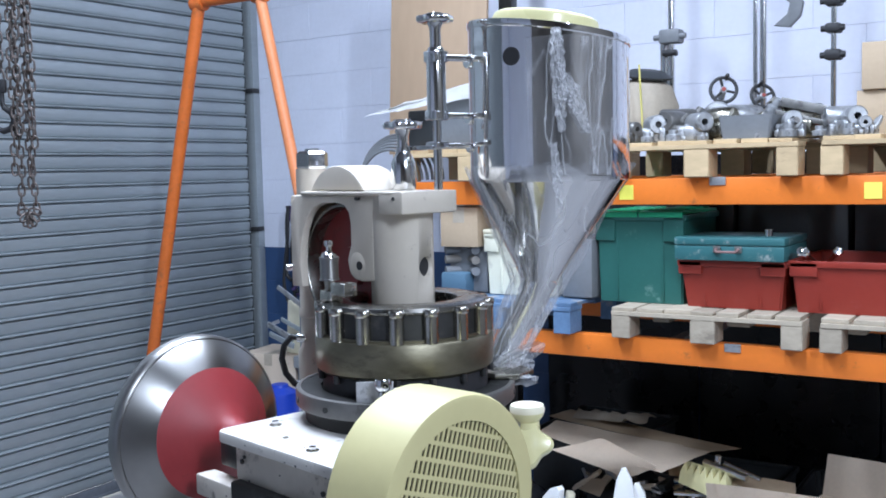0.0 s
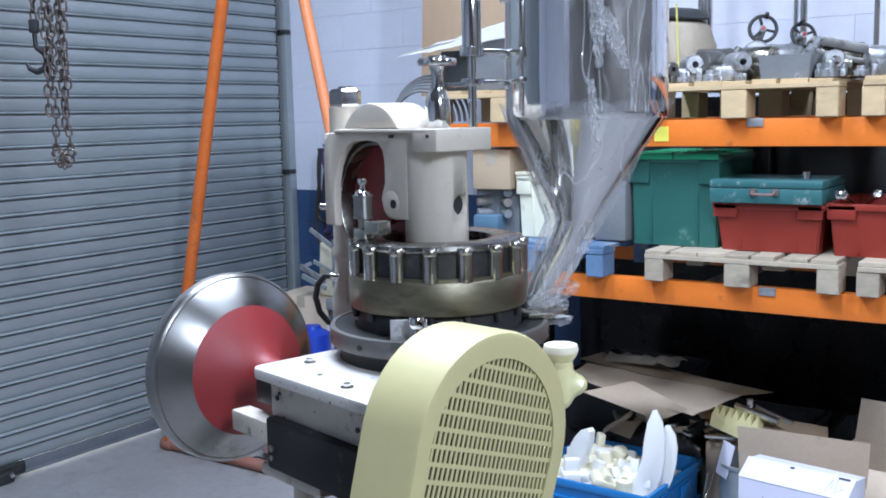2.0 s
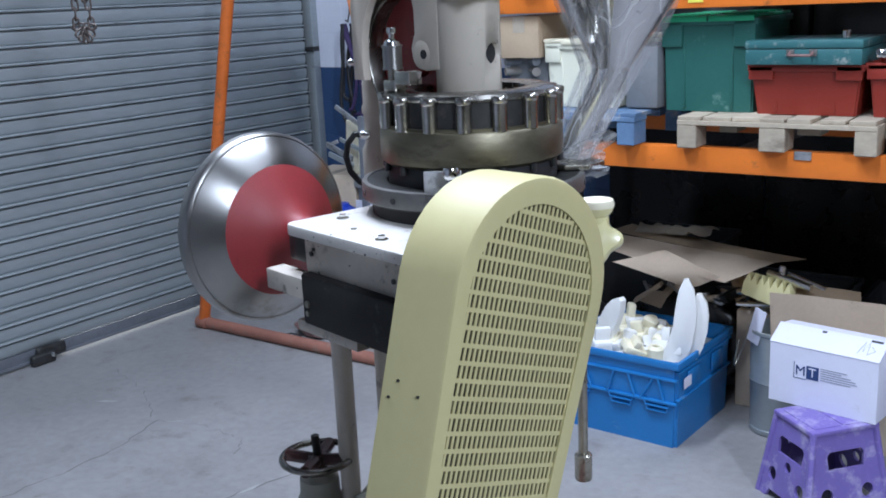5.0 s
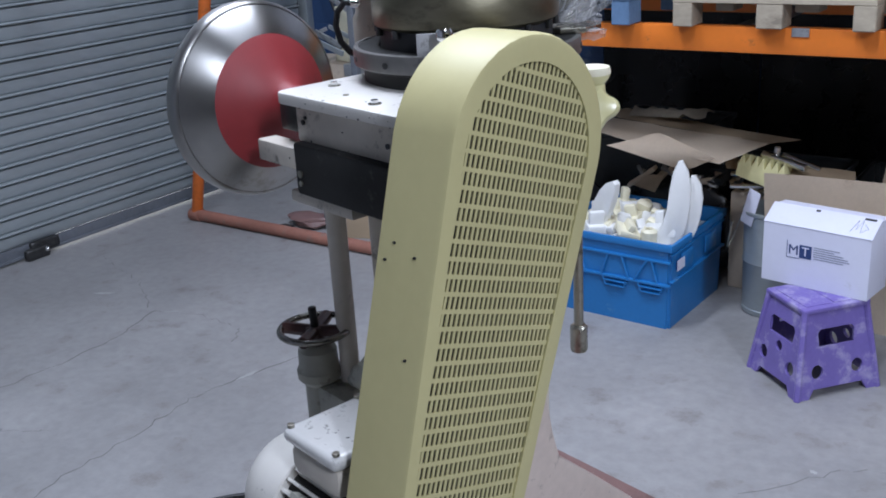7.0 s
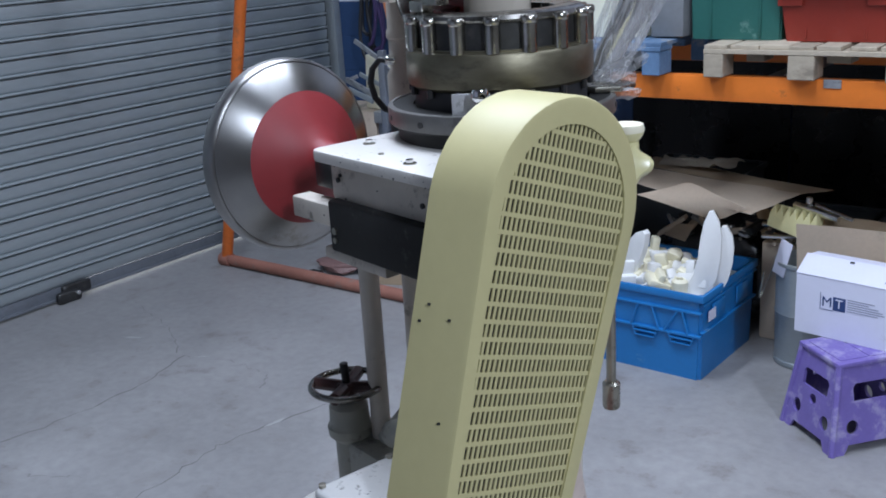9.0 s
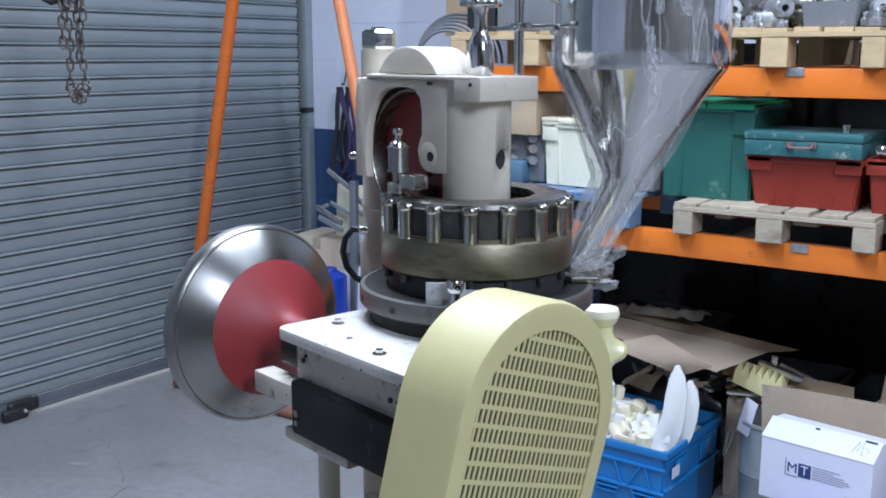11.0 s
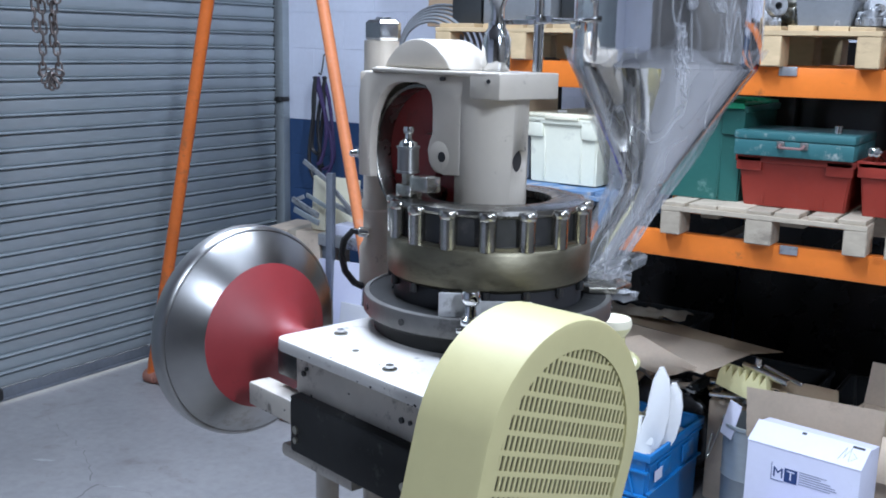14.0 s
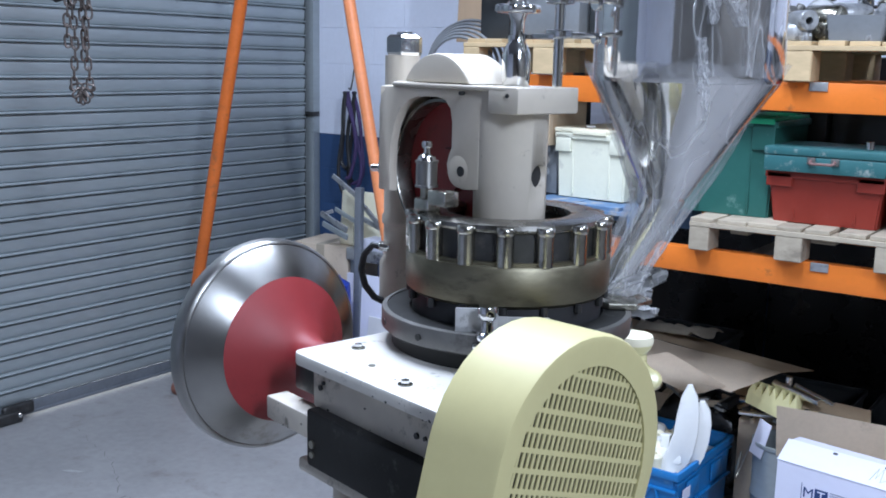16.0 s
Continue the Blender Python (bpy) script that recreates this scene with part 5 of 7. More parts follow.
tote(pose(-0.983, 3.62, 1.197), 0.362, 0.44, 0.166, RED_PLASTIC, "red plastic tote under a teal case on a pallet", taper=0.88)
red2 = tote(pose(-0.592, 3.62, 1.197), 0.395, 0.44, 0.172, RED_PLASTIC, "red plastic tote with steel shafts in it on a pallet", taper=0.90)
tote(pose(-0.195, 3.62, 1.197), 0.37, 0.44, 0.172, RED_PLASTIC, "red plastic tote on a pallet", taper=0.90)
white_tote = tote(pose(-1.79, 3.60, 1.205, 0, 0, -4), 0.29, 0.40, 0.235, OFFWHITE, "off-white plastic tote with a cream lid on a blue pallet")
bm = B()
box(bm, (-0.15, -0.208, 0), (0.15, 0.205, 0.016), bevel=0.005)
box(bm, (-0.07, -0.213, -0.006), (0.07, -0.204, 0.012), bevel=0.003)
bmesh.ops.translate(bm, vec=(0, 0, 0.2355), verts=bm.verts)
part("lid", bm, CREAM_FOAM, white_tote, "cream plastic lid")
bm = B()
box(bm, (0, 0, 0), (0.035, 0.012, 0.008), bevel=0.002)
solid("offcut", bm, WHITE_PLASTIC, "small white plastic offcut on a tote lid", "offcut", pose(-1.85, 3.45, 1.457, 0, 0, 35))

case = thing("tool_case", "chipped teal painted steel case lying on a red tote", "case", pose(-0.981, 3.60, 1.3645))
bm = B()
box(bm, (-0.184, -0.24, 0), (0.184, 0.07, 0.050), bevel=0.004)
part("case_body", bm, TEAL, case)
bm = B()
box(bm, (-0.186, -0.242, 0.0515), (0.186, 0.072, 0.078), bevel=0.005)
part("case_lid", bm, TEAL, case, "chipped teal lid")
bm = B()
tube(bm, [(-0.036, -0.246, 0.040), (-0.036, -0.262, 0.034), (-0.030, -0.266, 0.032), (0.030, -0.266, 0.032), (0.036, -0.262, 0.034), (0.036, -0.246, 0.040)], 0.0045, 8)
handle = part("case_handle", bm, RED_BROWN, case, "rusty brown bow handle")
for x in (-0.036, 0.036):
    bm = B()
    box(bm, (x - 0.012, -0.246, 0.028), (x + 0.012, -0.240, 0.05), bevel=0.001)
    part("handle_plate", bm, WORN_IRON, handle)
bm = B()
rod(bm, (0, 0, 0), (0, 0, 0.026), 0.013, seg=18, bevel=0.002)
solid("steel_bush", bm, CHROME, "bright steel bush standing on a teal case", "bush", pose(-0.862, 3.42, 1.4435))
for i, (x, y, a) in enumerate(((-0.765, 3.46, 12), (-0.735, 3.47, -8), (-0.70, 3.50, 25))):
    bm = B()
    lathe(bm, [(0, 0), (0.009, 0), (0.009, 0.12), (0.014, 0.122), (0.015, 0.14), (0.010, 0.146), (0, 0.147)], pose(0, 0, 0, 70, 0, a), 16)
    solid("steel_shaft", bm, CHROME, "bright steel shaft lying in a red tote", "shaft", pose(x, y + 0.05, 1.352), group="shafts in the tote")
# the tall black boxes are added in place of the shade behind the totes
for i, (lo, hi, mat, nm, lb, cat) in enumerate((
        ((-1.30, 3.87, 1.197), (-1.115, 4.15, 1.548), DARK_BOX, "dark_box", "black box behind the totes, filling in for the shade", "box"),
        ((-1.10, 3.88, 1.197), (-0.70, 4.15, 1.548), DARK_BOX, "dark_box", "black box behind the totes, filling in for the shade", "box"),
        ((-0.68, 3.88, 1.197), (0.2, 4.15, 1.548), DARK_BOX, "dark_box", "black box behind the totes, filling in for the shade", "box"),
        ((-1.625, 3.42, 1.205), (-1.50, 3.80, 1.425), GREY_PLASTIC, "grey_box", "grey plastic box beside the off-white tote", "box"),
        ((-2.135, 3.38, 1.205), (-2.02, 3.55, 1.285), BLUE_GREY, "small_box", "small blue-grey plastic box on the blue pallet", "box"),
        ((-2.13, 3.44, 1.205), (-1.955, 3.80, 1.386), GREY_PLASTIC, "grey_box", "grey plastic box under a brown carton", "box"),
        ((-2.0, 3.98, 1.205), (-1.32, 4.18, 1.548), DARK_BOX, "dark_box", "black box at the pallet's back, filling in for the shade", "box"))):
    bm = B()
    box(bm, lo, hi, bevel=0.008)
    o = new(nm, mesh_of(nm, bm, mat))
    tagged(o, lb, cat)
for k, z in enumerate((1.29, 1.33, 1.365)):
    bm = B()
    c0 = Vector((-2.06, 3.47, z))
    tube(bm, [c0 + Vector((-0.07 + 0.14 * t, 0.05 * math.sin(t * 3.14) - 0.06, 0.004 * k)) for t in [i / 12 for i in range(13)]], 0.017, 12)
    solid("hose", bm, (GREY_PLASTIC, DULL_WALL, GREY_PLASTIC)[k], "grey ribbed hose bent over the small box", "hose", group="hoses on the blue pallet")


def carton(m, w, d, h, mat, label, open_top=False, tape=True):
    c = thing("carton", label, "carton", m)
    bm = B()
    if open_top:
        tapered(bm, w, d, w, d, 0, h, 0.005, 0.005, 0.002)
    else:
        box(bm, (-w / 2, -d / 2, 0), (w / 2, d / 2, h), bevel=0.003)
    part("carton_body", bm, mat, c)
    if tape and not open_top:
        bm = B()
        box(bm, (-0.025, -d / 2 - 0.0012, h - 0.06), (0.025, d / 2 + 0.0012, h + 0.0012))
        part("tape", bm, BEIGE, c, "brown packing tape")
    if open_top:
        for s, tilt in ((-1, 55), (1, 70)):
            bm = B()
            box(bm, (-w / 2, 0, -0.0025), (w / 2, d * 0.5, 0.0025), bevel=0.001)
            f = part("flap", bm, mat, c)
            f.matrix_local = pose(0, s * d / 2, h, tilt if s > 0 else 0, 0, 0) if s > 0 else pose(0, -d / 2, h, 0, 0, 180) @ pose(0, 0, 0, -tilt)
    return c


carton(pose(-2.055, 3.54, 1.3875, 0, 0, 3), 0.165, 0.32, 0.155, GREY_CARD, "small brown cardboard carton on a grey box")
carton(pose(-0.41, 3.72, 1.769), 0.40, 0.40, 0.145, GREY_CARD, "pale brown cardboard carton on the upper pallet")
carton(pose(-0.40, 3.71, 1.9155, 0, 0, 2), 0.40, 0.40, 0.15, GREY_CARD, "pale brown cardboard carton stacked on another")

# upper pallets: machine parts, posts, boards
def casting(m, s, seed, label):
    """A small machined casting: block, bored boss, flange and lugs in one piece."""
    rnd = random.Random(seed)
    bm = B()
    box(bm, (-0.5, -0.35, 0), (0.5, 0.35, 0.5), bevel=0.08)
    lathe(bm, [(0.12, -0.5), (0.30, -0.5), (0.34, -0.44), (0.34, 0.44), (0.30, 0.5), (0.12, 0.5)], Matrix.Translation((rnd.uniform(-0.2, 0.2), 0, 0.62)) @ pose(0, 0, 0, 90, 0, rnd.uniform(-30, 30)), 20, close=True)
    lathe(bm, [(0, 0), (0.2, 0), (0.2, 0.75), (0.13, 0.8), (0.13, 1.0), (0, 1.0)], Matrix.Translation((rnd.choice((-0.4, 0.4)), -0.1, 0.2)) @ pose(0, 0, 0, rnd.uniform(-50, 50), rnd.uniform(30, 70), 0), 16)
    for k in range(3):
        x = rnd.uniform(-0.6, 0.6)
        box(bm, (x - 0.1, -0.5, 0), (x + 0.1, -0.3, rnd.uniform(0.15, 0.5)), bevel=0.04)
    bmesh.ops.scale(bm, vec=(s, s, s), verts=bm.verts)
    return solid("casting", bm, (ALU, WORN_IRON, ALU, STEEL, ALU)[seed % 5], label, "machine part", m, group="castings on the pallet")


DECK = 1.7705
n_cast = 0
for x, y, s, turn, tilt in ((-1.30, 3.50, 0.10, 20, 0), (-1.215, 3.52, 0.115, -35, 8), (-1.13, 3.46, 0.10, 15, 0), (-1.06, 3.55, 0.12, 70, 0), (-0.99, 3.62, 0.13, -10, 0),
                            (-0.80, 3.45, 0.09, 5, 0), (-1.26, 3.66, 0.13, 100, 0), (-1.12, 3.72, 0.15, 40, 0), (-0.90, 3.74, 0.15, 160, 0), (-0.60, 3.44, 0.095, 30, 0),
                            (-0.655, 3.50, 0.10, -60, 0), (-1.345, 3.42, 0.075, 60, 0), (-0.565, 3.40, 0.06, 10, 0), (-0.79, 3.62, 0.12, 80, 0)):
    casting(pose(x, y, DECK, 0, 0, turn), s, n_cast, "dull aluminium machine casting lying on the upper pallet")
    n_cast += 1
bm = B()
tapered(bm, 0.15, 0.22, 0.17, 0.24, 0, 0.075, 0.006, 0.006, 0.004)
solid("metal_tray", bm, GREY_PLASTIC, "grey metal tray on the upper pallet", "tray", pose(-0.93, 3.47, DECK, 0, 0, 4))


def crank_wheel(x, y, z, r, tilt, turn, rot):
    w = thing("crank_wheel", "black handwheel with a red centre cap among machine castings", "handwheel", pose(x, y, z, tilt, 0, turn) @ pose(0, 0, 0, 0, 0, rot), group="handwheels on the pallet")
    bm = B()
    tube(bm, [(r * math.cos(2 * math.pi * i / 36), r * math.sin(2 * math.pi * i / 36), 0) for i in range(36)], r * 0.14, 10, closed=True)
    part("wheel_rim", bm, BLACK, w)
    for k in range(3):
        a = 2 * math.pi * k / 3 + 0.5
        bm = B()
        rod(bm, (0, 0, -0.004), (r * math.cos(a), r * math.sin(a), 0), r * 0.11, seg=8)
        part("spoke", bm, BLACK, w)
    bm = B()
    rod(bm, (0, 0, -0.12), (0, 0, 0.008), r * 0.26, seg=16, bevel=0.002)
    part("wheel_hub", bm, ALU, w)
    bm = B()
    rod(bm, (0, 0, 0.008), (0, 0, 0.013), r * 0.17, seg=16, bevel=0.001)
    part("centre_cap", bm, RED_PLASTIC, w, "red centre cap")
    bm = B()
    rod(bm, (r * 0.9, 0, 0.0), (r * 0.95, 0, 0.045), r * 0.16, seg=10, bevel=0.003)
    part("grip", bm, BLACK, w, "black crank grip")
    return w


crank_wheel(-1.093, 3.68, 1.955, 0.046, 78, 22, 75)
crank_wheel(-0.953, 3.68, 1.925, 0.042, 72, 40, 110)
for x0, x1, z0, z1, r in ((-0.86, -0.52, 1.895, 1.81, 0.022), (-0.88, -0.60, 1.86, 1.785, 0.014), (-0.70, -0.45, 1.82, 1.87, 0.013)):
    bm = B()
    box(bm, (0, -r, -r * 0.7), (math.hypot(x1 - x0, z1 - z0), r, r * 0.7), bevel=0.003)
    solid("machine_slide", bm, WORN_IRON, "grey machined slide bar leaning on the castings", "slide bar", pose(x0, 3.58, z0, 0, math.degrees(math.atan2(z0 - z1, x1 - x0)), 0), group="slide bars on the pallet")
for k in range(9):
    rnd = random.Random(40 + k)
    bm = B()
    s = rnd.uniform(0.016, 0.03)
    lathe(bm, [(0.35 * s, 0), (s, 0), (s, s * 0.8), (s * 0.6, s * 0.9), (s * 0.6, s * 1.5), (s * 0.35, s * 1.5)], pose(0, 0, 0), 16, close=True)
    solid("flange", bm, ALU, "small turned aluminium flange on the upper pallet", "machine part", pose(-1.36 + 0.095 * k, 3.365 + rnd.uniform(0, 0.03), DECK, 0, 0, 0), group="flanges on the pallet")

# posts standing behind on the pallets
def chrome_post(x, y, r, h, label, dark=False, clamps=()):
    p = thing("steel_post", label, "post", pose(x, y, 1.768), group="posts standing on the pallets")
    bm = B()
    lathe(bm, [(0, 0), (0.06, 0), (0.06, 0.012), (r + 0.006, 0.016), (r, 0.02), (r, h), (0, h)], None, 20)
    part("shaft", bm, CHROME, p)
    for z, w, mat in clamps:
        bm = B()
        box(bm, (-w, -0.035, z), (w, 0.035, z + w * 1.3), bevel=0.01)
        rod(bm, (-w * 1.5, -0.02, z + w * 0.6), (w * 1.5, -0.02, z + w * 0.6), 0.012, seg=12)
        part("clamp", bm, mat, p, "clamp on the post")
    return p


chrome_post(-1.44, 4.10, 0.014, 0.62, "bright steel post with a clamp head standing on a pallet", clamps=((0.42, 0.045, GREY_PLASTIC), (0.37, 0.02, BLACK)))
chrome_post(-1.475, 4.12, 0.020, 0.44, "bright steel post standing on a pallet")
tall_post = chrome_post(-1.065, 4.10, 0.014, 0.9, "tall bright steel post standing on a pallet")
chrome_post(-1.10, 4.12, 0.010, 0.9, "thin bright steel post standing on a pallet")
chrome_post(-0.79, 4.05, 0.011, 0.9, "bright steel post with black clamps standing on a pallet", clamps=((0.50, 0.03, BLACK), (0.40, 0.028, BLACK), (0.30, 0.03, BLACK)))
bm = B()
prism(bm, [(0.0, 0.12), (0.05, 0.13), (0.13, 0.10), (0.16, 0.05), (0.15, 0.0), (0.11, -0.04), (0.05, -0.03), (0.10, 0.01), (0.11, 0.05), (0.08, 0.08), (0.0, 0.09)], 0.03, Matrix(((1, 0, 0, 0), (0, 0, 1, 0), (0, 1, 0, 0), (0, 0, 0, 1))), bevel=0.004)
arm_ = part("arm", bm, GREY_PLASTIC, tall_post, "grey curved arm")
arm_.location = (0, -0.04, 0.48)

# left bay of the upper level
bm = B()
box(bm, (-0.26, -0.009, 0), (0.26, 0.009, 0.95), bevel=0.002)
solid("plywood_board", bm, PLYWOOD, "brown plywood board standing on the upper pallet", "board", pose(-2.50, 3.93, 1.769, -4, 0, 0))
bm = B()
g = []
for i in range(15):
    t = i / 14
    low, high = Vector((-2.47 + 0.60 * t, 3.345, 1.912 + 0.056 * t)), Vector((-2.44 + 0.57 * t, 3.36 + 0.03 * t, 1.924 + 0.125 * t))
    g.append([bm.verts.new(low.lerp(high, j / 5) + Vector((0, 0.012 * noise.noise(Vector((i * 0.5, j * 0.6, 1))), 0.008 * noise.noise(Vector((i * 0.6, j * 0.4, 5)))))) for j in range(6)])
for i in range(14):
    for j in range(5):
        bm.faces.new((g[i][j], g[i + 1][j], g[i + 1][j + 1], g[i][j + 1]))
bmesh.ops.solidify(bm, geom=bm.faces[:], thickness=0.004)
solid("foam_sheet", bm, WHITE_PLASTIC, "thin white foam sheet hanging over boxes on the upper pallet", "sheet")
for lo, hi, mat, nm, lb, cat in (((-2.29, 3.40, 1.769), (-2.16, 3.75, 1.93), DARK_BOX, "dark_box", "black box under a white foam sheet", "box"),
                                 ((-2.14, 3.38, 1.769), (-1.86, 3.74, 1.965), GREY_PLASTIC, "grey_box", "grey box under a white foam sheet", "box"),
                                 ((-1.84, 3.42, 1.769), (-1.64, 3.74, 1.99), DARK_BOX, "dark_box", "black box on the upper pallet", "box")):
    bm = B()
    box(bm, lo, hi, bevel=0.008)
    o = new(nm, mesh_of(nm, bm, mat))
    tagged(o, lb, cat)
for k in range(6):
    bm = B()
    r_ = 0.135 + 0.014 * k
    tube(bm, [(r_ * math.cos(radians(a)), 0.012 * k, 0.92 * r_ * math.sin(radians(a))) for a in range(0, 181, 10)], 0.0062, 8)
    solid("hose_loop", bm, GREY_PLASTIC, "grey hose looped over the beam", "hose", pose(-2.36, 3.36 + 0.005 * k, 1.652), group="looped hoses")
bm = B()
lathe(bm, [(0, 0), (0.10, 0), (0.125, 0.05), (0.13, 0.15), (0.11, 0.23), (0.06, 0.26), (0, 0.265)], None, 24)
for v in bm.verts:
    v.co += Vector((0.012, 0.012, 0)) * noise.noise(v.co * 14)
solid("sack", bm, BEIGE, "beige sack standing on the upper pallet", "sack", pose(-1.47, 3.86, 1.769))
bm = B()
lathe(bm, [(0, 0), (0.10, 0), (0.105, 0.008), (0.06, 0.028), (0, 0.03)], pose(0, 0, 0, 8, 10, 0), 24)
solid("dish", bm, DARK_BOX, "dark dish lying on a beige sack", "dish", pose(-1.455, 3.86, 2.036))
bm = B()
rod(bm, (0, 0, 0), (0.01, -0.01, 0.30), 0.0038, seg=10)
solid("stick", bm, STICK, "yellow stick leaning on a sack", "stick", pose(-1.40, 3.68, 1.769, 0, -4, 0))

# ---- things on the floor ----
gantry = thing("gantry_frame", "orange painted steel A-frame of a lifting gantry standing on the floor", "gantry", pose(0, 3.37, 0))
for a, b, nm, r in (((-4.02, 0, 0.03), (-3.405, 0, 2.47), "leg", 0.029), ((-2.50, 0, 0.03), (-3.035, 0, 2.47), "faded_leg", 0.025), ((-4.05, 0, 0.03), (-2.47, 0, 0.03), "foot_tube", 0.029), ((-3.43, 0, 2.48), (-3.01, 0, 2.48), "top_tube", 0.029)):
    bm = B()
    rod(bm, a, b, r, seg=24, bevel=0.002)
    part("leg" if nm == "faded_leg" else nm, bm, {"foot_tube": DUSTY_ORANGE, "faded_leg": ORANGE_PALE}.get(nm, ORANGE_OLD), gantry, {"foot_tube": "dusty faded foot tube", "faded_leg": "pale orange leg"}.get(nm, ""))
for x, z in ((-3.405, 2.47), (-3.035, 2.47), (-4.02, 0.03), (-2.50, 0.03)):
    bm = B()
    lathe(bm, [(0, -0.035), (0.034, -0.035), (0.036, -0.03), (0.036, 0.03), (0.034, 0.035), (0, 0.035)], pose(x, 0, z, 0, 90, 0), 20)
    part("joint_sleeve", bm, ORANGE_OLD if z > 1 else DUSTY_ORANGE, gantry)

# hoist chains hanging before the shutter
hoist = thing("chain_hoist", "rusty steel hoist chains with a black hook hanging from the roof", "hoist", pose(-2.675, 1.925, 0, 0, 0, 35))


def link_mesh():
    bm = B()
    tube(bm, [(0.0085 * math.cos(2 * math.pi * i / 16), 0, 0.0125 * math.sin(2 * math.pi * i / 16) + (0.006 if math.sin(2 * math.pi * i / 16) > 0 else -0.006)) for i in range(16)], 0.0034, 6, closed=True)
    return mesh_of("link", bm, CHAIN_STEEL)


LINK = link_mesh()
strands = ((-0.018, 0.0, 1.60), (0.018, 0.004, 1.60), (-0.026, -0.016, 1.72), (0.004, 0.016, 1.68), (0.030, -0.010, 1.80), (-0.006, -0.020, 1.84))
for sx_, sy_, zb in strands:
    z, k = zb, 0
    while z < 2.62:
        o = new("link", LINK)
        o.parent = hoist
        o.matrix_local = pose(sx_ + 0.004 * math.sin(k * 0.7 + sx_ * 90), sy_, z, 0, 0, 90 * (k % 2) + 20)
        z += 0.0285
        k += 1
for k in range(7):
    a = math.pi * (k + 0.5) / 7
    o = new("link", LINK)
    o.parent = hoist
    o.matrix_local = pose(-0.018 * math.cos(a), 0.002, 1.60 - 0.040 * math.sin(a), 0, 90 - math.degrees(a), 45 * (k % 2))
bm = B()
tube(bm, [(0, 0, 0.09), (0, 0, 0.045), (0.004, 0, 0.03), (0.026, 0, 0.015), (0.034, 0, -0.008), (0.024, 0, -0.032), (0.0, 0, -0.040), (-0.022, 0, -0.030), (-0.030, 0, -0.012)], [0.007, 0.007, 0.008, 0.010, 0.011, 0.011, 0.010, 0.008, 0.004], 12)
box(bm, (-0.014, -0.010, 0.075), (0.014, 0.010, 0.115), bevel=0.004)
hook = part("hook", bm, BLACK, hoist, "black steel lifting hook")
hook.location = (-0.062, 0.0, 1.875)
z, k = 2.0, 0
while z < 2.62:
    o = new("link", LINK)
    o.parent = hoist
    o.matrix_local = pose(-0.062, 0.0, z, 0, 0, 90 * (k % 2))
    z += 0.0285
    k += 1
bm = B()
box(bm, (-0.14, -0.07, 2.60), (0.08, 0.07, 2.80), bevel=0.02)
rod(bm, (-0.03, 0, 2.78), (-0.03, 0, 4.30), 0.012)
part("hoist_body", bm, DARK_STEEL, hoist, "dark hoist block under the roof")

# blue crate with white parts
crate = thing("crate", "bright blue ribbed plastic crate full of white parts on the floor", "crate", pose(-1.572, 3.469, 0, 0, 0, -2))
CW, CD, CH = 0.51, 0.48, 0.334
bm = B()
tapered(bm, CW * 0.95, CD * 0.96, CW * 0.985, CD * 0.985, 0, CH - 0.004, 0.006, 0.008, 0.012)
part("crate_body", bm, BLUE_PLASTIC, crate)
bm = B()
for y in (-1, 1):
    box(bm, (-CW / 2 - 0.004, y * CD / 2 - 0.008, CH - 0.028), (CW / 2 + 0.004, y * CD / 2 + 0.005, CH), bevel=0.003)
for x in (-1, 1):
    box(bm, (x * CW / 2 - 0.008, -CD / 2, CH - 0.0285), (x * CW / 2 + 0.005, CD / 2, CH - 0.0005), bevel=0.003)
part("crate_rim", bm, BLUE_PLASTIC, crate)
for z in (CH - 0.075, CH - 0.165):
    bm = B()
    box(bm, (-CW / 2 * 0.98, -CD / 2 - 0.006, z), (CW / 2 * 0.98, -CD / 2 + 0.010, z + 0.010), bevel=0.002)
    part("front_rib", bm, BLUE_PLASTIC, crate)
for x0, x1 in ((-0.205, -0.165), (-0.095, -0.130), (-0.030, 0.0), (0.085, 0.055), (0.105, 0.160), (0.200, 0.175)):
    bm = B()
    tube(bm, [(x0, -CD / 2 - 0.0025, CH - 0.160), (x1, -CD / 2 - 0.0025, CH - 0.070)], 0.0045, 6)
    part("slant_rib", bm, BLUE_PLASTIC, crate)
for x in (-0.150, 0.030, 0.175):
    g_ = new("grip")
    g_.parent = crate
    for z, w in ((CH - 0.178, 0.046), (CH - 0.196, 0.038)):
        bm = B()
        box(bm, (x - w, -CD / 2 - 0.010, z), (x + w, -CD / 2 + 0.012, z + 0.004), bevel=0.001)
        part("grip_bar", bm, BLUE_PLASTIC, g_)
    for t_ in (-1, 1):
        bm = B()
        tube(bm, [(x + t_ * 0.050, -CD / 2 - 0.008, CH - 0.160), (x + t_ * 0.036, -CD / 2 - 0.008, CH - 0.196)], 0.0022, 6)
        part("grip_side", bm, BLUE_PLASTIC, g_)
for y in (-0.11, 0.10):
    bm = B()
    box(bm, (CW / 2 - 0.003, y - 0.05, CH - 0.12), (CW / 2 + 0.004, y + 0.05, CH - 0.055), bevel=0.002)
    part("side_panel", bm, BLUE_PLASTIC, crate)
bm = B()
box(bm, (CW / 2 + 0.0035, -0.20, CH - 0.11), (CW / 2 + 0.0055, -0.14, CH - 0.07))
part("label_card", bm, WHITE_CARD, crate, "torn white label")
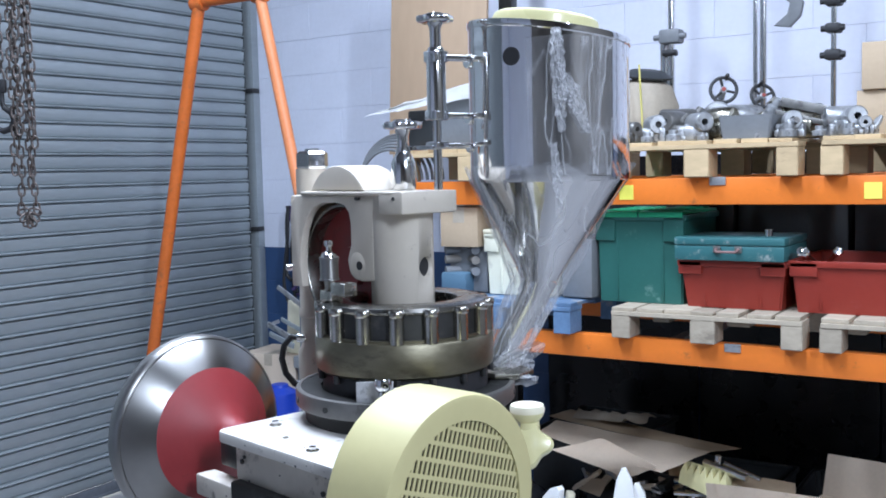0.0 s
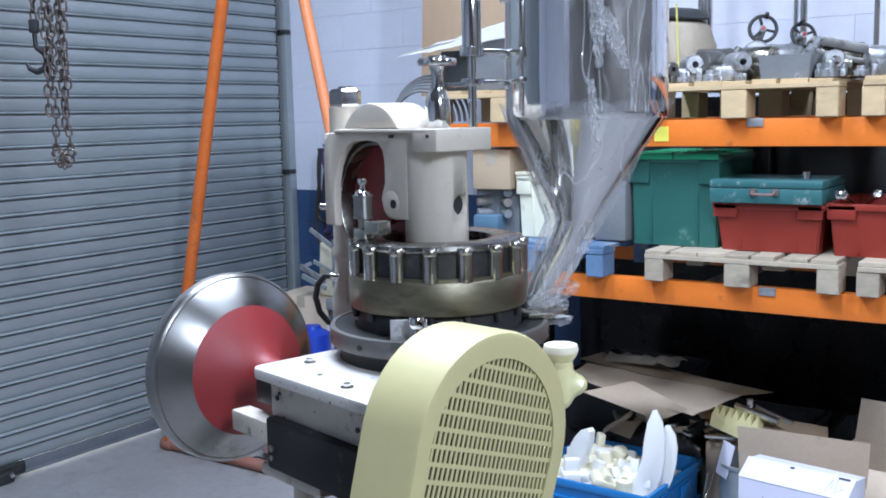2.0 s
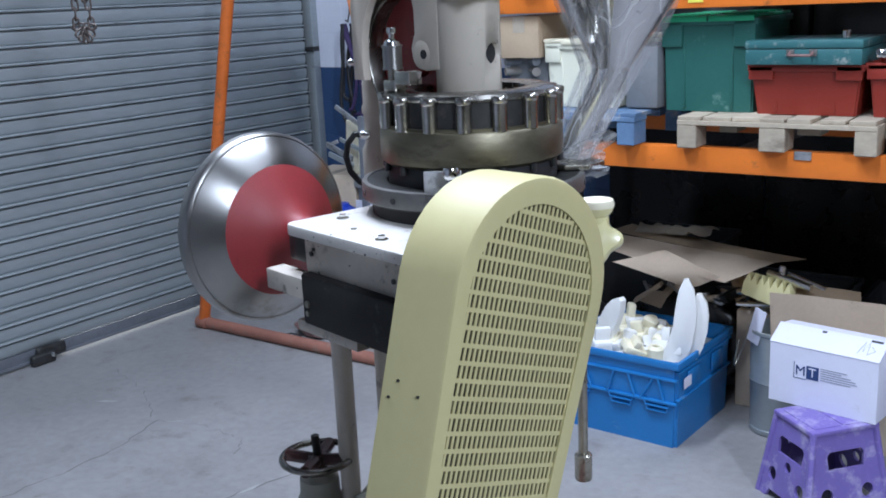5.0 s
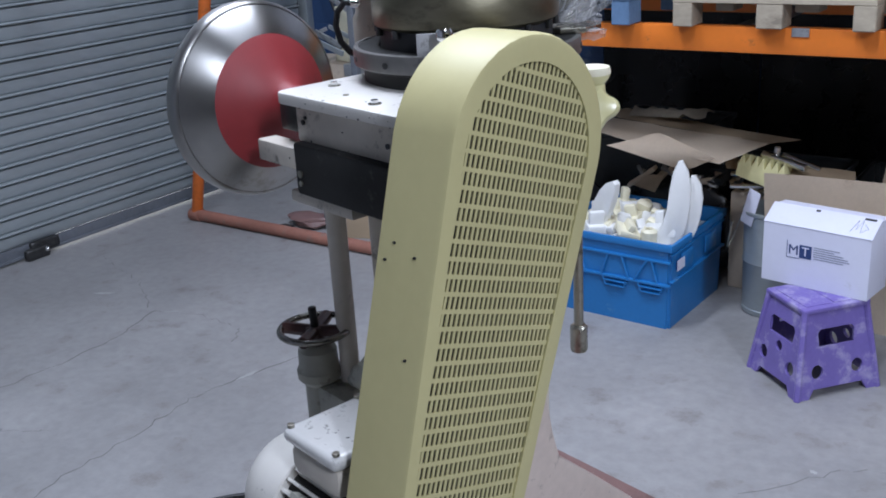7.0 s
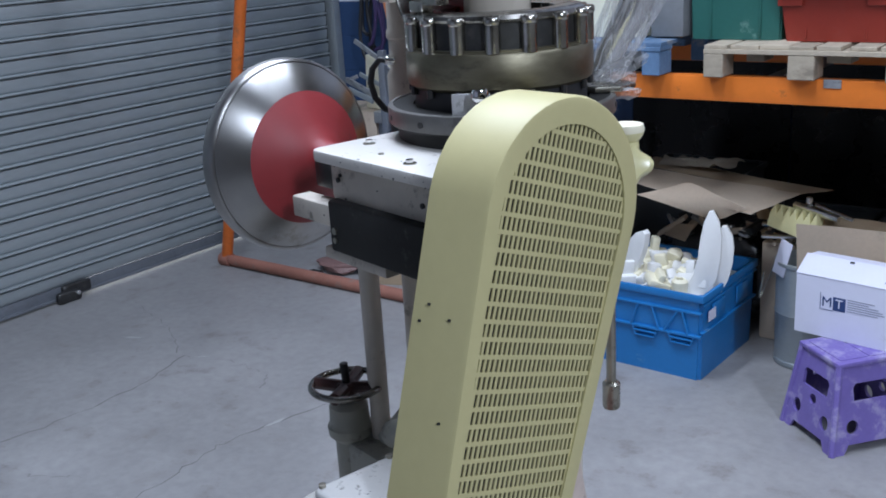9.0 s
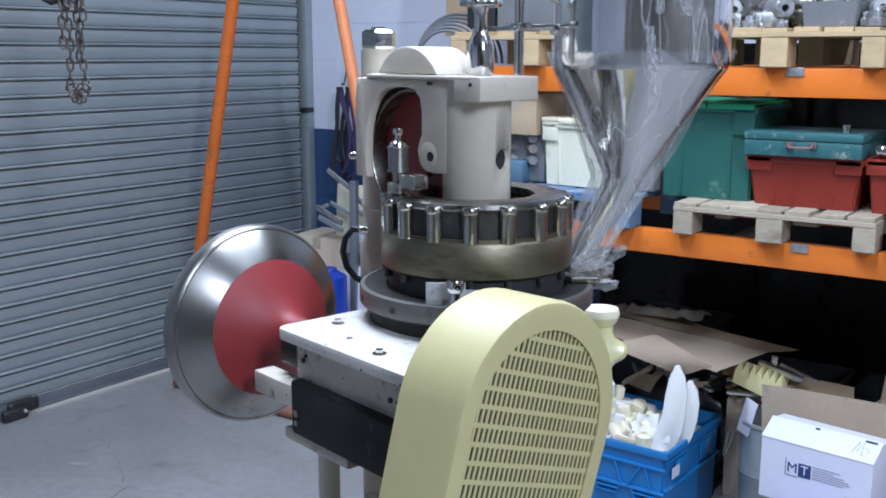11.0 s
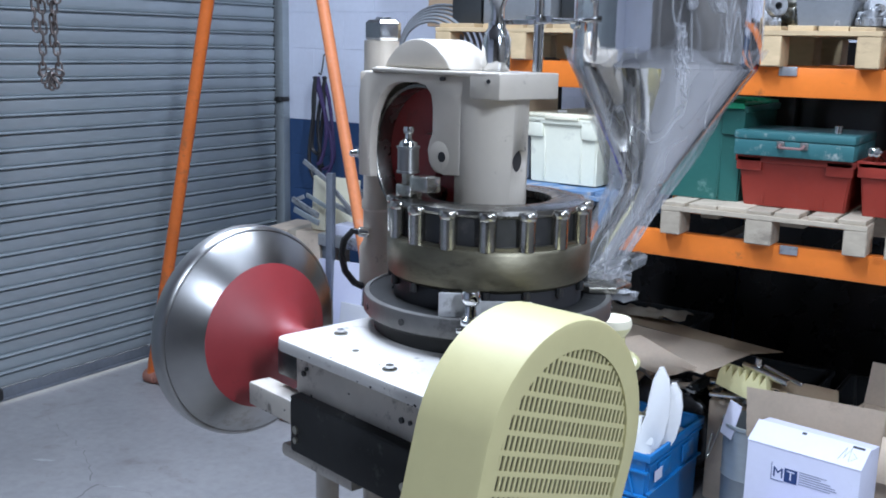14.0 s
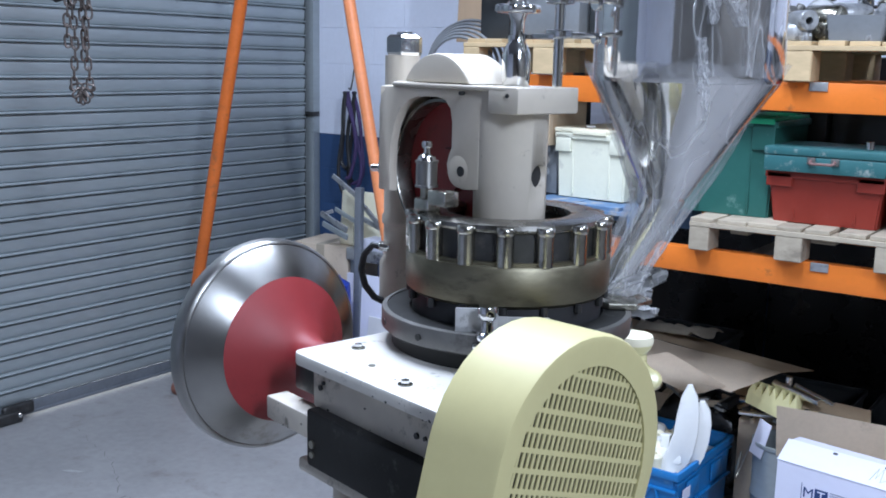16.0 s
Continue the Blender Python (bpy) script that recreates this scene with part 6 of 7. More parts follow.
for z in (CH - 0.045, CH - 0.15):
    bm = B()
    box(bm, (CW / 2 - 0.012, -CD / 2 * 0.98, z), (CW / 2 + 0.003, CD / 2 * 0.98, z + 0.008), bevel=0.002)
    part("side_rib", bm, BLUE_PLASTIC, crate)


def horn(m, mat, label, h=0.23, w=0.075, t=0.018):
    """A tall curved plate like a mudguard, rounded to a point."""
    bm = B()
    line = ((-0.62, 0.0), (-0.05, -0.02), (0.22, 0.08), (0.40, 0.26), (0.50, 0.48), (0.52, 0.70), (0.44, 0.88), (0.26, 1.0), (0.12, 0.99), (-0.04, 0.86), (-0.14, 0.66), (-0.20, 0.46), (-0.34, 0.28), (-0.58, 0.14))
    prism(bm, [(w * x, h * z) for x, z in line], t, Matrix(((1, 0, 0, 0), (0, 0, 1, 0), (0, 1, 0, 0), (0, 0, 0, 1))), bevel=0.003)
    hole_ = solid("curved_guard", bm, mat, label, "plastic part", m, group="white parts in the crate")
    return hole_


horn(pose(-1.372, 3.335, 0.275, 0, 0, 20), WHITE_PLASTIC, "tall white curved plastic guard standing in the crate", 0.335, 0.115, 0.022)
horn(pose(-1.347, 3.372, 0.275, 0, 2, 18), WHITE_PLASTIC, "tall white curved plastic guard standing in the crate", 0.275, 0.115, 0.024)
horn(pose(-1.700, 3.36, 0.28, 0, -34, 160), WHITE_PLASTIC, "white curved plastic guard leaning in the crate", 0.27, 0.12, 0.03)
for k in range(34):
    rnd = random.Random(70 + k)
    bm = B()
    a, b, c = rnd.uniform(0.035, 0.062), rnd.uniform(0.025, 0.045), rnd.uniform(0.03, 0.055)
    if k % 3 == 0:
        lathe(bm, [(0.3 * a, 0), (a * 0.7, 0), (a * 0.7, c), (a * 0.45, c * 1.2), (a * 0.3, c * 1.2)], None, 18, close=True)
    else:
        box(bm, (-a, -b, 0), (a, b, c), bevel=0.008)
        box(bm, (-a * 0.4, -b * 0.8, c * 0.8), (a * 0.2, b * 0.8, c * 1.9), bevel=0.006)
    x, y = -1.745 + 0.345 * ((k * 0.618) % 1), 3.265 + 0.36 * (k / 34)
    solid("nylon_part", bm, CREAM_FOAM if k % 2 else WHITE_PLASTIC, "cream nylon machine part lying in the crate", "plastic part", pose(x, y, 0.284 + 0.032 * rnd.random() * (1.4 - k / 34), rnd.uniform(-25, 25), rnd.uniform(-25, 25), rnd.uniform(0, 180)), group="nylon parts in the crate")
bm = B()
box(bm, (-0.225, -0.21, 0), (0.225, 0.21, 0.275), bevel=0.01)
solid("packing", bm, WHITE_PLASTIC, "white packing filling the blue crate", "packing", pose(-1.572, 3.469, 0.0095, 0, 0, -2))

# folding step stool
stool = thing("step_stool", "purple folding plastic step stool with round holes on the floor", "stool", pose(-0.79, 3.118, 0, 0, 0, 51))
SW, SD, SH, TW, TD = 0.30, 0.275, 0.292, 0.215, 0.185


def stool_side(along_x, s):
    """One splayed side with a slot and round holes, in plain boxes round its openings."""
    bm = B()
    w0, w1 = (SW, TW) if along_x else (SD, TD)
    pts = [(-w0 / 2, 0), (-w0 / 2 + 0.045, 0), (-w0 / 2 + 0.062, 0.03), (w0 / 2 - 0.062, 0.03), (w0 / 2 - 0.045, 0), (w0 / 2, 0), (w1 / 2, SH - 0.01), (-w1 / 2, SH - 0.01)]
    face = bm.faces.new([bm.verts.new((x, 0, z)) for x, z in pts])
    holes = [[(x, z) for x, z in ((-0.062, 0.165), (0.062, 0.165), (0.066, 0.21), (0.055, 0.222), (-0.055, 0.222), (-0.066, 0.21))]]
    holes += [[(cx + 0.021 * math.cos(a), 0.085 + 0.023 * math.sin(a)) for a in (2 * math.pi * i / 16 for i in range(16))] for cx in (-0.072, 0.072)]
    if not along_x:
        holes += [[(cx + 0.017 * math.cos(a), 0.135 + 0.017 * math.sin(a)) for a in (2 * math.pi * i / 14 for i in range(14))] for cx in (-0.0, )]
    edges = list(face.edges)
    bm.faces.remove(face)
    for h in holes:
        vs = [bm.verts.new((x, 0, z)) for x, z in h]
        edges += [bm.edges.new((vs[i], vs[(i + 1) % len(vs)])) for i in range(len(vs))]
    bmesh.ops.triangle_fill(bm, use_beauty=True, edges=edges, normal=(0, -1, 0))
    bmesh.ops.solidify(bm, geom=bm.faces[:], thickness=0.010)
    lean = (SD - TD) / 2 if along_x else (SW - TW) / 2
    dist = SD / 2 if along_x else SW / 2
    m = pose(0, 0, 0, 0, 0, 0 if along_x else 90) @ pose(0, 0, 0, 0, 0, 0 if s < 0 else 180) @ pose(0, -dist, 0, -math.degrees(math.atan2(lean, SH)), 0, 0)
    bmesh.ops.transform(bm, matrix=m, verts=bm.verts)
    return bm


for along_x in (True, False):
    for s in (-1, 1):
        part("side_panel", stool_side(along_x, s), PURPLE, stool, smooth=20)
for sx_ in (-1, 1):
    for sy_ in (-1, 1):
        bm = B()
        tube(bm, [(sx_ * (SW / 2 - 0.004), sy_ * (SD / 2 - 0.004), 0.0), (sx_ * (TW / 2 + 0.002), sy_ * (TD / 2 + 0.002), SH - 0.01)], 0.011, 8)
        part("corner_post", bm, PURPLE, stool)
bm = B()
box(bm, (-TW / 2 - 0.012, -TD / 2 - 0.012, SH - 0.016), (TW / 2 + 0.012, TD / 2 + 0.012, SH), bevel=0.005)
box(bm, (-TW / 2 + 0.01, -TD / 2 + 0.01, SH), (-0.003, TD / 2 - 0.01, SH + 0.002), bevel=0.0008)
box(bm, (0.003, -TD / 2 + 0.01, SH), (TW / 2 - 0.01, TD / 2 - 0.01, SH + 0.002), bevel=0.0008)
part("top", bm, PURPLE, stool)

# white carton on the stool
wc = thing("carton", "white cardboard carton with a blue mark on the purple stool", "carton", pose(-0.803, 3.212, SH + 0.0025, 0, 0, -8))
WW, WD, WH, RISE = 0.350, 0.15, 0.198, 0.048
bm = B()
prism(bm, [(-0.075, 0), (0.075, 0), (0.075, WH + 0.035), (-0.004, WH + RISE - 0.004), (-0.075, WH)], WW, Matrix(((0, 0, 1, -WW / 2), (1, 0, 0, 0), (0, 1, 0, 0), (0, 0, 0, 1))), bevel=0.002)
part("carton_body", bm, WHITE_CARD, wc)
bm = B()
box(bm, (-WW / 2 - 0.001, 0.0, 0.0), (WW / 2 + 0.001, 0.088, 0.003), bevel=0.001)
LID = pose(0, -0.0755, WH + 0.001, math.degrees(math.atan2(RISE - 0.004, 0.071)), 0, 0)
bmesh.ops.transform(bm, matrix=LID, verts=bm.verts)
part("lid_flap", bm, WHITE_CARD, wc, "white lid flap leaning back")
bm = B()
for a in ((-0.092, 0.094, -0.050, 0.0955), (-0.092, 0.094, -0.0905, 0.150)):
    box(bm, (a[0], -WD / 2 - 0.0012, a[1]), (a[2], -WD / 2 + 0.001, a[3]))
part("mark_frame", bm, NAVY_INK, wc)
UPRIGHT = Matrix(((1, 0, 0, 0), (0, 0, -1, -WD / 2), (0, 1, 0, 0), (0, 0, 0, 1)))
writing("mark", "M", 0.046, NAVY_INK, wc, Matrix.Translation((-0.070, 0, 0.120)) @ UPRIGHT, 0.0012)
bm = B()
box(bm, (-0.050, -WD / 2 - 0.0012, 0.098), (-0.010, -WD / 2 + 0.001, 0.142))
part("mark_ground", bm, NAVY_INK, wc)
writing("mark", "T", 0.042, WHITE_CARD, wc, Matrix.Translation((-0.030, 0, 0.120)) @ UPRIGHT, 0.0022)
for k in range(6):
    bm = B()
    z = 0.140 - 0.0075 * k
    box(bm, (-0.004, -WD / 2 - 0.0011, z), (0.062 + (0.018, 0.0, 0.03, 0.045, 0.05, 0.03)[k], -WD / 2 + 0.001, z + 0.0025))
    part("print_line", bm, GREY_INK, wc)
for x, w in ((-0.03, 0.014), (0.125, 0.036)):
    bm = B()
    box(bm, (x, 0.074, 0.003), (x + w, 0.082, 0.0042), LID)
    part("staple", bm, DARK_BOX, wc)
bm = B()
tube(bm, [LID @ Vector((0.10 + dx, 0.02 + dy, 0.0035)) for dx, dy in ((0, 0.0), (0.012, 0.05), (0.014, 0.01), (0.026, 0.05), (0.030, 0.0), (0.05, 0.02), (0.035, 0.035))], 0.0009, 5)
part("scribble", bm, GREY_INK, wc)
# brown open carton behind
carton(pose(-0.62, 3.68, 0, 0, 0, -8), 0.36, 0.30, 0.46, CARDBOARD, "brown open cardboard carton behind the white carton", True)
# steel pail
pail = thing("pail", "silver steel pail with a wire handle standing on the floor", "pail", pose(-1.085, 3.585, 0))
bm = B()
lathe(bm, [(0, 0), (0.098, 0), (0.102, 0.006), (0.102, 0.02), (0.099, 0.024), (0.103, 0.20), (0.106, 0.205), (0.103, 0.21), (0.106, 0.385), (0.111, 0.39), (0.111, 0.40), (0.104, 0.402), (0.101, 0.38), (0.096, 0.01), (0, 0.01)], None, 48)
part("pail_body", bm, GALV, pail)
bm = B()
tube(bm, [(-0.112 + 0.0 * i, -0.02, 0.37) if i == 0 else (-0.112 - 0.03 * math.sin(math.pi * i / 12), -0.02 - 0.10 * i / 12, 0.37 - 0.12 * math.sin(math.pi * i / 12)) for i in range(13)], 0.0028, 8)
part("pail_handle", bm, STEEL, pail)
bm = B()
box(bm, (-0.03, -0.0015, 0), (0.03, 0.0015, 0.13), bevel=0.001)
tag = part("paper_tag", bm, WHITE_CARD, pail, "white paper tag standing in the pail")
tag.matrix_local = pose(-0.075, -0.085, 0.355, -8, 10, -30)

# cardboard and clutter under the rack
def sheet(m, w, d, mat, label, t=0.006, bow=0.008, seed=1):
    bm = B()
    n = 8
    g = [[bm.verts.new((w * (i / n - 0.5), d * (j / n - 0.5), bow * math.sin(3.0 * i / n + seed) + 0.5 * bow * noise.noise(Vector((i * 0.5 + seed, j * 0.5, 0))))) for j in range(n + 1)] for i in range(n + 1)]
    for i in range(n):
        for j in range(n):
            bm.faces.new((g[i][j], g[i + 1][j], g[i + 1][j + 1], g[i][j + 1]))
    bmesh.ops.solidify(bm, geom=bm.faces[:], thickness=t)
    return solid("cardboard_sheet", bm, mat, label, "cardboard", m, group="cardboard under the rack")


def card(corners, mat, label, sag=0.008, t=0.005):
    """A bent sheet of board between four corners, given round its edge."""
    bm = B()
    n = 8
    p, q, r, w = (Vector(c) for c in corners)
    g = [[bm.verts.new(p.lerp(q, i / n).lerp(w.lerp(r, i / n), j / n) + Vector((0, 0, sag * math.sin(2.6 * i / n + p.x * 5) + 0.5 * sag * noise.noise(Vector((i * 0.5 + p.x * 9, j * 0.5, 0)))))) for j in range(n + 1)] for i in range(n + 1)]
    for i in range(n):
        for j in range(n):
            bm.faces.new((g[i][j], g[i + 1][j], g[i + 1][j + 1], g[i][j + 1]))
    bmesh.ops.solidify(bm, geom=bm.faces[:], thickness=t)
    return solid("cardboard_sheet", bm, mat, label, "cardboard", group="cardboard under the rack")


# tubs added under the cardboard, black to stand for the shade there
for lo, hi, lb in (((-2.00, 3.845, 0), (-1.53, 4.4, 0.55), "added tub, coloured black for the dark under the rack"), ((-1.50, 3.98, 0), (-1.02, 4.5, 0.36), "added tub, coloured black for the dark under the rack"), ((-0.95, 3.98, 0), (-0.2, 4.5, 0.36), "added tub, coloured black for the dark under the rack")):
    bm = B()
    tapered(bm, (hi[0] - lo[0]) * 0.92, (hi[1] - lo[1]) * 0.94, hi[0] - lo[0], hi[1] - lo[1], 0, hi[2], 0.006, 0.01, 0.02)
    tub = thing("added_tub", lb, "tub", pose((lo[0] + hi[0]) / 2, (lo[1] + hi[1]) / 2, 0))
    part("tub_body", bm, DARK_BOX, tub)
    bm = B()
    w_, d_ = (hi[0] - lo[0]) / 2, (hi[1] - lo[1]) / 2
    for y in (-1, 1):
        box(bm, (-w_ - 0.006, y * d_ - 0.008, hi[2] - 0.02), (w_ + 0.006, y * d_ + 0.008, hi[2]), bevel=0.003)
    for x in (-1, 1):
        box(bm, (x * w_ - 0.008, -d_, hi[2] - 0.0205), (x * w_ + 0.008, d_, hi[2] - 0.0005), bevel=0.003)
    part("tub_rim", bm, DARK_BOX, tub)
card(((-1.816, 3.746, 0.648), (-1.137, 3.693, 0.620), (-1.208, 3.337, 0.617), (-1.798, 3.539, 0.643)), CARDBOARD, "large brown cardboard sheet lying on tubs under the rack")
card(((-1.652, 3.36, 0.641), (-1.487, 3.467, 0.672), (-1.225, 3.345, 0.630), (-1.365, 3.405, 0.562)), CARDBOARD, "bent brown cardboard flap lying over the clutter", 0.005)
# darker board colour stands for the shadow on this strip
card(((-1.90, 4.06, 0.612), (-1.06, 3.80, 0.612), (-1.13, 3.66, 0.626), (-1.88, 3.80, 0.640)), GREY_CARD, "long cardboard strip under the rack, coloured darker for its shadow")
card(((-1.700, 3.70, 0.385), (-1.650, 3.72, 0.425), (-1.575, 3.72, 0.432), (-1.600, 3.69, 0.370)), CARDBOARD, "torn brown cardboard piece under the rack", 0.004)
card(((-1.071, 3.400, 0.581), (-0.627, 3.360, 0.607), (-0.627, 3.330, 0.467), (-1.051, 3.370, 0.421)), CARDBOARD, "brown cardboard flap standing behind the white carton", 0.004)
card(((-1.331, 3.72, 0.534), (-0.83, 3.66, 0.544), (-0.814, 3.60, 0.517), (-1.297, 3.66, 0.509)), GREY_CARD, "narrow brown cardboard strip lying on the clutter", 0.004)
bm = B()
g = [[bm.verts.new((-1.80 + 0.34 * i / 16 + 0.012 * noise.noise(Vector((i * 0.3, j * 0.9, 4))), 3.86 + 0.12 * j / 8 - 0.03 * i / 16, 0.648 + 0.0012 * i + 0.030 * max(0, noise.noise(Vector((i * 0.45, j * 0.6, 1)))) - 0.02 * abs(j / 4 - 1))) for j in range(9)] for i in range(17)]
for i in range(16):
    for j in range(8):
        bm.faces.new((g[i][j], g[i + 1][j], g[i + 1][j + 1], g[i][j + 1]))
bmesh.ops.solidify(bm, geom=bm.faces[:], thickness=0.004)
solid("rag", bm, BEIGE, "crumpled grey rag lying on cardboard under the rack", "rag")
# added black sheets: the shade behind the rack put into colour
sheeting = thing("rack_shade", "dark sheets added behind the rack to stand for its shade", "sheeting", pose(0, 4.655, 0))
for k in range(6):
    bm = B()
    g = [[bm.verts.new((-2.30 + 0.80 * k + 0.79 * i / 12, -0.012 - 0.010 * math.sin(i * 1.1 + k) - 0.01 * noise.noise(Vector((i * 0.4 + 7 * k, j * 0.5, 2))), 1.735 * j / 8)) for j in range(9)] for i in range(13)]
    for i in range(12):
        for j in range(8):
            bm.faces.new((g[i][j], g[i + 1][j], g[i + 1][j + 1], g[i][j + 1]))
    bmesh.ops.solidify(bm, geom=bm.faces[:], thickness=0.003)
    part("sheet_width", bm, BAG_AND_SHADE, sheeting)
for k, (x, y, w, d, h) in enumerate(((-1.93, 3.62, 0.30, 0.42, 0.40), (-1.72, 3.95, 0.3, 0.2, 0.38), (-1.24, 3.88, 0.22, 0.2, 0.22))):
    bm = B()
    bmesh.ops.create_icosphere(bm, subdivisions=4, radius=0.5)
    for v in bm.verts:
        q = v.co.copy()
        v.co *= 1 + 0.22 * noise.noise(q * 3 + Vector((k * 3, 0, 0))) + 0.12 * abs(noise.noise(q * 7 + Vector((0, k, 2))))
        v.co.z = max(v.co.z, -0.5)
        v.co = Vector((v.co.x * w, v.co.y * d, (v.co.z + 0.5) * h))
    solid("rubbish_bag", bm, BAG_AND_SHADE, "shiny black plastic bag lying under the rack", "bag", pose(x, y, 0, 0, 0, 30 * k), group="black bags")
# pale yellow toothed guard and bright pipes
bm = B()
pts = []
for i in range(7):
    pts += [(0.030 * i, 0.045 + 0.006 * (i % 2)), (0.030 * i + 0.015, 0.085)]
prism(bm, [(0, 0)] + pts + [(0.215, 0.03), (0.19, -0.02)], 0.10, Matrix(((1, 0, 0, 0), (0, 0.3, -1, 0), (0, 1, 0.3, 0), (0, 0, 0, 1))), bevel=0.004)
solid("toothed_guard", bm, PALE_YELLOW, "pale yellow toothed plastic guard lying on the clutter", "guard", pose(-1.235, 3.68, 0.475, 0, 6, -8) @ Matrix.Diagonal((0.88, 0.80, 1.0, 1)))
for k, (p, q, r) in enumerate((((-1.162, 3.66, 0.578), (-0.985, 3.60, 0.557), 0.013), ((-1.10, 3.70, 0.571), (-0.95, 3.66, 0.540), 0.010), ((-1.30, 3.72, 0.47), (-1.05, 3.74, 0.485), 0.012), ((-1.28, 3.66, 0.44), (-1.06, 3.70, 0.45), 0.009))):
    bm = B()
    rod(bm, p, q, r, seg=16, bevel=0.002)
    if k == 0:
        rod(bm, (-1.115, 3.672, 0.574), (-1.112, 3.676, 0.607), 0.013, seg=14, bevel=0.003)
    solid("steel_pipe", bm, CHROME, "bright steel pipe lying on the clutter", "pipe", group="pipes under the rack")
for k in range(16):
    rnd = random.Random(200 + k)
    bm = B()
    L = rnd.uniform(0.08, 0.2)
    box(bm, (-L / 2, -0.02, 0), (L / 2, 0.02, rnd.uniform(0.006, 0.03)), bevel=0.002)
    solid("scrap", bm, (CARDBOARD, ALU, WOOD, DARK_BOX)[k % 4], "scrap piece lying in the clutter under the rack", "scrap",
          pose(-1.32 + rnd.uniform(-0.06, 0.34), 3.74 + rnd.uniform(0, 0.14), 0.395 + 0.03 * (k / 16), rnd.uniform(-20, 20), rnd.uniform(-20, 20), rnd.uniform(0, 180)), group="scrap under the rack")
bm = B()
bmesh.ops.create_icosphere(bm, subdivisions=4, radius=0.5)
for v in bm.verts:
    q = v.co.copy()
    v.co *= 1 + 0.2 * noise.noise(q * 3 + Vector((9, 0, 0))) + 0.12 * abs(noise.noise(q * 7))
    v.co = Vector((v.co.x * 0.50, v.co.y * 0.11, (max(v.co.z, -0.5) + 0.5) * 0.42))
solid("rubbish_bag", bm, BAG_AND_SHADE, "shiny black plastic bag lying behind the blue crate", "bag", pose(-1.53, 3.785, 0), group="black bags")
for k in range(30):
    rnd = random.Random(400 + k)
    bm = B()
    L, w = rnd.uniform(0.05, 0.15), rnd.uniform(0.006, 0.022)
    if k % 3 == 0:
        rod(bm, (-L / 2, 0, w), (L / 2, 0, w), w * 0.7, seg=10, bevel=0.001)
    else:
        box(bm, (-L / 2, -w, 0), (L / 2, w, rnd.uniform(0.004, 0.018)), bevel=0.0015)
    if k < 16:
        at_ = pose(-1.26 + rnd.uniform(0.0, 0.10), 3.735 + 0.06 * (k / 16), 0.402 + 0.05 * (k / 16), rnd.uniform(-30, 30), rnd.uniform(-30, 30), rnd.uniform(0, 180))
    else:
        at_ = pose(-1.70 + 0.36 * ((k - 16) / 14), 3.77 + rnd.uniform(-0.03, 0.02), 0.40 + rnd.uniform(-0.01, 0.03), rnd.uniform(-30, 30), rnd.uniform(-40, 40), rnd.uniform(0, 180))
    solid("scrap", bm, (WOOD_GREY, ALU, CARDBOARD, WORN_IRON, BLACK)[k % 5], "scrap piece lying in the clutter under the rack", "scrap", at_, group="scrap under the rack")
bm = B()
box(bm, (-1.30, 3.72, 0), (-0.97, 3.92, 0.40), bevel=0.01)
o = tagged(new("clutter_box", mesh_of("clutter_box", bm, CARDBOARD)), "crushed brown carton under scrap pieces", "carton")
bm = B()
box(bm, (-0.11, -0.08, 0), (0.11, 0.08, 0.10), bevel=0.006)
solid("red_box", bm, RED_PLASTIC, "small red box on cartons under the rack", "box", pose(-0.44, 4.08, 0.362, 0, 0, 10))

# ---- the far corner by the shutter ----
strap = thing("strap_bundle", "dark purple and black lifting straps hanging from a wall hook", "straps", pose(-3.93, 4.62, 0))
for k in range(7):
    rnd = random.Random(300 + k)
    bm = B()
    x0, w = rnd.uniform(-0.02, 0.02), rnd.uniform(0.04, 0.10)
    zb = rnd.uniform(0.85, 1.1)
    pts = [(x0 + w * math.sin(math.pi * t) * (1 if k % 2 else -0.6) + 0.01 * math.sin(9 * t + k), -0.02 - 0.012 * k, 1.50 - (1.50 - zb) * math.sin(math.pi * t * 0.5)) for t in [i / 14 for i in range(15)]]
    tube(bm, pts, 0.011, 8)
    part("strap", bm, PURPLE_CLOTH if k % 2 else BLACK, strap, "purple webbing strap" if k % 2 else "black rubber cable")
bm = B()
tube(bm, [(-0.02, 0.075, 1.62), (-0.02, 0.0, 1.62), (-0.02, -0.01, 1.56), (0, -0.05, 1.51), (0.02, -0.09, 1.52)], 0.005, 8)
part("wall_hook", bm, DARK_STEEL, strap, "bent black steel wall hook")
bench = thing("work_trestle", "grey steel trestle with a channel edge in the corner", "trestle", pose(-3.28, 4.17, 0))
bm = B()
box(bm, (-0.18, -0.18, 0.677), (0.26, -0.165, 0.738), bevel=0.003)
box(bm, (-0.18, -0.178, 0.728), (0.26, 0.20, 0.739), bevel=0.003)
part("top", bm, ALU, bench)
for x in (-0.15, 0.22):
    for y in (-0.14, 0.16):
        bm = B()
        box(bm, (x - 0.02, y - 0.02, 0), (x + 0.02, y + 0.02, 0.73), bevel=0.003)
        part("leg", bm, GALV_DARK, bench)
carton(pose(-3.65, 4.13, 0, 0, 0, 8), 0.34, 0.30, 0.735, CARDBOARD, "tall brown cardboard carton in the corner", False)
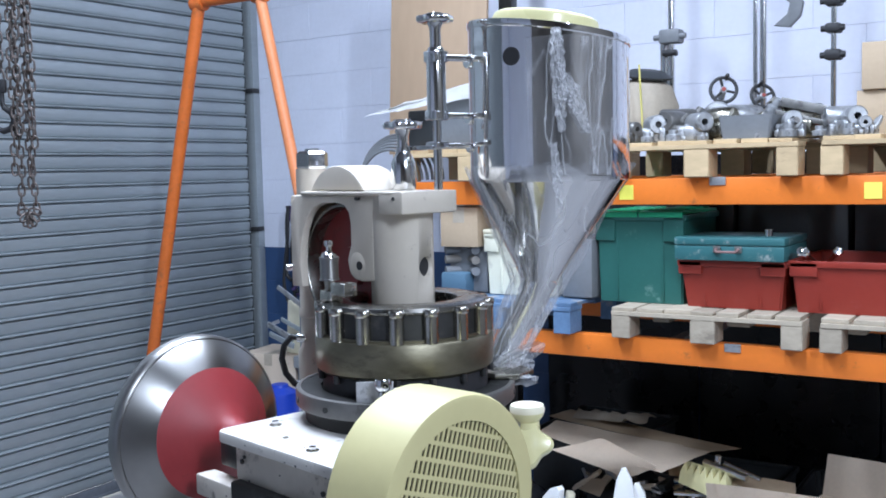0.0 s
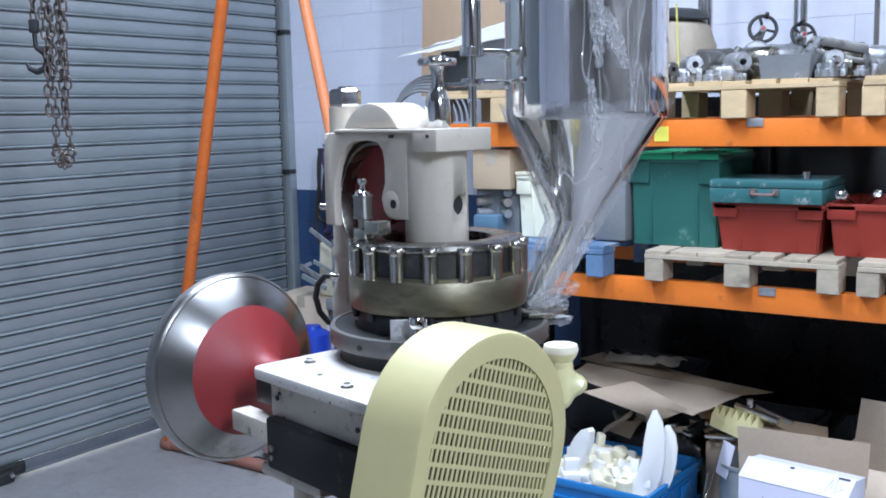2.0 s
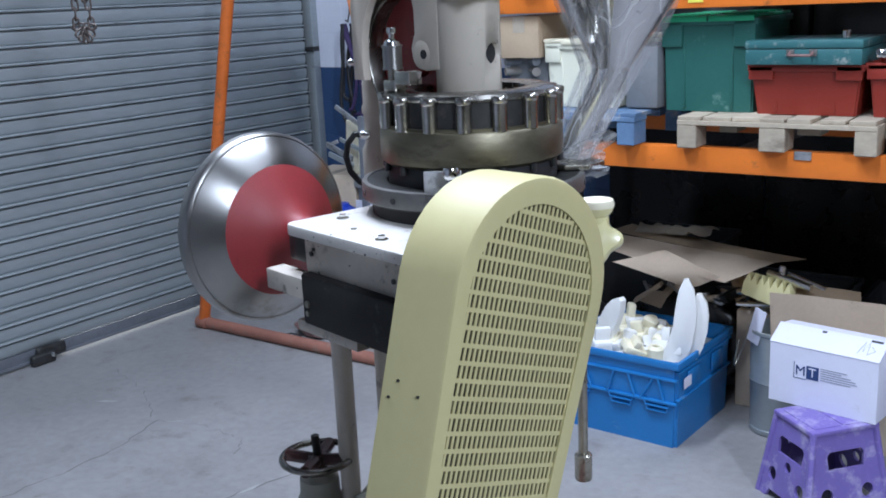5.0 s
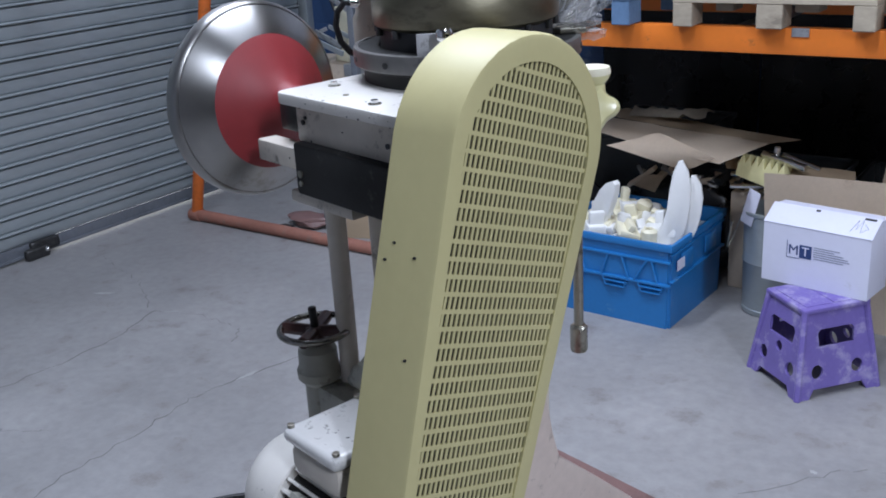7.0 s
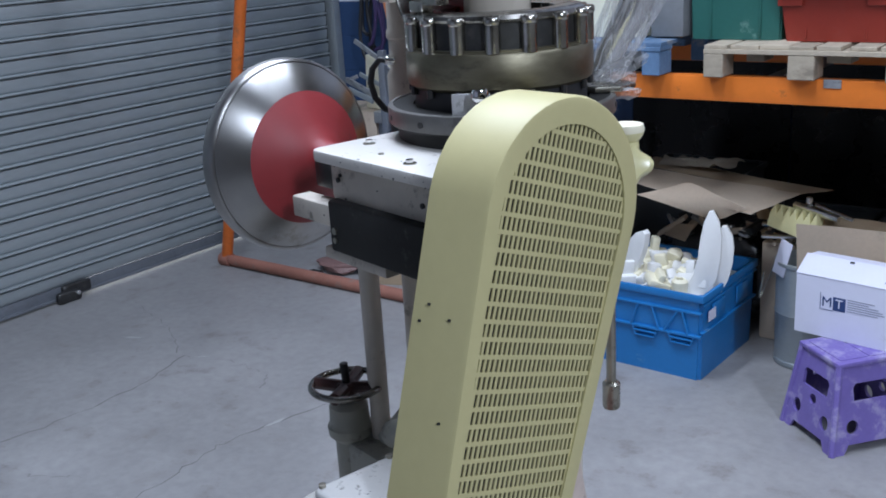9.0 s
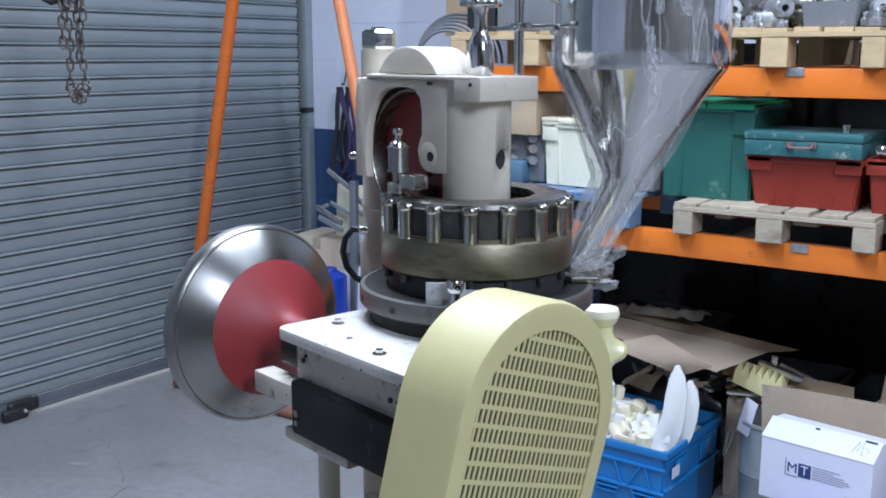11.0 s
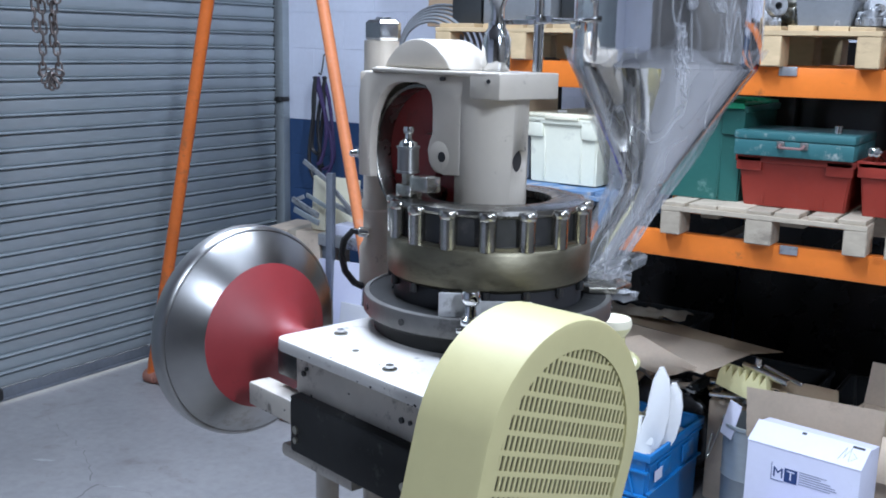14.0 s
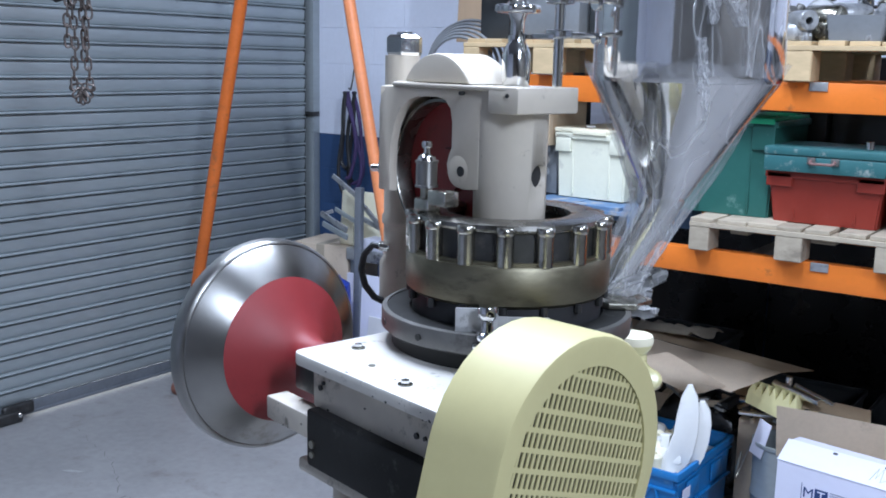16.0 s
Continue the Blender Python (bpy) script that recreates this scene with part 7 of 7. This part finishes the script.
for p, q, r in (((-3.56, 4.0, 1.098), (-3.405, 4.0, 1.010), 0.012), ((-3.64, 4.0, 0.895), (-3.44, 3.97, 0.832), 0.015), ((-3.57, 4.03, 0.922), (-3.41, 4.01, 0.872), 0.011), ((-3.63, 3.99, 0.888), (-3.575, 4.02, 0.912), 0.010), ((-3.375, 4.0, 0.978), (-3.225, 3.97, 0.878), 0.012), ((-3.60, 3.97, 0.850), (-3.42, 3.95, 0.800), 0.014), ((-3.40, 4.02, 0.900), (-3.20, 4.0, 0.845), 0.013)):
    bm = B()
    d_ = (Vector(q) - Vector(p)).length
    box(bm, (-r * 0.45, -r, 0), (r * 0.45, r, d_), along(p, q), bevel=0.002)
    solid("metal_rail", bm, (ALU, ALU, GALV)[int(r * 1000) % 3], "pale grey metal rail piled in the corner", "rail", group="rails in the corner")
for x, y, z, w, d, h, mat, lb, tilt in ((-3.510, 4.06, 0.739, 0.10, 0.03, 0.28, CREAM_FOAM, "cream board leaning in the corner", -4), (-3.40, 4.12, 0.739, 0.17, 0.03, 0.27, CREAM_FOAM, "cream panel leaning in the corner", -6),
                                        (-3.27, 4.06, 0.739, 0.20, 0.12, 0.055, WHITE_CARD, "white folded sheets on the trestle", 0), (-3.12, 4.20, 0.739, 0.14, 0.16, 0.12, WHITE_CARD, "white box on the trestle", 0), (-3.40, 4.24, 0.739, 0.12, 0.10, 0.20, GREY_PLASTIC, "grey plastic box on the trestle", 0)):
    bm = B()
    box(bm, (-w / 2, -d / 2, 0), (w / 2, d / 2, h), bevel=0.006)
    solid("stored_box", bm, mat, lb, "box", pose(x, y, z, tilt, 0, 40 * x + 132))
bm = B()
box(bm, (-0.018, -0.018, 0), (0.018, 0.018, 1.06), bevel=0.003)
solid("steel_bar", bm, GALV_DARK, "grey steel bar leaning upright in the corner", "bar", pose(-3.335, 3.93, 0, -1, 0, 10))
bm = B()
box(bm, (-0.13, -0.008, 0), (0.13, 0.008, 0.62), bevel=0.003)
solid("white_board", bm, WHITE_CARD, "white board leaning against the trestle", "board", pose(-3.28, 3.92, 0.003, -4, 0, 6))
bm = B()
lathe(bm, [(0, 0), (0.085, 0), (0.092, 0.01), (0.092, 0.20), (0.096, 0.21), (0.092, 0.22), (0.092, 0.57), (0.088, 0.60), (0.045, 0.625), (0.040, 0.64), (0, 0.64)], None, 32)
solid("blue_drum", bm, BLUE_BRIGHT, "bright blue plastic drum standing in the corner", "drum", pose(-3.37, 3.78, 0))
bm = B()
box(bm, (-0.25, -0.01, 0), (0.25, 0.01, 0.42), bevel=0.003)
solid("white_sheet", bm, WHITE_PLASTIC, "white sheet leaning against the trestle", "sheet", pose(-3.02, 3.86, 0.004, -8, 0, -6))
carton(pose(-3.05, 3.62, 0, 0, 0, 20), 0.22, 0.20, 0.24, GREY_CARD, "small brown carton on the floor behind the gantry", False)
for k, (x, y, w, d, h) in enumerate(((-3.24, 3.62, 0.17, 0.14, 0.14), (-3.40, 3.56, 0.26, 0.13, 0.07))):
    bm = B()
    bmesh.ops.create_icosphere(bm, subdivisions=3, radius=0.5)
    for v in bm.verts:
        q = v.co.copy()
        v.co *= 1 + 0.35 * noise.noise(q * 4 + Vector((k * 3, 5, 0)))
        v.co.z = max(v.co.z, -0.45)
        v.co = Vector((v.co.x * w, v.co.y * d, (v.co.z + 0.45) * h))
    solid("plastic_bag", bm, (GREY_PLASTIC, RED_BROWN)[k], "crumpled plastic bag on the floor behind the gantry", "bag", pose(x, y, 0))
bm = B()
tube(bm, [(-3.55 + 0.045 * i, 3.44 + 0.06 * math.sin(i * 0.9), 0.008 + 0.006 * (i % 2)) for i in range(16)], 0.005, 6)
solid("loose_cable", bm, BLACK, "loose black cable lying on the floor", "cable")
